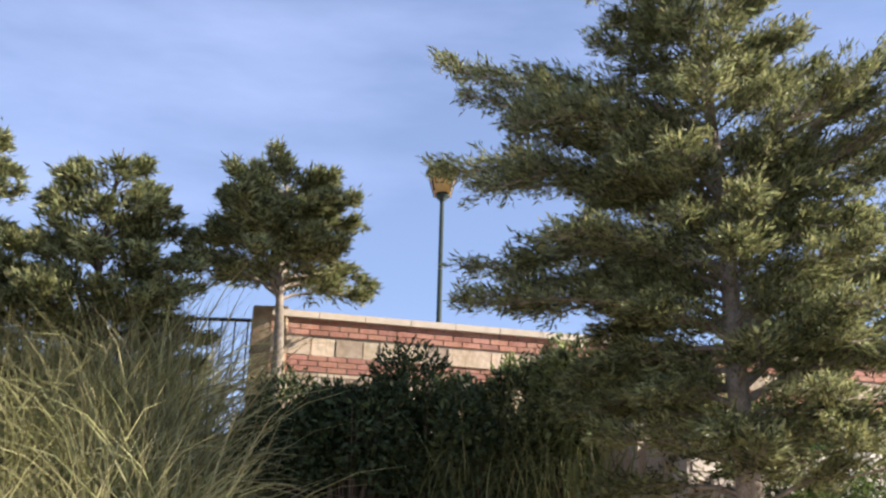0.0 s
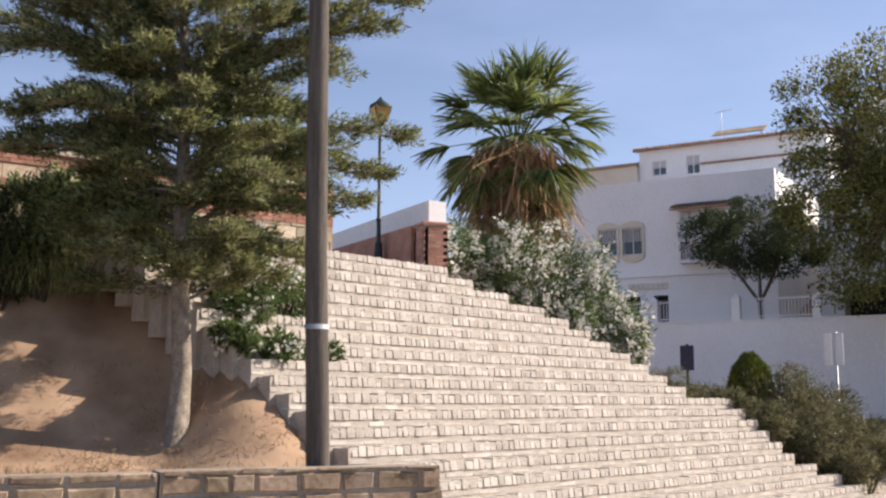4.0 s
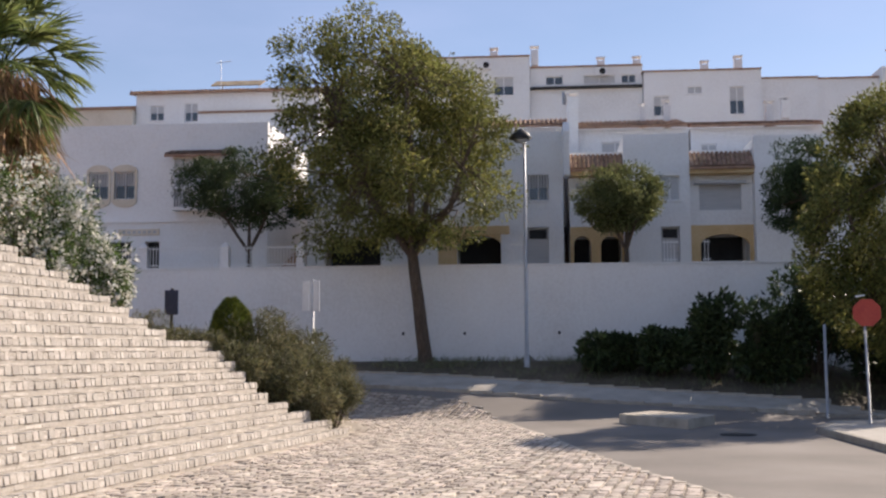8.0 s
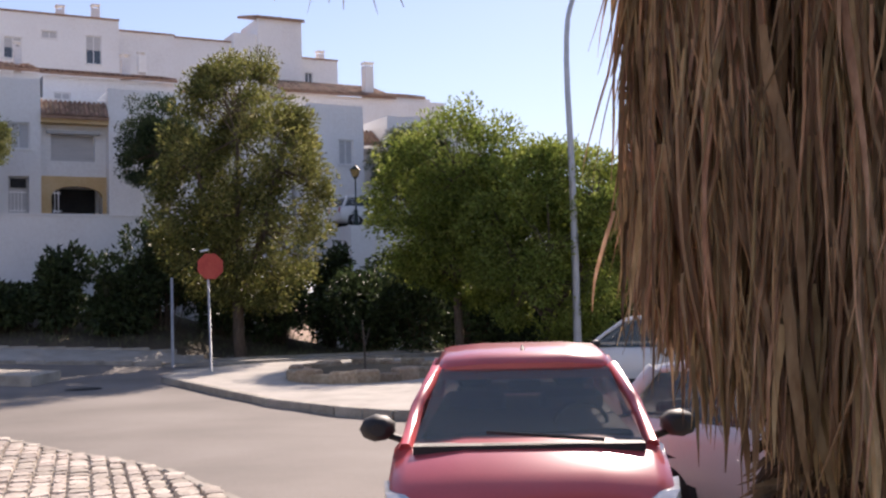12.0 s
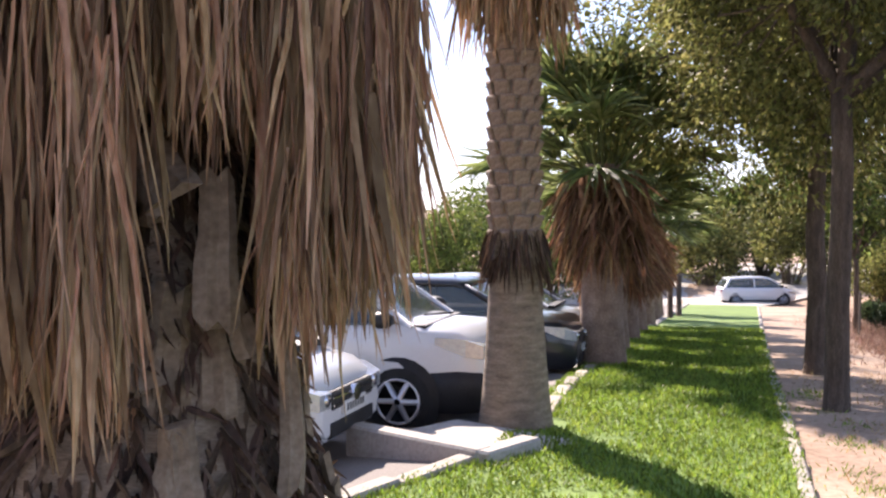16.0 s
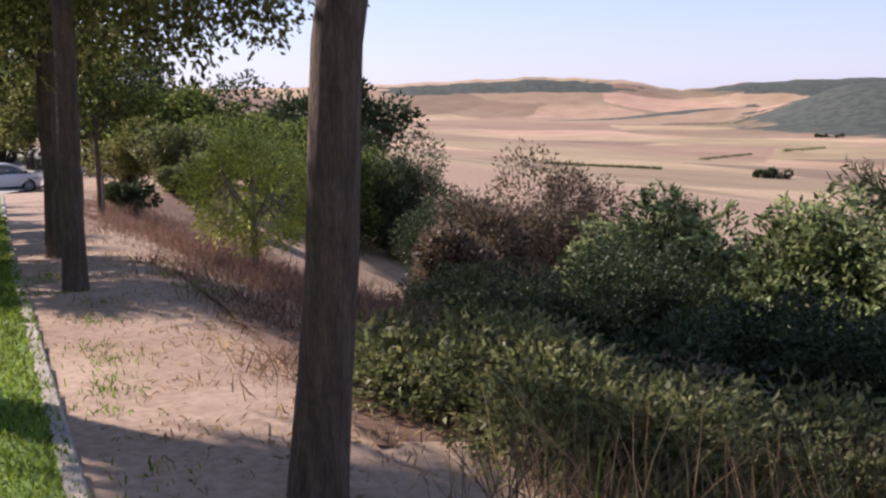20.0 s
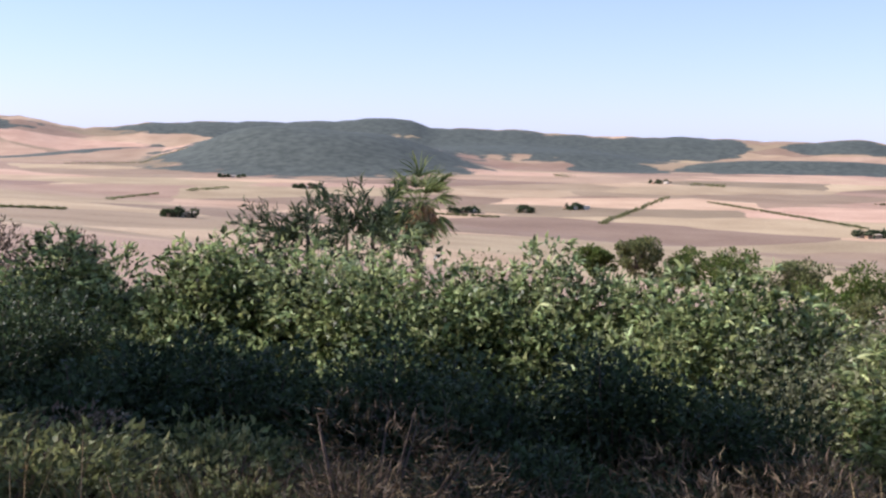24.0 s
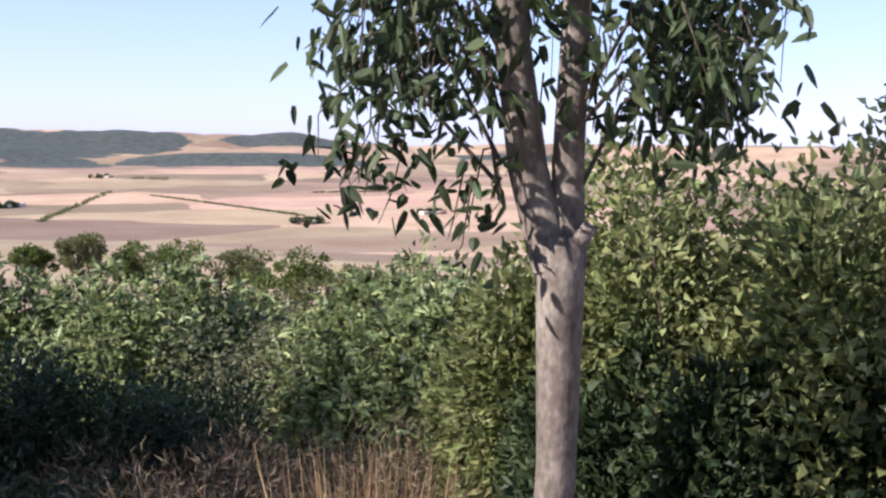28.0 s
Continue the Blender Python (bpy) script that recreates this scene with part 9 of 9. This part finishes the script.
for i in range(16):
    az, d = v.uniform(151, 159.5), v.uniform(19, 32)
    x, y = polv(az, d)
    s = v.uniform(0.25, 0.7)
    t = thing("pale_boulder", (x, y, LZ(x, y)), label="pale weathered boulder on the slope", category="rock", group="boulders")
    bm = bmesh.new()
    bmesh.ops.create_icosphere(bm, subdivisions=2, radius=s)
    for q in bm.verts:
        q.co *= 0.8 + 0.35 * noise.noise(q.co * 2.1 + Vector((i * 3.1, 0, 0)))
        q.co.z *= 0.7
    part("rock", bm, "stone", t)
# agaves and a palm breaking the skyline of the thicket
def rosette(at, n, ln, label, seed):
    r = np.random.default_rng(seed)
    t = thing("spiky_shrub", at, label=label, category="shrub", group="spiky shrubs")
    R0, D0 = [], []
    for k in range(16):
        a, e = r.uniform(0, 6.28), r.uniform(-0.5, 1.25)
        tip = np.array([math.cos(a) * math.cos(e), math.sin(a) * math.cos(e), math.sin(e)]) * ln * r.uniform(0.5, 1.0)
        for j in range(n):
            f = r.uniform(0.15, 1)
            R0.append(tip * f)
            D0.append(unit(tip) * 0.9 + r.normal(size=3) * 0.5)
    part("foliage", leaves("foliage", np.array(R0), np.array(D0), ln * 0.22, ln * 0.03, r, 0.15), "darkleaf", t)
    part("stem_work", tubes("stem_work", [([(0, 0, -2.5), (0, 0, 0.4)], [0.12, 0.08])], 6), "bark", t)


for i, (az, d, el, ln) in enumerate(((176.6, 40, -6.0, 1.5), (178.2, 40, -5.9, 1.7), (180.2, 42, -5.8, 1.8), (181.6, 42, -5.9, 2.0), (182.6, 40, -6.2, 1.6))):
    x, y = polv(az, d)
    rosette((x, y, 1.68 + d * math.tan(radians(el))), 45, ln * 1.3, "spiky dark shrub above the thicket", 500 + i)
x, y = polv(184.0, 52)
zg = LZ(x, y)
fan_palm("valley_palm", (x, y, zg), 1.68 - 52 * math.tan(radians(4.0)) - zg, 0.25, 34, "lone fan palm rising from the slope below", 1.1, 1.2, 510, 500, 1.6, up=(-0.4, 1.0), segs=16, width=0.08)
x, y = polv(186.2, 34)
bush("green_bush", (x, y, LZ(x, y)), (2.2, 2.0, max(0.8, (1.68 - 34 * math.tan(radians(5.6)) - LZ(x, y)) / 1.75)), "soft green bush beyond the thicket", 0.14, 5000, "olive", 511)
for i, (az, d, el, r0) in enumerate(((195.4, 150, -5.4, 3.0), (198.0, 150, -5.9, 3.4), (200.2, 146, -5.8, 3.8), (203.6, 150, -6.0, 3.6), (193.4, 152, -5.9, 2.4), (206.8, 140, -6.3, 4.0), (209.6, 130, -6.6, 4.2), (212.5, 120, -6.8, 4.2), (204.5, 90, -7.6, 4.5), (208.5, 80, -7.8, 4.5), (212.5, 70, -7.8, 4.2), (200.5, 95, -8.2, 3.6), (216.5, 60, -7.4, 4.0), (196.5, 110, -7.6, 4.0))):
    x, y = polv(az, d)
    zg, zt = LZ(x, y), 1.68 + d * math.tan(radians(el))
    top = zt - zg
    broadleaf("round_tree", (x, y, zg), max(0.8, top - 1.5 * r0), 0.2, (0, 0, top - 0.95 * r0), (r0 * 1.2, r0 * 1.2, r0 * 0.95), "rounded dark green tree far down the slope", 0.42, 60, 70, "broad" if i % 3 else "olive", 520 + i, r0 * 0.3, group="valley trees")

# near tree with two stems and large hanging leaves
TX, TY = -1.98, -3.775
zg = LZ(TX, TY)
t = thing("forked_tree", (TX, TY, zg), label="pale-barked forked tree with large drooping dark leaves", category="tree")
zf = 1.69 - 4.15 * math.tan(radians(5.6)) - zg
vr = unit(np.array([TX - 0.6, TY + 0.75]))
rt = np.array([vr[1], -vr[0]])


def loc(s, f, z):
    return (rt[0] * s + vr[0] * f, rt[1] * s + vr[1] * f, z)


part("trunk", tubes("trunk", [([loc(-0.01, 0, -0.3), loc(0.0, 0, 0.3), loc(0.035, 0, zf * 0.6), loc(0.03, 0, zf - 0.12), loc(0.03, 0, zf + 0.04)], [0.088, 0.077, 0.075, 0.09, 0.095])], 14), "forkbark", t)
part("stem", tubes("stem", [([loc(0.0, 0, zf - 0.08), loc(-0.10, 0, zf + 0.28), loc(-0.17, 0, zf + 0.75), loc(-0.2, -0.05, zf + 1.8)], [0.078, 0.074, 0.066, 0.045])], 12), "forkbark", t, "left stem of the fork")
part("stem", tubes("stem", [([loc(0.06, 0, zf - 0.08), loc(0.045, 0.02, zf + 0.3), loc(0.06, 0.04, zf + 0.8), loc(0.1, 0.1, zf + 1.8)], [0.064, 0.06, 0.055, 0.04])], 12), "forkbark", t, "dark right stem of the fork")
part("cut_branch", tubes("cut_branch", [([loc(0.07, -0.02, zf - 0.02), loc(0.13, -0.06, zf + 0.08)], [0.035, 0.03])], 8), "palebark", t)
wood, P, D = [], [], []
r = np.random.default_rng(61)
SPR = []
for i in range(120):
    k = r.uniform(-0.88, 0.76) if i % 3 else r.choice([-0.7, -0.35, 0.55]) + r.normal() * 0.12
    top = zf + r.uniform(0.6, 1.9)
    low = zf + np.interp(k, [-1.05, -0.8, -0.45, -0.2, 0.1, 0.35, 0.7, 0.95], [0.5, 0.42, 0.38, 0.45, 0.5, 0.42, 0.36, 0.55]) + r.uniform(0, 0.6)
    SPR.append((k, r.uniform(-0.55, 0.6), top, min(low, top - 0.15)))
SPR += [(k, f, zf + a, zf + b) for k, f, a, b in ((-0.86, -0.1, 0.6, 0.3), (-0.8, 0.0, 0.6, 0.2), (-0.72, -0.1, 0.5, 0.14), (-0.66, 0.05, 0.4, 0.06), (-0.78, 0.1, 0.5, 0.2), (-0.30, -0.15, 0.35, 0.06), (-0.38, -0.1, 0.3, 0.02), (-0.34, -0.2, 0.25, -0.03), (-0.24, -0.15, 0.3, 0.1), (0.55, 0.1, 0.8, 0.36), (0.66, -0.1, 0.8, 0.34), (0.42, 0.0, 0.6, 0.4), (0.36, 0.1, 0.6, 0.42))]
for k, f, top, low in SPR:
    a = np.array(loc(np.clip(k, -0.2, 0.1), 0.0, top - r.uniform(0.1, 0.5)))
    b = np.array(loc(k * 0.85, f * 0.85, top))
    c = np.array(loc(k, f, low))
    if len(wood) % 6 == 0:
        wood.append(([a, (a + b) / 2 + np.array([0, 0, 0.1]), b], [0.010, 0.007, 0.004]))
    wood.append(([b, (b + c) / 2 + r.normal(size=3) * 0.05, c], [0.004, 0.003, 0.0015]))
    m = int((13 + 31 * (top - low)) * (0.6 if -0.5 < k < 0.35 else 1.0))
    q = r.uniform(0, 1, (m, 1))
    P.append(b * (1 - q) + c * q + r.normal(size=(m, 3)) * 0.085)
    D.append(np.array([0, 0, -0.8]) + r.normal(size=(m, 3)) * 0.7)
part("limb_work", tubes("limb_work", wood, 5), "bark", t, kind="stuff")
part("crown", ribbons("crown", np.concatenate(P), np.concatenate(D), 0.092, 0.038, r, 3, 0.3, 0.18), "darkleaf", t, "large drooping dark leaves")
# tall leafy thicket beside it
# pale tall bushes and dark undergrowth carry sun and shade in leaf colour
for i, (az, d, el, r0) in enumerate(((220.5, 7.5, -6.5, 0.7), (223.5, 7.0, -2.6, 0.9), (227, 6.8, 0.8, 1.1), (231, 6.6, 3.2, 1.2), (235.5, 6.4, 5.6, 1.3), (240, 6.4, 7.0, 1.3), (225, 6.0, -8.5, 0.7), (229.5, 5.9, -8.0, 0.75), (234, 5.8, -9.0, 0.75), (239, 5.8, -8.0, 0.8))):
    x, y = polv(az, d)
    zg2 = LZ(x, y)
    bush("leafy_thicket", (x, y, zg2), (r0, r0, (1.68 + d * math.tan(radians(el)) - zg2) / 1.95), "tall leafy thicket, sunlit paleness put into its leaf colour" if i < 6 else "leafy undergrowth below the thicket, shade put into its leaf colour", 0.082, 19000, "thicketleaf" if i < 6 else "darkleaf", 600 + i, group="leafy thicket", lumps=16, wide=0.6, shell=0.6)
# straw and weeds along the near edge
pts, tall = [], []
for i in range(190):
    az, d = v.uniform(158, 236), v.uniform(3.9, 6.2)
    x, y = polv(az, d)
    pts.append((x, y, LZ(x, y) - 0.02))
for i in range(16):
    az, d = v.normal(213.6, 0.9), v.uniform(4.6, 5.2)
    x, y = polv(az, d)
    tall.append((x, y, LZ(x, y) - 0.05))
edge = [p for p in pts if math.degrees(math.atan2(p[0] - 0.8, p[1] + 0.9)) % 360 > 192]
shade = [p for p in pts if math.degrees(math.atan2(p[0] - 0.8, p[1] + 0.9)) % 360 <= 192]
for i in range(34):
    x, y = polv(v.uniform(225, 242), v.uniform(4.1, 5.1))
    edge.append((x, y, LZ(x, y) - 0.02))
tufts("dry_weeds", edge, "tangled dry brown weeds and stalks along the near edge", "dryweed", 0.75, 80, 0.25, 0.008, 13, "weeds", 1.3, 0.5)
# dark stems here paint the shade over this stretch of weeds
tufts("dark_weeds", shade[::2], "thin brown stems among the low scrub, shade put into their colour", "drytwig", 0.55, 50, 0.25, 0.008, 16, "weeds", 1.1, 0.6)
tufts("green_weeds", shade[1::2], "low green weeds among the scrub", "broad", 0.4, 60, 0.3, 0.012, 17, "weeds", 0.8, 0.6)
tufts("straw_clump", tall, "clump of upright pale straw stalks", "drygrass", 1.25, 26, 0.09, 0.015, 14, "grass", 2.6, 0.25)
tufts("straw_clump", [(x + 0.02, y, z) for x, y, z in pts[::7]], "thin scattered straw stalks", "drygrass", 0.75, 12, 0.14, 0.008, 15, "grass", 2.0, 0.4)

# far farms, hedges and lone trees on the plain
def far_at(az, el):
    """A place on the plain seen at that bearing and dip."""
    d = 108.0 / math.tan(radians(-el))
    x, y = polv(az, d)
    for _ in range(6):
        d = (1.68 - LZ(x, y)) / math.tan(radians(-el))
        d = min(d, 4200)
        x, y = polv(az, d)
    return x, y, LZ(x, y), d


for i, (az, el, n) in enumerate(((178.4, -3.35, 9), (174.1, -2.25, 3), (192.2, -4.15, 7), (206.9, -5.0, 5), (186.5, -4.5, 6), (189.5, -4.4, 5), (171.5, -4.9, 4), (196.5, -2.7, 3), (213.5, -4.4, 4))):
    x, y, z, d = far_at(az, el)
    t = thing("farmstead", (x, y, z), rz=v.uniform(0, 90), label="distant farmstead of low pale buildings among trees", category="farm", group="farmsteads")
    for k in range(n):
        a, b = v.uniform(-0.012, 0.012) * d, v.uniform(-0.005, 0.005) * d
        w, l, h = v.uniform(5, 9), v.uniform(7, 15), v.uniform(3, 4.5)
        part("farm_building", bevel_box(a - l / 2, b - w / 2, -1, a + l / 2, b + w / 2, h, 0.3), ("cream", "rubblewall", "tile")[k % 3], t)
    P, D = [], []
    for k in range(n + 3):
        c = np.array([v.uniform(-0.016, 0.016) * d, v.uniform(-0.006, 0.006) * d, 3])
        q, dd = blob_points(120, c, (6, 6, 5), v, 0.5, 4)
        P.append(q)
        D.append(dd)
    part("grove", leaves("grove", np.concatenate(P), np.concatenate(D), 2.6, 1.8, v), "darkleaf", t, kind="stuff")
P, D = [], []
for az0, el0, az1, el1, m, s in ((199.0, -3.6, 206.6, -4.6, 260, 1.6), (193.5, -4.9, 196.9, -3.4, 170, 1.5), (168.0, -4.0, 170.5, -3.7, 60, 2.2), (198, -2.75, 199.8, -2.8, 40, 6), (191, -2.45, 191.9, -2.5, 26, 6), (207, -3.4, 211, -3.3, 90, 2.6), (160, -4.2, 166, -4.5, 140, 1.6), (172, -3.55, 174, -3.4, 40, 4), (184.5, -4.6, 188, -4.7, 90, 1.8), (166, -2.2, 172, -2.1, 140, 2.4)):
    for k in range(m):
        f = (k + v.uniform()) / m
        x, y, z, d = far_at(az0 + (az1 - az0) * f, el0 + (el1 - el0) * f)
        q, dd = blob_points(26, (x + v.normal() * 3, y + v.normal() * 3, z + s * 0.5), (s * 1.3, s * 1.3, s * 0.6), v, 0.5, 3)
        P.append(q)
        D.append(dd)
ob = part("field_hedges", leaves("field_hedges", np.concatenate(P), np.concatenate(D), 1.3, 1.0, v), "olive", None)
tagged(ob, "dark hedge lines and tree clumps across the stubble fields", "hedges", "", "stuff")

# ---- paving pieces ----
cobbles()
